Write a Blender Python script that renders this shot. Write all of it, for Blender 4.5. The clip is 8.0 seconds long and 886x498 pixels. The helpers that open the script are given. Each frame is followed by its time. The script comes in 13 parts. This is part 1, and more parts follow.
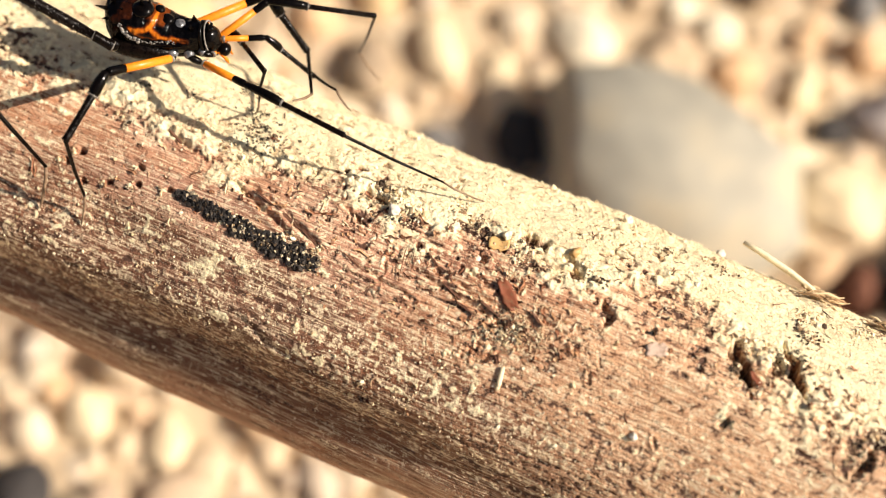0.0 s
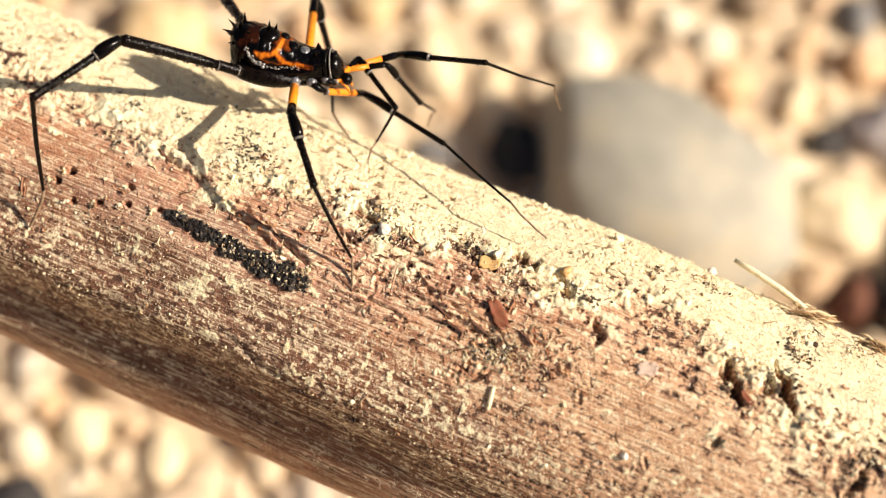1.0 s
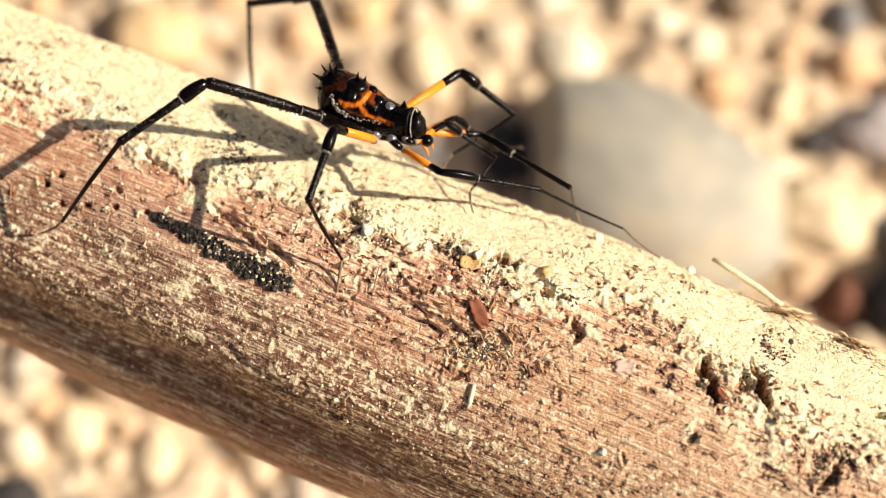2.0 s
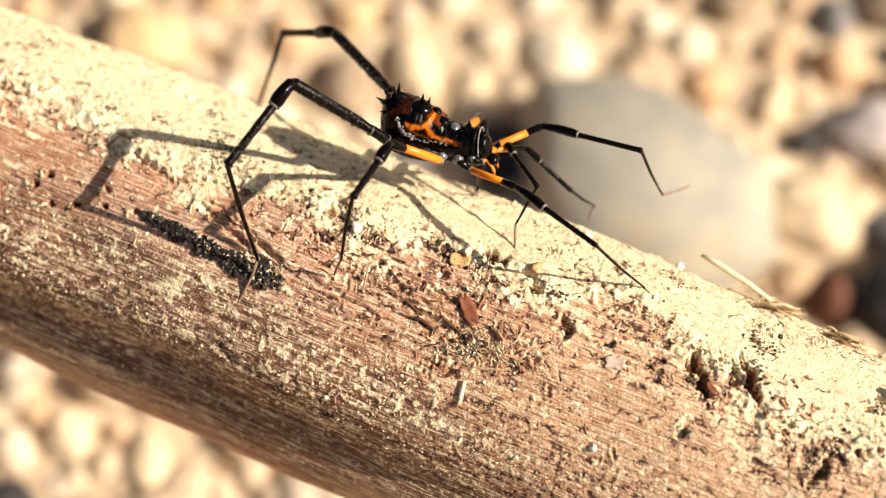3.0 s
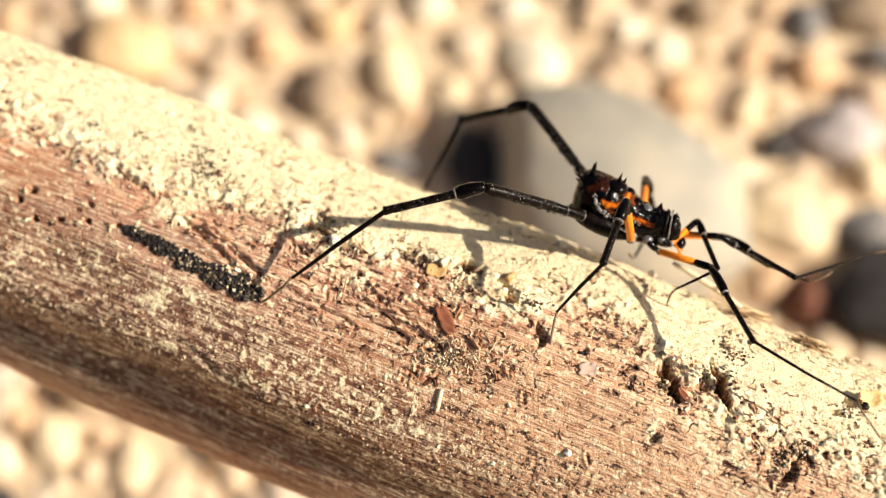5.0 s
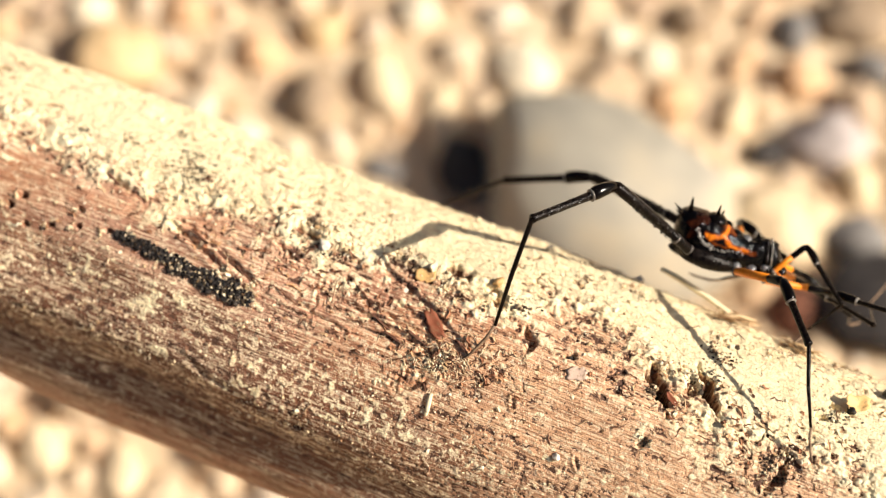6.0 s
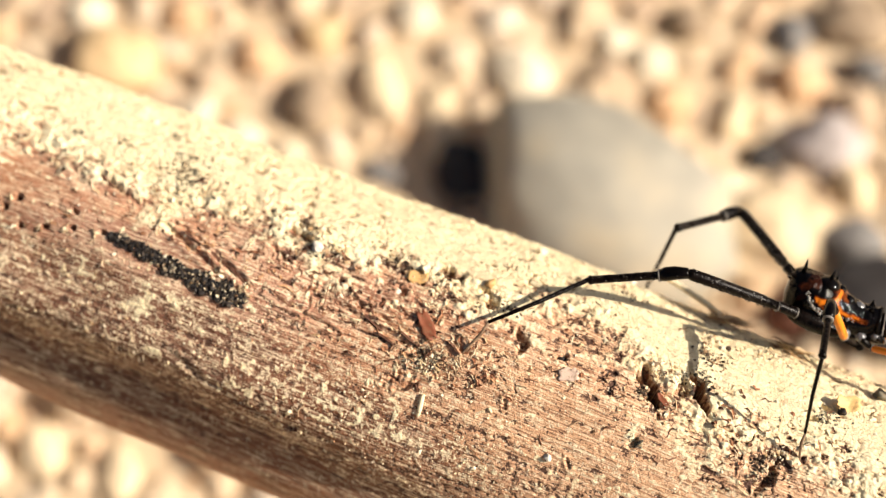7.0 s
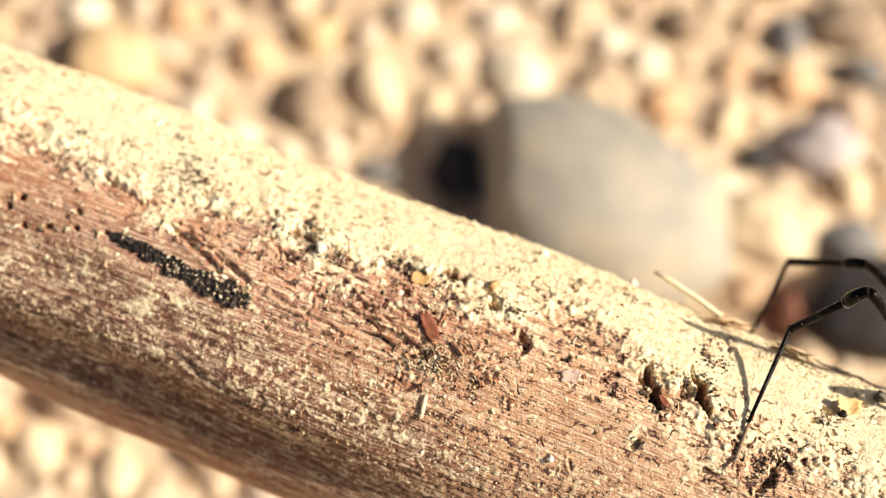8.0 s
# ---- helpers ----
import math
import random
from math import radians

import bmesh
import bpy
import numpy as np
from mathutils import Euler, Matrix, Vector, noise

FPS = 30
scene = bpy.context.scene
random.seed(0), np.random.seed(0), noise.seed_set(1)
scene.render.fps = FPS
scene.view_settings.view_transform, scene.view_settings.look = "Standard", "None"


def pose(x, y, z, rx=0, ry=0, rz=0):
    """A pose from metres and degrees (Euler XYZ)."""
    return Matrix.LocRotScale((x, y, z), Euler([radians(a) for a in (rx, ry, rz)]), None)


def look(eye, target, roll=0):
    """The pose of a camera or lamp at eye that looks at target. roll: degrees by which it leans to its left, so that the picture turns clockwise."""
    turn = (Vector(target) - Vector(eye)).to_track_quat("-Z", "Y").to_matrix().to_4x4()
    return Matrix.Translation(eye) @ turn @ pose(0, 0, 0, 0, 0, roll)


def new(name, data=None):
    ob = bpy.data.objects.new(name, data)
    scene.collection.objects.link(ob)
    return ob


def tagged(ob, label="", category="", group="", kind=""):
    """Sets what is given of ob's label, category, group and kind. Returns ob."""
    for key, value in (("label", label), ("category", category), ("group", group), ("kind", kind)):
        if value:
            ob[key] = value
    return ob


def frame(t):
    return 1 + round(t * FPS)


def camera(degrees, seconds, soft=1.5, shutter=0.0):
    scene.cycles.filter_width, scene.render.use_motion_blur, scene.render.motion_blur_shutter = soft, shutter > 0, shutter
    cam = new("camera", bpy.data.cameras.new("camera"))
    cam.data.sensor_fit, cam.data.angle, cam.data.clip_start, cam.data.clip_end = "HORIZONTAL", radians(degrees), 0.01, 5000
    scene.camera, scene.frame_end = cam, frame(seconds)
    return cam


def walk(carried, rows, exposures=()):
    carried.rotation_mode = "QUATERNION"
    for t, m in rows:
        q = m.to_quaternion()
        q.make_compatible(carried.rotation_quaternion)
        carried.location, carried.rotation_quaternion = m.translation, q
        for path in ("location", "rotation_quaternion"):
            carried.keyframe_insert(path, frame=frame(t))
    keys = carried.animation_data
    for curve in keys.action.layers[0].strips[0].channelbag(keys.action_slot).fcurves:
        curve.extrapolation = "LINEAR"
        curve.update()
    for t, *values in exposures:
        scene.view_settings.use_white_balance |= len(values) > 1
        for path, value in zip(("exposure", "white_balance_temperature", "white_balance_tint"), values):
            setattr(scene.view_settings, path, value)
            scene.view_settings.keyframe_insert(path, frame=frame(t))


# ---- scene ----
cam = camera(28, 8.0, soft=1.15)
cam.data.dof.use_dof = True
cam.data.dof.focus_distance = 0.1605
cam.data.dof.aperture_fstop = 16.0
walk(cam, [
    (0.0, pose(-0.00367, -0.08785, 0.25413, 30.641, -0.274, 1.470)),
    (0.5, pose(-0.00335, -0.08781, 0.25421, 30.923, -0.240, 1.478)),
    (1.0, pose(-0.00282, -0.08675, 0.25445, 30.868, -0.175, 1.310)),
    (1.5, pose(-0.00154, -0.08744, 0.25701, 30.804, 0.038, 1.226)),
    (3.0, pose(-0.00050, -0.08895, 0.25666, 31.072, 0.024, 0.732)),
    (3.5, pose(-0.00042, -0.08945, 0.25768, 30.974, -0.080, 0.406)),
    (4.0, pose(0.00021, -0.09005, 0.25822, 31.103, 0.043, 0.205)),
    (4.5, pose(0.00000, -0.08984, 0.25952, 31.000, -0.000, 0.000)),
    (6.0, pose(0.00001, -0.09071, 0.26076, 31.381, -0.524, -0.154)),
    (6.5, pose(0.00041, -0.09108, 0.26096, 31.483, -0.543, -0.213)),
    (7.0, pose(0.00111, -0.09133, 0.26125, 31.525, -0.402, -0.101)),
    (7.5, pose(0.00022, -0.09105, 0.26185, 31.373, -0.702, -0.169)),
    (8.0, pose(-0.00030, -0.09136, 0.26193, 31.456, -0.833, -0.134)),
], exposures=((0.0, 0.60), (8.0, 0.60)))

# ---- light ----
# the branch: its axis, the way up across it and the way out of its front
AXIS, ALONG = Vector((0.0, -0.00842, 0.10088)), Vector((0.9157, -0.40122, -0.02269)).normalized()
UP = (Vector((0, 0, 1)) - ALONG * ALONG.z).normalized()
OUT = ALONG.cross(UP)
SUN = Vector((0.787, -0.158, 0.597)).normalized()
world = bpy.data.worlds.new("world")
scene.world = world
world.use_nodes = True
sky = world.node_tree.nodes.new("ShaderNodeTexSky")
sky.sky_type, sky.sun_disc = "NISHITA", False
sky.air_density, sky.dust_density, sky.ozone_density = 0.7, 4.0, 0.6
sky.sun_elevation, sky.sun_rotation = math.asin(SUN.z), math.atan2(SUN.x, SUN.y)
world.node_tree.nodes["Background"].inputs["Strength"].default_value = 0.045
world.node_tree.links.new(sky.outputs[0], world.node_tree.nodes["Background"].inputs["Color"])
sun = new("sun", bpy.data.lights.new("sun", "SUN"))
sun.data.energy, sun.data.angle, sun.data.color = 5.2, radians(0.53), (1.0, 0.882, 0.752)
sun.matrix_world = look(SUN, (0, 0, 0))

# ---- materials ----
def shader(name, rough=0.7, spec=0.4):
    m = bpy.data.materials.new(name)
    m.use_nodes = True
    b = m.node_tree.nodes["Principled BSDF"]
    b.inputs["Roughness"].default_value, b.inputs["Specular IOR Level"].default_value = rough, spec
    return m, m.node_tree, b


def node(tree, kind, links=(), **values):
    n = tree.nodes.new("ShaderNode" + kind)
    for key, value in values.items():
        if key in n.inputs:
            n.inputs[key].default_value = value
        elif key == "operation":
            n.operation = value
        elif key == "blend":
            n.blend_type = value
        elif key == "data":
            n.data_type = value
    for socket, source in links:
        tree.links.new(source, n.inputs[socket])
    return n


def ramp(tree, source, stops):
    n = tree.nodes.new("ShaderNodeValToRGB")
    e = n.color_ramp.elements
    while len(e) < len(stops):
        e.new(0.5)
    for k, (at, c) in enumerate(stops):
        e[k].position, e[k].color = at, (*c, 1) if len(c) == 3 else c
    tree.links.new(source, n.inputs[0])
    return n.outputs[0]


def grey(tree, source, a, b):
    stops = ((a, (0, 0, 0)), (b, (1, 1, 1)))
    return ramp(tree, source, stops if a < b else stops[::-1])


def mixed(tree, factor, a, b):
    n = tree.nodes.new("ShaderNodeMix")
    n.data_type = "RGBA"
    for socket, value in ((0, factor), (6, a), (7, b)):
        if isinstance(value, tuple):
            n.inputs[socket].default_value = (*value, 1)
        elif isinstance(value, (int, float)):
            n.inputs[socket].default_value = value
        else:
            tree.links.new(value, n.inputs[socket])
    return n.outputs[2]


def noisy(tree, vector, scale, detail=5.0, rough=0.6):
    return node(tree, "TexNoise", (("Vector", vector),), Scale=scale, Detail=detail, Roughness=rough).outputs[0]


def bumped(tree, bsdf, height, distance, strength=1.0):
    n = node(tree, "Bump", (("Height", height),), Strength=strength, Distance=distance)
    tree.links.new(n.outputs[0], bsdf.inputs["Normal"])


def attribute(tree, name):
    n = tree.nodes.new("ShaderNodeAttribute")
    n.attribute_name = name
    return n.outputs["Fac"]


def wood_material():
    m, t, b = shader("weathered_wood", 0.62, 0.35)
    uv = node(t, "UVMap").outputs[0]
    long = node(t, "Mapping", (("Vector", uv),), Scale=(1, 7, 1)).outputs[0]
    longer = node(t, "Mapping", (("Vector", uv),), Scale=(1, 15, 1)).outputs[0]
    hair = noisy(t, longer, 330, 6, 0.62)
    fibre = noisy(t, longer, 120, 6, 0.62)
    streak = noisy(t, long, 45, 5, 0.6)
    large = noisy(t, uv, 34, 4)
    grain = attribute(t, "grain")
    tiny = noisy(t, uv, 4200, 3, 0.7)
    fleck = noisy(t, uv, 1500, 5, 0.7)
    clean = ramp(t, streak, ((0.32, (0.22, 0.085, 0.042)), (0.44, (0.39, 0.162, 0.080)), (0.55, (0.54, 0.258, 0.138)), (0.70, (0.65, 0.40, 0.245))))
    mauve = mixed(t, grey(t, large, 0.42, 0.60), clean, mixed(t, 0.42, clean, (0.48, 0.31, 0.235)))
    rusty = mixed(t, grey(t, noisy(t, long, 19, 4), 0.53, 0.66), mauve, mixed(t, 0.55, mauve, (0.46, 0.19, 0.075)))
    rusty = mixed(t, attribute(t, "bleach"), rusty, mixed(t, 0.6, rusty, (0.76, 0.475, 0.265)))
    # darkens the wood for stains, and for shade painted on the lower side and in pits
    stain_shaded = node(t, "Mix", data="RGBA", blend="MULTIPLY")
    t.links.new(attribute(t, "stain_shade"), stain_shaded.inputs[0])
    t.links.new(rusty, stain_shaded.inputs[6])
    stain_shaded.inputs[7].default_value = (0.41, 0.335, 0.29, 1)
    base = stain_shaded.outputs[2]
    pale = mixed(t, grey(t, fibre, 0.52, 0.66), base, mixed(t, 0.45, base, (0.76, 0.55, 0.37)))
    hairs = mixed(t, grey(t, hair, 0.52, 0.62), pale, mixed(t, 0.7, pale, (0.84, 0.69, 0.46)))
    dark = mixed(t, grey(t, hair, 0.47, 0.37), hairs, mixed(t, 0.75, hairs, (0.13, 0.05, 0.024)))
    # relief shading put into colour: low grain goes near black, high grain pale
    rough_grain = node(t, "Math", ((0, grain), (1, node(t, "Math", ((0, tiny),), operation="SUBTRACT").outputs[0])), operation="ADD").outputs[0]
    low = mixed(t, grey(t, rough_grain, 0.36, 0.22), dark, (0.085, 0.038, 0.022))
    specks = mixed(t, grey(t, fleck, 0.58, 0.64), low, mixed(t, 0.8, low, (0.80, 0.66, 0.46)))
    high = mixed(t, grey(t, rough_grain, 0.66, 0.80), specks, (0.80, 0.65, 0.43))
    dust = attribute(t, "dust")
    more = node(t, "Math", ((0, dust), (1, node(t, "Math", ((0, grain),), operation="MULTIPLY").outputs[0])), operation="ADD").outputs[0]
    mask = grey(t, more, 0.62, 0.80)
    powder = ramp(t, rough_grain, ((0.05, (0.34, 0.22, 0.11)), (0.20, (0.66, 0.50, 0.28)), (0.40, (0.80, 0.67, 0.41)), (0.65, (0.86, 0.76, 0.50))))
    tanned = mixed(t, grey(t, noisy(t, long, 110, 5, 0.65), 0.54, 0.70), powder, mixed(t, 0.55, powder, (0.68, 0.44, 0.27)))
    t.links.new(mixed(t, mask, high, tanned), b.inputs["Base Color"])
    relief_sum = node(t, "Math", ((0, hair), (1, tiny)), operation="ADD").outputs[0]
    bumped(t, b, node(t, "Math", ((0, relief_sum), (1, fleck)), operation="ADD").outputs[0], 0.00020, 0.8)
    return m


def stone_material(name, stops, scale=300.0, by_island=False, rough=0.75):
    m, t, b = shader(name, rough, 0.3)
    co = node(t, "TexCoord").outputs["Object"]
    mottle = noisy(t, co, scale, 6)
    if by_island:
        pick = node(t, "NewGeometry").outputs["Random Per Island"]
        tone = ramp(t, pick, stops)
        c = mixed(t, grey(t, mottle, 0.35, 0.75), tone, (0.42, 0.30, 0.19))
        c = mixed(t, 0.55, tone, c)
    else:
        c = ramp(t, mottle, stops)
    t.links.new(c, b.inputs["Base Color"])
    bumped(t, b, noisy(t, co, scale * 3, 5), 0.0004, 0.6)
    return m


WOOD = wood_material()
GRAVEL = stone_material("gravel_stone", ((0.0, (0.24, 0.18, 0.13)), (0.06, (0.48, 0.36, 0.25)), (0.22, (0.62, 0.48, 0.32)), (0.45, (0.68, 0.53, 0.35)),
    (0.62, (0.75, 0.64, 0.46)), (0.78, (0.60, 0.49, 0.37)), (0.88, (0.64, 0.42, 0.23)), (1.0, (0.79, 0.72, 0.58))), by_island=True)
SAND = stone_material("sand", ((0.3, (0.48, 0.36, 0.23)), (0.55, (0.63, 0.49, 0.32)), (0.75, (0.73, 0.61, 0.42))), 420)


# ---- helpers of the scene ----
def part(name, bm, material, parent=None, label=""):
    me = bpy.data.meshes.new(name)
    bm.to_mesh(me)
    bm.free()
    me.materials.append(material)
    ob = new(name, me)
    ob.parent = parent
    if label:
        tagged(ob, label)
    return ob


def from_arrays(name, verts, faces, material, smooth=True):
    me = bpy.data.meshes.new(name)
    me.from_pydata(verts.tolist(), [], faces.tolist())
    me.materials.append(material)
    me.polygons.foreach_set("use_smooth", [smooth] * len(me.polygons))
    me.update()
    return new(name, me)


LATTICE = np.random.default_rng(77).random((512, 512))


def value_noise(x, y, seed=0):
    """Smooth noise from 0 to 1 on arrays."""
    x, y = np.asarray(x, float) + seed * 17.31, np.asarray(y, float) + seed * 5.77
    i, k = np.floor(x).astype(int), np.floor(y).astype(int)
    u, w = x - i, y - k
    u, w = u * u * (3 - 2 * u), w * w * (3 - 2 * w)
    a, b, c, d = LATTICE[i % 512, k % 512], LATTICE[(i + 1) % 512, k % 512], LATTICE[i % 512, (k + 1) % 512], LATTICE[(i + 1) % 512, (k + 1) % 512]
    return (a * (1 - u) + b * u) * (1 - w) + (c * (1 - u) + d * u) * w


def layers(x, y, count=3, rough=0.55, seed=0):
    """Octaves of noise, about -0.5 to 0.5."""
    total, size, sum_size = 0.0, 1.0, 0.0
    for k in range(count):
        total = total + size * value_noise(x, y, seed + k)
        sum_size += size
        x, y, size = x * 1.66 - y * 1.21, x * 1.21 + y * 1.66, size * rough
    return total / sum_size - 0.5


def radius(s):
    return 0.0163 + 0.0038 * max(-0.08, min(0.08, s))


def axis_at(s):
    """The branch's axis; past the middle stretch it droops to the ground at both ends."""
    p = AXIS + ALONG * s
    over = max(0.0, abs(s) - 0.085)
    p.z -= 2.13 * over * over
    return p


def on_branch(s, phi, h=0.0):
    """A point h above the branch's skin, s along it and phi degrees round it (0 at the top, 90 in front)."""
    a = radians(phi)
    return axis_at(s) + (radius(s) + relief(s, phi) + h) * (UP * math.cos(a) + OUT * math.sin(a))


def skin_frame(s, phi, turn=0.0, h=0.0):
    """A pose on the skin: z out of it, x along the branch, turned by so many degrees."""
    a = radians(phi)
    z = UP * math.cos(a) + OUT * math.sin(a)
    y = z.cross(ALONG)
    return Matrix.Translation(on_branch(s, phi, h)) @ Matrix((ALONG, y, z)).transposed().to_4x4() @ pose(0, 0, 0, 0, 0, turn)


def relief(s, phi):
    """The skin's broad lumps, in metres."""
    a = radians(phi)
    p = Vector((s * 38, math.cos(a) * 1.1, math.sin(a) * 1.1))
    shoulder = 0.0010 * math.exp(-((phi - 50) / 9) ** 2) - 0.0016 * math.exp(-((phi - 71) / 10) ** 2)
    return 0.0007 * noise.noise(p) + 0.00035 * noise.noise(p * 2.7) + shoulder / (1 + math.exp((s - 0.002) / 0.005))


# hollows in the skin: s and phi of the middle, half length along and half width across in mm, depth in mm, lean in degrees
HOLES = ((-0.0408, 18.7, 0.4, 0.36, 0.9, 0), (-0.0416, 23.2, 0.36, 0.32, 0.8, 0), (-0.0393, 27.6, 0.32, 0.28, 0.8, 0), (-0.0367, 24.4, 0.3, 0.27, 0.8, 0),
         (-0.0345, 16, 0.29, 0.24, 0.7, 0), (-0.034, 21.6, 0.3, 0.27, 0.8, 0), (-0.0311, 19.4, 0.27, 0.24, 0.7, 0), (0.0017, -13.3, 1.3, 0.75, 1.1, 15),
         (0.0051, -11.5, 0.5, 0.4, 0.6, 0), (-0.0024, -0.3, 0.5, 0.4, 0.7, 20), (0.0062, -7.0, 0.7, 0.5, 0.7, 30), (0.0142, 1.0, 0.45, 0.4, 0.7, 0),
         (0.0226, -0.6, 0.46, 2.1, 3.4, -38), (0.0268, -6.6, 0.50, 1.9, 3.4, -44), (0.0255, -4.5, 0.5, 0.9, 0.7, -20), (0.0102, 2.4, 0.35, 1.3, 0.8, -28),
         (0.0352, 13.6, 0.5, 1.5, 0.9, 6), (0.0021, 17.0, 0.7, 0.5, 0.6, 0), (0.0384, -20.5, 0.8, 0.5, 0.7, 10), (0.0370, -13.5, 0.5, 0.4, 0.6, 0),
         (-0.0135, -6.0, 1.1, 0.4, 0.7, 10), (-0.0160, -14.5, 0.5, 0.4, 0.6, 0), (-0.0070, 57.5, 0.5, 0.35, 0.5, 0), (0.0231, 18.6, 0.6, 0.5, 0.5, 0))
# cracks: s and phi of both ends, width and depth in mm
CRACKS = ((-0.0256, 9.1, -0.0191, 17.0, 0.28, 0.45), (-0.0199, 12.4, -0.0158, 17.4, 0.28, 0.45), (-0.0136, 17.6, -0.0062, 21.0, 0.22, 0.3), (-0.0250, 7.0, -0.0212, 10.0, 0.2, 0.3),
          (-0.0095, 23.0, -0.0099, 6.5, 0.16, 0.22), (-0.0072, 12.0, 0.0004, 16.5, 0.22, 0.35), (-0.0060, 9.5, 0.0010, 12.6, 0.2, 0.3), (-0.0002, 31.0, 0.0012, 25.5, 0.2, 0.35),
          (0.0012, 31.5, 0.0035, 24.0, 0.2, 0.3), (-0.0157, 1.5, -0.0130, 5.5, 0.2, 0.35), (0.0180, 31.2, 0.0186, 34.0, 0.16, 0.35), (0.0108, 20.5, 0.0112, 24.0, 0.16, 0.3),
          (-0.0340, 0.5, -0.0312, 3.0, 0.35, 0.5), (-0.0035, 5.0, 0.0000, 8.0, 0.2, 0.3), (0.0040, 10.0, 0.0075, 13.0, 0.2, 0.3), (-0.0205, 48.0, -0.0060, 60.0, 0.3, 0.2))
# where the pale dust begins, as s and phi
DUST_EDGE = ((-0.09, -14), (-0.0457, 0), (-0.0429, -1.5), (-0.0396, -3), (-0.0361, 1), (-0.0329, 2), (-0.0297, 2.5), (-0.0264, 5), (-0.0247, 0), (-0.0211, -1), (-0.0176, -10), (-0.0148, -5),
             (-0.0097, 1), (-0.0045, -3), (-0.0008, -5), (0.0046, -3), (0.0125, -11), (0.0186, -8), (0.0209, -3), (0.0281, 4), (0.0338, 9), (0.0362, 4), (0.045, 8), (0.09, 14))
# drifts of dust lower on the front: s, phi, half length and half width in mm, strength
DRIFTS = ((-0.0249, 38, 2.2, 1.6, 0.55), (-0.0213, 32, 1.0, 0.8, 0.5), (-0.033, 33, 5, 2.5, 0.24), (-0.044, 28, 4, 2.5, 0.26), (-0.040, 47, 5, 3, 0.20), (-0.030, 52, 6, 2.5, 0.14), (-0.012, 46, 7, 3.5, 0.18),
          (-0.002, 55, 8, 3, 0.16), (0.002, 40, 5, 3, 0.16), (-0.0085, 5, 3.5, 1.6, 0.40), (-0.002, 6, 3, 1.3, 0.25), (0.004, 20, 1.3, 0.9, 0.45), (0.0065, 21, 1.6, 0.6, 0.5), (0.0285, 14, 3.5, 2.2, 0.30),
          (0.034, 22, 3, 2.5, 0.35), (0.0115, 2, 3, 1.6, 0.35), (-0.0262, 9, 2.0, 0.9, 0.40), (-0.0147, 24, 0.8, 0.7, 0.6))


def carved(s, a):
    """How far holes and cracks sink the skin, and how far crumbs are heaped below the holes; s and a in metres, as arrays."""
    sink, rag = np.zeros_like(s), layers(s * 800, a * 800, 3, 0.65, 97)
    for s0, p0, rx, ry, depth, lean in HOLES:
        c, n = math.cos(radians(lean)), math.sin(radians(lean))
        x, y = (s - s0) * 1000, (a - radians(p0) * 0.0165) * 1000
        x, y = x * c + y * n, y * c - x * n
        x, y = x + 0.35 * rx * np.sin(y * 2.6 + s0 * 500) + 2.6 * rx * rag, y + 0.3 * ry * np.sin(x * 4.1 + p0)
        q = (x / rx) ** 2 + (y / ry) ** 2
        sink -= depth * 0.001 * np.exp(-(q ** 3) * 0.6)
        q = ((x + 0.1) / (rx * 1.2)) ** 2 + ((y - ry * 1.5) / (ry * 0.9)) ** 2
        sink += 0.14 * min(depth, 0.8) * 0.001 * np.exp(-q)
    for s0, p0, s1, p1, width, depth in CRACKS:
        a0, a1 = radians(p0) * 0.0165, radians(p1) * 0.0165
        d = np.array([s1 - s0, a1 - a0])
        k = np.clip(((s - s0) * d[0] + (a - a0) * d[1]) / (d @ d), 0, 1)
        wave = 0.00012 * np.sin(k * 17 + s0 * 900)
        dist = np.hypot(s - s0 - k * d[0] + wave, a - a0 - k * d[1] + wave) * 1000
        sink -= depth * 0.001 * np.exp(-((dist / width) ** 2)) * (0.4 + 0.6 * np.sin(k * math.pi))
        sink += 0.35 * depth * 0.001 * np.exp(-(((dist - width * 2) / width) ** 2))
    return sink


def dust_on(s, phi):
    """How thickly pale dust lies: along the upper side, in drifts and specks, thinner down the front. Arrays."""
    a = np.radians(phi) * 0.0165
    edge = np.interp(s, [e[0] for e in DUST_EDGE], [e[1] for e in DUST_EDGE])
    drift = 0.46 * layers(s * 170, a * 240, 3, 0.6, 3) + 0.52 * layers(s * 560, a * 700, 4, 0.68, 9) + 0.26 * layers(s * 2000, a * 2400, 3, 0.75, 13)
    top = 1 / (1 + np.exp((phi - edge) / 6.5))
    lower = np.zeros_like(s)
    for s0, p0, half, wide, strength in DRIFTS:
        lower = np.maximum(lower, strength * np.exp(-((s - s0) * 1000 / half) ** 2 - ((a - radians(p0) * 0.0165) * 1000 / wide) ** 2))
    speck = np.clip((value_noise(s * 1250, a * 1450, 15) + 0.35 * layers(s * 2600, a * 2600, 2, 0.6, 17) - 0.76) / 0.16, 0, 1)
    return 0.09 + 0.72 * top + lower * (1 - top) + drift + 0.37 * speck * (1 - top) - 0.35 * np.clip((phi - 52) / 16, 0, 1)


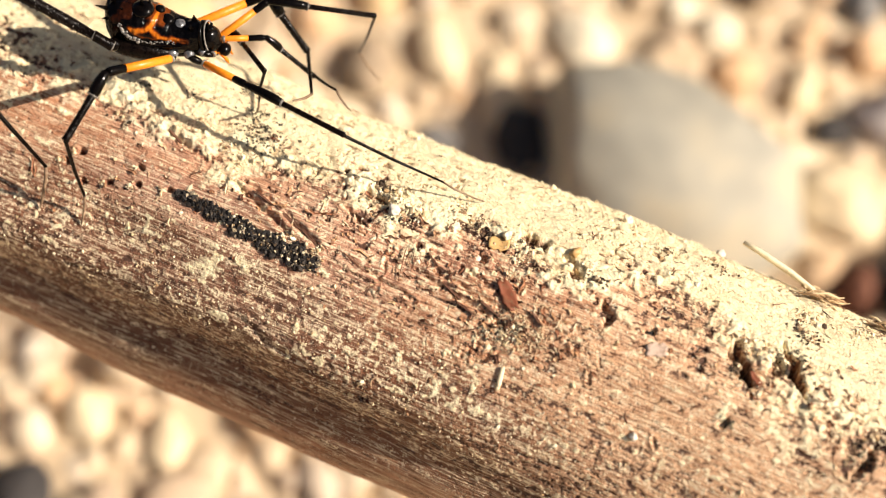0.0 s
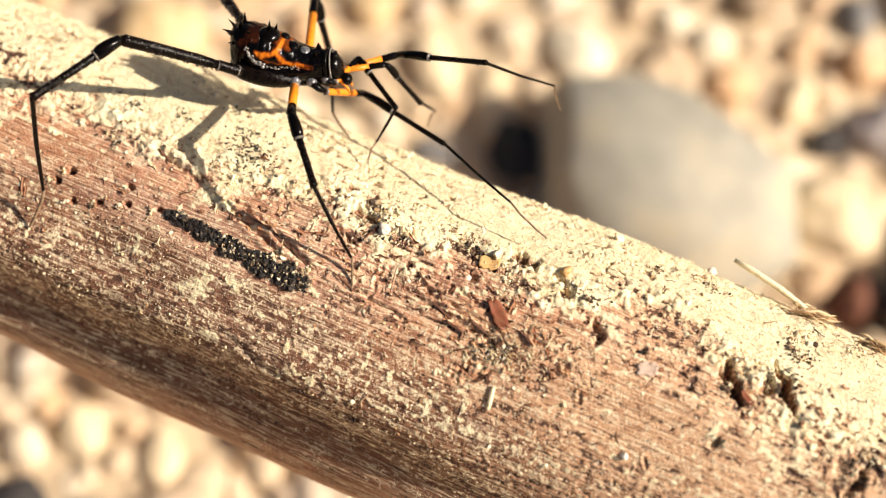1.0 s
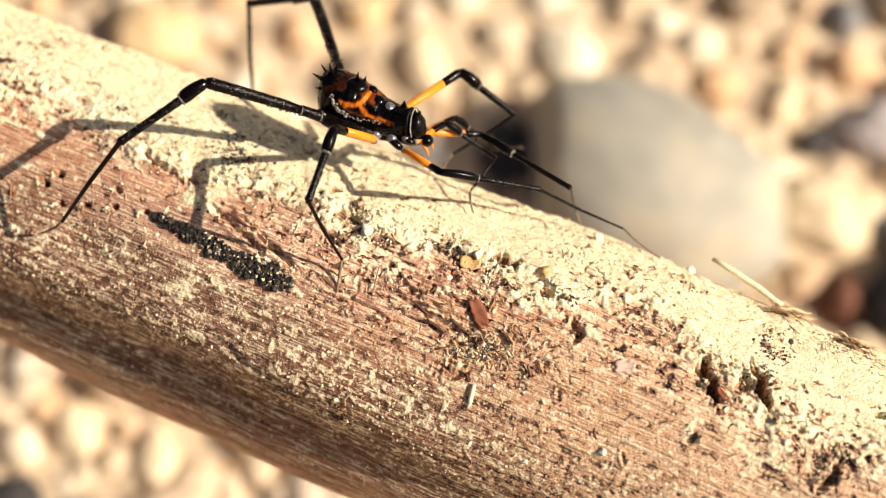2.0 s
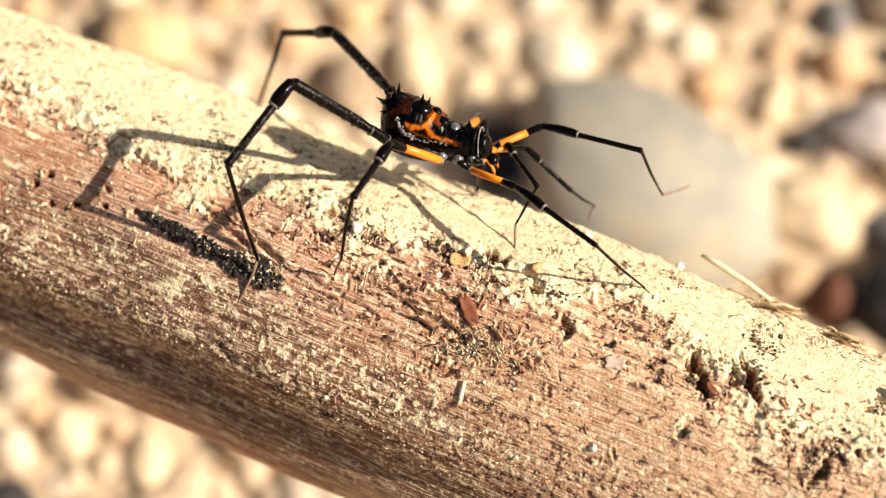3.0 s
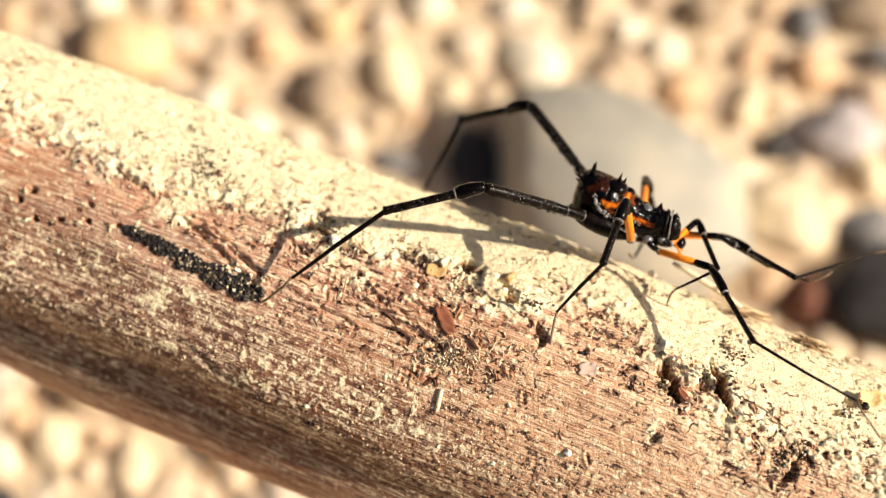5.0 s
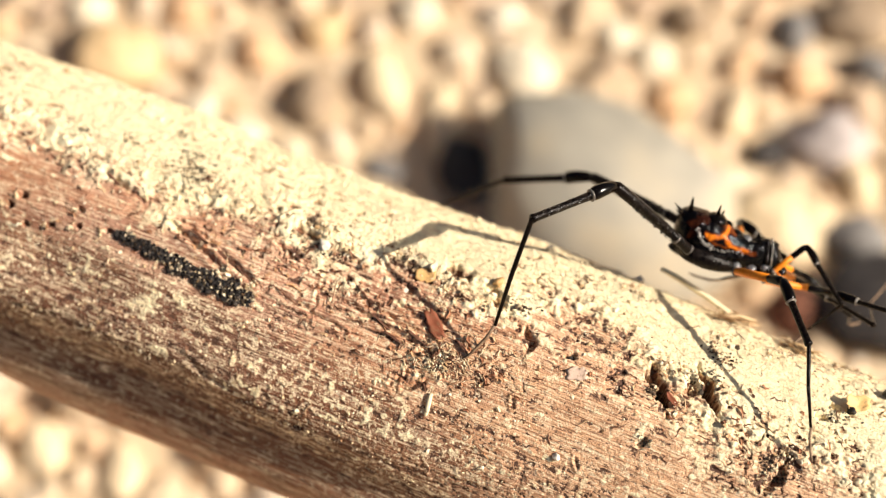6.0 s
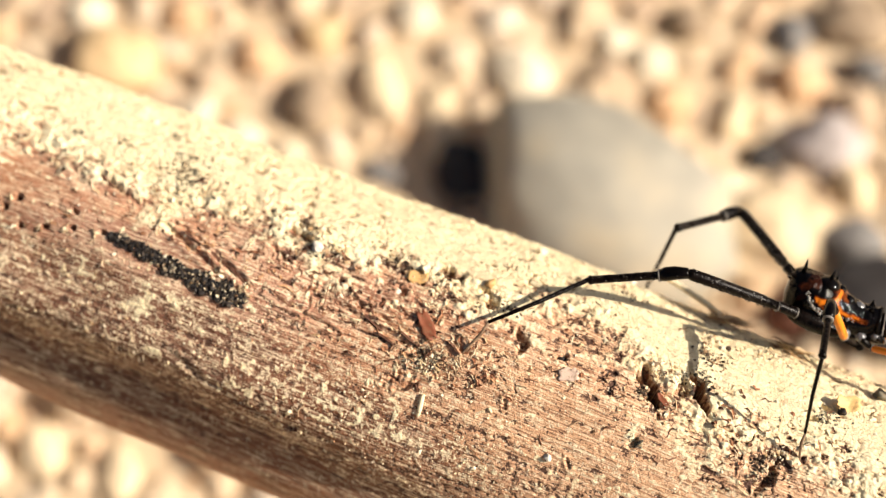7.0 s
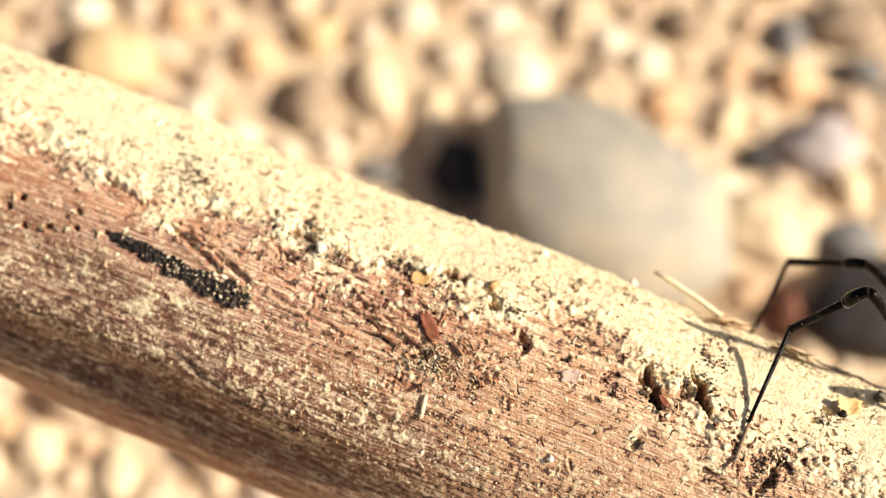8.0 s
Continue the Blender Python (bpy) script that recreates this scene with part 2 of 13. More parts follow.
def stain_shade_on(s, phi):
    """Old dark stains in the wood and the painted shade of its lower side, patches with ragged outlines. Arrays."""
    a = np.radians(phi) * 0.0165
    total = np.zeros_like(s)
    # the patches centred past 70 degrees paint the underside's form shadow
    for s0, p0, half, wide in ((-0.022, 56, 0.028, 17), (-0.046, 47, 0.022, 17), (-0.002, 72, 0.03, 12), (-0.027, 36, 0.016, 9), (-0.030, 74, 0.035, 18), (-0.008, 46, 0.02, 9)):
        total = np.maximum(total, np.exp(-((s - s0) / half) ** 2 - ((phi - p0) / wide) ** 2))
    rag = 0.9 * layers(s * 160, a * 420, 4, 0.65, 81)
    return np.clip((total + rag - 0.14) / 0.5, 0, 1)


def bleach_on(s, phi):
    """Where the wood has weathered pale and orange: its thicker end, and streaks along the grain. Arrays."""
    a = np.radians(phi) * 0.0165
    return np.clip(0.5 + (s - 0.006) / 0.03 + 1.1 * layers(s * 60, a * 260, 4, 0.6, 87), 0, 1)


def fine_on(s, phi):
    """The skin's fine relief in metres, and how high each spot stands in its grain, from 0 to 1. Arrays."""
    a = np.radians(phi) * 0.0165
    d = np.clip(dust_on(s, phi), 0, 1)
    ridge = layers(s * 150, a * 2300, 3, 0.6, 21)
    granule = layers(s * 2100 + a * 900, a * 2300 - s * 700, 4, 0.7, 31)
    lump = layers(s * 620, a * 700, 3, 0.6, 41)
    right = np.exp(-((s - 0.027) / 0.015) ** 2 - ((phi - 1) / 15) ** 2) + 0.8 * np.exp(-((s + 0.026) / 0.005) ** 2 - ((phi + 14) / 10) ** 2)
    cluster = np.clip((layers(s * 120, a * 150, 3, 0.6, 91) + 0.02 + 0.12 * right) / 0.12, 0, 1)
    pit = np.clip((value_noise(s * 1150, a * 1900, 51) - 0.80) / 0.1, 0, 1) * (0.35 + 0.65 * cluster)
    vein = np.clip(1 - np.abs(layers(s * 470 + a * 160, a * 620, 3, 0.7, 71)) / 0.028, 0, 1) * cluster * np.clip((value_noise(s * 800, a * 800, 55) - 0.35) / 0.2, 0, 1)
    edge = np.interp(s, [e[0] for e in DUST_EDGE], [e[1] for e in DUST_EDGE])
    zone = np.exp(-(((phi - edge + 3) / 10) ** 2))
    near = np.clip(1.15 - (phi - edge) / 30, 0.22, 1)
    pit, vein = pit * near * (1 - 0.4 * d), vein * near
    clod = np.clip((layers(s * 430 + a * 90, a * 520, 3, 0.65, 61) + 0.04) / 0.16, 0, 1)
    front = np.clip((phi - 22) / 18, 0, 1) * np.clip((78 - phi) / 10, -0.6, 1)
    crust = np.clip((d - 0.36) / 0.16, 0, 1)
    crust = crust * crust * (3 - 2 * crust)
    crumb = np.clip((layers(s * 980, a * 1100, 3, 0.7, 63) + 0.05) / 0.2, 0, 1)
    heaped = 0.25 + 0.75 / (1 + np.exp((phi - edge - 4) / 5))
    crest = np.clip((-22 - phi) / 14, 0, 1) * (0.9 * layers(s * 300, a * 330, 3, 0.6, 67) + 0.35 * layers(s * 1100, a * 1200, 2, 0.6, 69))
    under = 1 - 0.7 * np.clip((phi - 70) / 8, 0, 1)
    h = 0.34 * zone * (clod - 0.4) + 0.10 * ridge * (1 - 0.7 * d) + (0.11 + 0.10 * front) * granule + 0.20 * d * lump + 0.15 * crust * heaped + 0.20 * crust * crumb * zone + 0.7 * crest - 0.30 * pit - 0.36 * vein
    # pits, veins and gaps between clods count as low, so their shade is coloured in
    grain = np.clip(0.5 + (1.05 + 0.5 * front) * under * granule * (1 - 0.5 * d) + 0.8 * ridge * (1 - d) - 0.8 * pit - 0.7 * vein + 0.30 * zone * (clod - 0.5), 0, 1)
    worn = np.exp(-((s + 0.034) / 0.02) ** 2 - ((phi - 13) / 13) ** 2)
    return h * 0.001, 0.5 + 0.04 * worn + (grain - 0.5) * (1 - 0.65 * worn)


def fine_relief(s, phi):
    return float(fine_on(np.array([s]), np.array([phi]))[0][0])


def dust_at(s, phi):
    return float(dust_on(np.array([s]), np.array([phi]))[0])


def branch():
    along = np.concatenate([np.linspace(-0.285, -0.060, 44)[:-1], np.linspace(-0.060, 0.052, 1240), np.linspace(0.052, 0.285, 44)[1:]])
    around = np.concatenate([np.linspace(-84, 108, 580), np.linspace(108, 276, 30)[1:-1]])
    nu, nv = len(along), len(around)
    cs = np.array([UP * math.cos(radians(p)) + OUT * math.sin(radians(p)) for p in around])
    s_grid, p_grid = np.meshgrid(along, around, indexing="ij")
    broad_s, broad_p = along[::8], around[::8]
    broad = np.array([[relief(s, p) for p in broad_p] for s in broad_s])
    by_p = np.array([np.interp(around, broad_p, row) for row in broad])
    height = np.array([np.interp(along, broad_s, col) for col in by_p.T]).T
    fine, grain = fine_on(s_grid, p_grid)
    sink = carved(s_grid, np.radians(p_grid) * 0.0165)
    height = height + fine + sink
    # deep hollows: free of dust, and their shade painted in by darker colour below
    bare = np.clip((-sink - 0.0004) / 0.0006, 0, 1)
    rings = []
    for k, s in enumerate(along):
        taper = 1.0 - max(0.0, (abs(s) - 0.27) / 0.015) ** 2 * 0.25
        rings.append(np.array(axis_at(s)) + cs * ((radius(s) + height[k]) * taper)[:, None])
    i, j = np.meshgrid(np.arange(nu - 1), np.arange(nv), indexing="ij")
    k = (j + 1) % nv
    faces = np.stack([i * nv + j, (i + 1) * nv + j, (i + 1) * nv + k, i * nv + k], -1).reshape(-1, 4)
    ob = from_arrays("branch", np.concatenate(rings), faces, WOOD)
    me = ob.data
    for key, values in (("dust", dust_on(s_grid, p_grid) - bare), ("grain", grain), ("stain_shade", np.clip(stain_shade_on(s_grid, p_grid) + 1.5 * bare, 0, 1.6)), ("bleach", bleach_on(s_grid, p_grid))):
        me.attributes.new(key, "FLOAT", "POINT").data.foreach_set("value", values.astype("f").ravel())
    vi = np.empty(len(me.loops), "i")
    me.loops.foreach_get("vertex_index", vi)
    uv = np.stack([along[vi // nv], np.radians(around[vi % nv]) * 0.0165], -1)
    me.uv_layers.new(name="skin").data.foreach_set("uv", uv.astype("f").ravel())
    return tagged(ob, "weathered brown branch dusted with pale powder, bark gone", "branch")


def lumpy(seed, size, rough=0.25, level=3, block=1.0):
    """A stone: a sphere pressed and dented by noise."""
    bm = bmesh.new()
    bmesh.ops.create_icosphere(bm, subdivisions=level, radius=1.0)
    for v in bm.verts:
        p = v.co.copy()
        p = Vector([math.copysign(abs(c) ** block, c) for c in p])
        q = p * 0.9 + Vector((seed * 7.3, seed * 1.7, seed * 3.1))
        k = 1 + rough * noise.noise(q) + rough * 0.4 * noise.noise(q * 2.3)
        v.co = Vector((p.x * k * size[0], p.y * k * size[1], p.z * k * size[2]))
    for f in bm.faces:
        f.smooth = True
    return bm


def ground_sheet():
    bm = bmesh.new()
    edge = [-400, -20, -2, -0.4, -0.16, -0.08, 0.0, 0.08, 0.16, 0.24, 0.5, 2, 20, 400]
    grid = [[bm.verts.new((x, y, 0.0007)) for y in edge] for x in edge]
    for a in range(len(edge) - 1):
        for b in range(len(edge) - 1):
            bm.faces.new((grid[a][b], grid[a + 1][b], grid[a + 1][b + 1], grid[a][b + 1]))
    ob = part("ground", bm, SAND)
    return tagged(ob, "sunlit pale sandy ground under gravel", "ground", kind="structure")


def gravel():
    rng = np.random.default_rng(5)
    bm = bmesh.new()
    bmesh.ops.create_icosphere(bm, subdivisions=2, radius=1.0)
    base = np.array([v.co[:] for v in bm.verts])
    tri = np.array([[v.index for v in f.verts] for f in bm.faces])
    bm.free()
    verts, faces, n = [], [], 0
    for layer, (count, lo, hi) in enumerate(((4200, 0.0013, 0.0025), (1700, 0.0022, 0.0040), (170, 0.0035, 0.0056))):
        for _ in range(count):
            x, y = rng.uniform(-0.17, 0.17), rng.uniform(-0.06, 0.22)
            r = rng.uniform(lo, hi)
            sc = np.array([r * rng.uniform(0.8, 1.5), r * rng.uniform(0.8, 1.2), r * rng.uniform(0.5, 0.9)])
            bumps = 1 + 0.12 * np.sin(base @ rng.normal(0, 2.2, 3) + rng.uniform(0, 6)) + 0.08 * np.sin(base @ rng.normal(0, 4, 3))
            p = base * bumps[:, None] * sc
            a, tilt = rng.uniform(0, 6.28), rng.normal(0, 0.3)
            rot = np.array(Euler((tilt, rng.normal(0, 0.3), a)).to_matrix())
            if any(((x - q[0][0]) / (q[1][0] + r)) ** 2 + ((y - q[0][1]) / (q[1][1] + r)) ** 2 < 0.8 for q in STONE_ROWS):
                continue
            p = p @ rot.T + np.array([x, y, sc[2] * 0.25 + layer * 0.0006])
            verts.append(p)
            faces.append(tri + n)
            n += len(p)
    ob = from_arrays("gravel", np.concatenate(verts), np.concatenate(faces), GRAVEL)
    return tagged(ob, "loose cream, tan and grey gravel on sandy ground", "gravel", kind="stuff")


def stone(at, size, turn, seed, material, label, rough=0.22, level=3, block=1.0, facets=()):
    bm = lumpy(seed, size, rough, level, block)
    for cut in facets:
        way, reach = Vector(cut[:3]).normalized(), cut[3]
        for v in bm.verts:
            over = v.co.dot(way) - reach - 0.0005 * noise.noise(v.co * 150)
            if over > 0:
                v.co -= way * over
    ob = part("stone", bm, material)
    ob.matrix_world = pose(at[0], at[1], at[2], 0, 0, turn)
    return tagged(ob, label, "stone", "stones on the gravel")


def plain_stone(name, colour, scale=260.0):
    r, g, b = colour
    return stone_material(name, ((0.3, (r * 0.62, g * 0.58, b * 0.52)), (0.5, colour), (0.7, (min(0.9, r * 1.18), min(0.9, g * 1.18), min(0.9, b * 1.15)))), scale)


STONE_KINDS = {
    "white": (plain_stone("white_stone", (0.69, 0.61, 0.46)), "smooth cream-white pebble lying in the gravel"),
    "cream": (plain_stone("cream_stone", (0.72, 0.58, 0.38)), "smooth cream-coloured pebble lying in the gravel"),
    "tan": (plain_stone("tan_stone", (0.62, 0.45, 0.25)), "smooth tan pebble lying in the gravel"),
    "peach": (plain_stone("peach_stone", (0.66, 0.43, 0.25)), "smooth peach-coloured pebble lying in the gravel"),
    "lilac": (plain_stone("lilac_stone", (0.45, 0.40, 0.38)), "smooth pale lilac-grey pebble lying in the gravel"),
    "brown": (plain_stone("brown_stone", (0.32, 0.24, 0.16)), "rough brown pebble lying in the gravel"),
    "slate": (plain_stone("slate_stone", (0.20, 0.19, 0.18)), "smooth slate-grey pebble lying in the gravel"),
    "dark": (plain_stone("dark_stone", (0.045, 0.04, 0.038)), "dark, almost black stone in the gravel; the smallest fills a shadow gap"),
    "rust": (plain_stone("rust_stone", (0.15, 0.058, 0.032)), "rusty red stone beside a dark stone"),
}
STONE_ROWS = (
    ((0.0172, 0.1054, 0.0016), (0.0066, 0.0058, 0.0036), "white"),
    ((-0.0080, 0.1024, 0.0017), (0.0036, 0.0083, 0.0029), "cream"),
    ((0.0025, 0.0945, 0.0015), (0.0031, 0.0076, 0.0025), "cream"),
    ((-0.0407, 0.0967, 0.0015), (0.0033, 0.0034, 0.0025), "white"),
    ((-0.0632, 0.1191, 0.0017), (0.0045, 0.0040, 0.0029), "white"),
    ((-0.0570, 0.1070, 0.0031), (0.0076, 0.0071, 0.0052), "tan"),
    ((0.0712, 0.0895, 0.0024), (0.0074, 0.0056, 0.0044), "lilac"),
    ((0.0610, 0.0728, 0.0020), (0.0088, 0.0076, 0.0046), "cream"),
    ((0.0772, 0.0555, 0.0036), (0.0118, 0.0098, 0.0062), "dark"),
    ((0.0735, 0.0690, 0.0024), (0.0058, 0.0048, 0.0040), "slate"),
    ((0.0612, 0.0556, 0.0022), (0.0038, 0.0050, 0.0036), "rust"),
    ((0.0409, 0.1082, 0.0017), (0.0045, 0.0040, 0.0029), "white"),
    ((0.0678, 0.1028, 0.0020), (0.0045, 0.0045, 0.0033), "peach"),
    ((-0.0022, 0.1186, 0.0019), (0.0043, 0.0043, 0.0031), "white"),
    ((-0.0204, 0.0981, 0.0021), (0.0045, 0.0057, 0.0036), "brown"),
    ((-0.0077, 0.0838, 0.0011), (0.0036, 0.0025, 0.0018), "slate"),
    ((-0.0616, 0.0299, 0.0016), (0.0038, 0.0048, 0.0026), "cream"),
    ((-0.0482, 0.0257, 0.0015), (0.0034, 0.0055, 0.0024), "cream"),
    ((-0.0690, 0.0165, 0.0020), (0.0052, 0.0048, 0.0034), "dark"),
    ((0.0344, 0.1133, 0.0016), (0.0039, 0.0036, 0.0026), "white"),
    ((0.0444, 0.0996, 0.0017), (0.0041, 0.0040, 0.0029), "peach"),
    ((0.0488, 0.1171, 0.0019), (0.0043, 0.0044, 0.0032), "brown"),
    ((0.0675, 0.1148, 0.0017), (0.0036, 0.0047, 0.0029), "slate"),
    ((0.0555, 0.0968, 0.0015), (0.0031, 0.0057, 0.0025), "cream"),
    # dark lump in place of the shadow left of the lilac stone
    ((0.0600, 0.0872, 0.0013), (0.0036, 0.0032, 0.0022), "dark"),
    ((0.0792, 0.1167, 0.0025), (0.0069, 0.0057, 0.0041), "brown"),
    ((-0.0306, 0.1091, 0.0019), (0.0043, 0.0044, 0.0032), "peach"),
    ((0.0812, 0.1058, 0.0017), (0.0040, 0.0038, 0.0028), "slate"),
    ((0.0750, 0.0809, 0.0017), (0.0036, 0.0044, 0.0029), "cream"),
    ((-0.0194, 0.1140, 0.0017), (0.0040, 0.0040, 0.0029), "tan"),
    ((-0.0448, 0.1191, 0.0017), (0.0043, 0.0038, 0.0028), "peach"),
    ((-0.0328, 0.0912, 0.0014), (0.0038, 0.0032, 0.0023), "white"),
)
branch_thing = branch()
ground_sheet()
gravel()
GREY_STONE = stone_material("grey_stone", ((0.3, (0.26, 0.25, 0.21)), (0.5, (0.36, 0.335, 0.27)), (0.7, (0.48, 0.41, 0.29))), 85)
stone((0.0295, 0.0765, 0.0040), (0.0272, 0.0182, 0.0142), -22, 5, GREY_STONE, "large smooth grey stone half buried in gravel", 0.12, 5, 0.95,
      ((-0.89, -0.36, 0.28, 0.0180), (0.30, 0.86, 0.40, 0.0155), (0.93, 0.30, 0.20, 0.0236)))
# dark stone added to blacken the shadow left of the large stone
stone((0.0068, 0.0835, 0.0012), (0.0046, 0.0078, 0.0036), 10, 8, STONE_KINDS["dark"][0], "dark reddish-black stone, added to deepen the large stone's shade", 0.3, 4)
for number, (at, size, kind) in enumerate(STONE_ROWS):
    material, text = STONE_KINDS[kind]
    stone(at, size, (number * 37) % 50 - 25, number + 11, material, text, 0.28, 4)


# ---- the harvestman ----
MM = 0.001


def gloss_material(name, colour, rough=0.22, second=None, grain=2600.0, spec=0.35, bump=0.00004):
    m, t, b = shader(name, rough, spec)
    co = node(t, "TexCoord").outputs["Object"]
    n = noisy(t, co, grain, 4)
    c = mixed(t, grey(t, n, 0.35, 0.7), colour, second or tuple(min(1, x * 1.9 + 0.004) for x in colour))
    t.links.new(c, b.inputs["Base Color"])
    t.links.new(node(t, "MapRange", (("Value", n),), **{"To Min": rough * 0.7, "To Max": rough * 1.7}).outputs[0], b.inputs["Roughness"])
    bumped(t, b, n, bump, 0.6)
    return m


def shield_material():
    m, t, b = shader("shield_black_orange", 0.14, 0.14)
    co = node(t, "TexCoord").outputs["Object"]
    n = noisy(t, co, 1700, 5)
    mark = attribute(t, "mark")
    worn = node(t, "Math", ((0, n),), operation="SUBTRACT")
    worn.inputs[1].default_value = 0.5
    broken = node(t, "Math", ((0, worn.outputs[0]), (2, mark)), operation="MULTIPLY_ADD")
    broken.inputs[1].default_value = 0.45
    c = ramp(t, broken.outputs[0], ((0.10, (0.0012, 0.0009, 0.0009)), (0.34, (0.025, 0.006, 0.002)), (0.58, (0.13, 0.027, 0.003)), (0.80, (0.33, 0.078, 0.006)), (1.0, (0.58, 0.165, 0.010))))
    t.links.new(c, b.inputs["Base Color"])
    bumped(t, b, noisy(t, co, 3000, 4), 0.00010, 0.6)
    return m


BLACK = gloss_material("chitin_black", (0.0012, 0.0009, 0.0008), 0.13, (0.0035, 0.0022, 0.0016), spec=0.14)
DULL = gloss_material("chitin_dull", (0.0014, 0.0009, 0.0007), 0.24, (0.0070, 0.0038, 0.0024), spec=0.12, bump=0.00014)
ORANGE = gloss_material("chitin_orange", (0.80, 0.255, 0.012), 0.34, (0.70, 0.19, 0.008))
# pale colour stands in for white highlights on beads and rim; also colours leg specks
PALE = gloss_material("chitin_pale_glint", (0.30, 0.28, 0.25), 0.14, (0.06, 0.055, 0.05), spec=0.9)
# grey base colour imitates the glare on black hip joints and the knob
PAINTED_SHEEN = gloss_material("chitin_painted_sheen", (0.15, 0.15, 0.155), 0.2, (0.03, 0.03, 0.033), spec=0.9)
JOINT = gloss_material("chitin_joint", (0.09, 0.08, 0.07), 0.25, (0.22, 0.20, 0.17), spec=0.5)
FOOT = gloss_material("chitin_foot", (0.13, 0.075, 0.042), 0.5, (0.30, 0.21, 0.13))
SHIELD = shield_material()


def tube(profile, sides=10, bow=0.0, start=None):
    """A tapered round limb along x: profile rows of (x, radius) in millimetres; bow bends it upwards."""
    bm = start or bmesh.new()
    length = profile[-1][0] - profile[0][0]
    rings = []
    for x, r in profile:
        k = (x - profile[0][0]) / length
        z = bow * 4 * k * (1 - k)
        rings.append([bm.verts.new((x * MM, r * MM * math.cos(a), (z + r * math.sin(a)) * MM)) for a in (2 * math.pi * i / sides for i in range(sides))])
    for a, b in zip(rings, rings[1:]):
        for i in range(sides):
            bm.faces.new((a[i], a[(i + 1) % sides], b[(i + 1) % sides], b[i])).smooth = True
    bm.faces.new(rings[0][::-1])
    bm.faces.new(rings[-1])
    bmesh.ops.recalc_face_normals(bm, faces=bm.faces)
    return bm


def ball(bm, at, size, turn=(0, 0, 0), level=2):
    m = Matrix.LocRotScale(Vector(at) * MM, Euler([radians(a) for a in turn]), Vector(size) * MM)
    for v in bmesh.ops.create_icosphere(bm, subdivisions=level, radius=1.0, matrix=m)["verts"]:
        for f in v.link_faces:
            f.smooth = True
    return bm


def spike(bm, at, way, length, radius, sides=7):
    z = Vector(way).normalized()
    q = z.to_track_quat("Z", "Y").to_matrix().to_4x4()
    m = Matrix.Translation((Vector(at) + z * length * 0.5) * MM) @ q
    got = bmesh.ops.create_cone(bm, cap_ends=True, segments=sides, radius1=radius * MM, radius2=radius * 0.08 * MM, depth=length * MM, matrix=m)
    for v in got["verts"]:
        for f in v.link_faces:
            f.smooth = len(f.verts) == 4
    return bm


# stations of the body: x, half width, bottom, top (millimetres)
STATIONS = ((-1.35, 0.5, 0.3, 2.5), (-1.1, 1.2, -0.8, 3.0), (-0.5, 1.85, -1.4, 3.25), (0.6, 2.15, -1.55, 3.3), (2.0, 2.15, -1.5, 3.1), (3.5, 1.95, -1.45, 2.55),
            (5.0, 1.7, -1.4, 1.95), (6.2, 1.5, -1.4, 1.8), (7.0, 1.35, -1.35, 1.95), (7.55, 1.2, -1.2, 1.9), (7.7, 0.9, -1.0, 1.5))
# the back's orange strands, as points of x and z on its side, each with its width and strength
STRANDS = ((((1.5, 1.80), (2.1, 1.62), (2.8, 1.80), (3.35, 2.15), (3.5, 2.4)), 0.24, 0.95), (((3.2, 2.0), (3.6, 1.55), (4.1, 1.15), (5.0, 0.98), (5.8, 0.85)), 0.21, 0.9),
           (((5.6, 0.9), (6.5, 0.72)), 0.22, 0.60), (((2.9, 2.78), (3.7, 2.40), (4.4, 2.12)), 0.17, 0.55), (((1.9, 1.2), (2.8, 1.05), (3.9, 0.95)), 0.14, 0.55),
           (((-0.1, 2.3), (0.5, 2.85), (1.2, 3.0)), 0.30, 0.30), (((0.0, 1.3), (0.5, 1.8)), 0.3, 0.26))


def station(x):
    for (x0, *a), (x1, *b) in zip(STATIONS, STATIONS[1:]):
        if x <= x1:
            k = (x - x0) / (x1 - x0)
            k = max(0, k) if x0 > -1.3 else max(0, k) ** 0.7
            return [p + (q - p) * k for p, q in zip(a, b)]
    return list(STATIONS[-1][1:])


def shield_point(x, a):
    """A point of the body's skin at x, a degrees from the top."""
    w, lo, hi = station(x)
    c, s = math.cos(radians(a)), math.sin(radians(a))
    p = 0.82
    y = w * math.copysign(abs(s) ** p, s)
    mid, half = (lo + hi) / 2, (hi - lo) / 2
    return Vector((x, y, mid + half * math.copysign(abs(c) ** p, c)))


def side_point(x, z, side, out=0.0):
    """A point of the body's flank at x and z."""
    w, lo, hi = station(x)
    c = min(1.0, abs((z - (lo + hi) / 2) / ((hi - lo) / 2))) ** (1 / 0.82)
    return Vector((x, side * (w * (1 - c * c) ** 0.41 + out), z))


def strand_at(x, z):
    best = 0.0
    x, z = x + 0.22 * noise.noise(Vector((x * 1.6, z * 1.6, 2))), z + 0.2 * noise.noise(Vector((x * 1.6, z * 1.6, 9)))
    for points, width, strength in STRANDS:
        for (x0, z0), (x1, z1) in zip(points, points[1:]):
            dx, dz = x1 - x0, z1 - z0
            k = max(0.0, min(1.0, ((x - x0) * dx + (z - z0) * dz) / (dx * dx + dz * dz)))
            d = math.hypot(x - x0 - k * dx, z - z0 - k * dz)
            best = max(best, strength * min(1.0, max(0.0, 1.6 - d / (1.12 * width))))
    return best


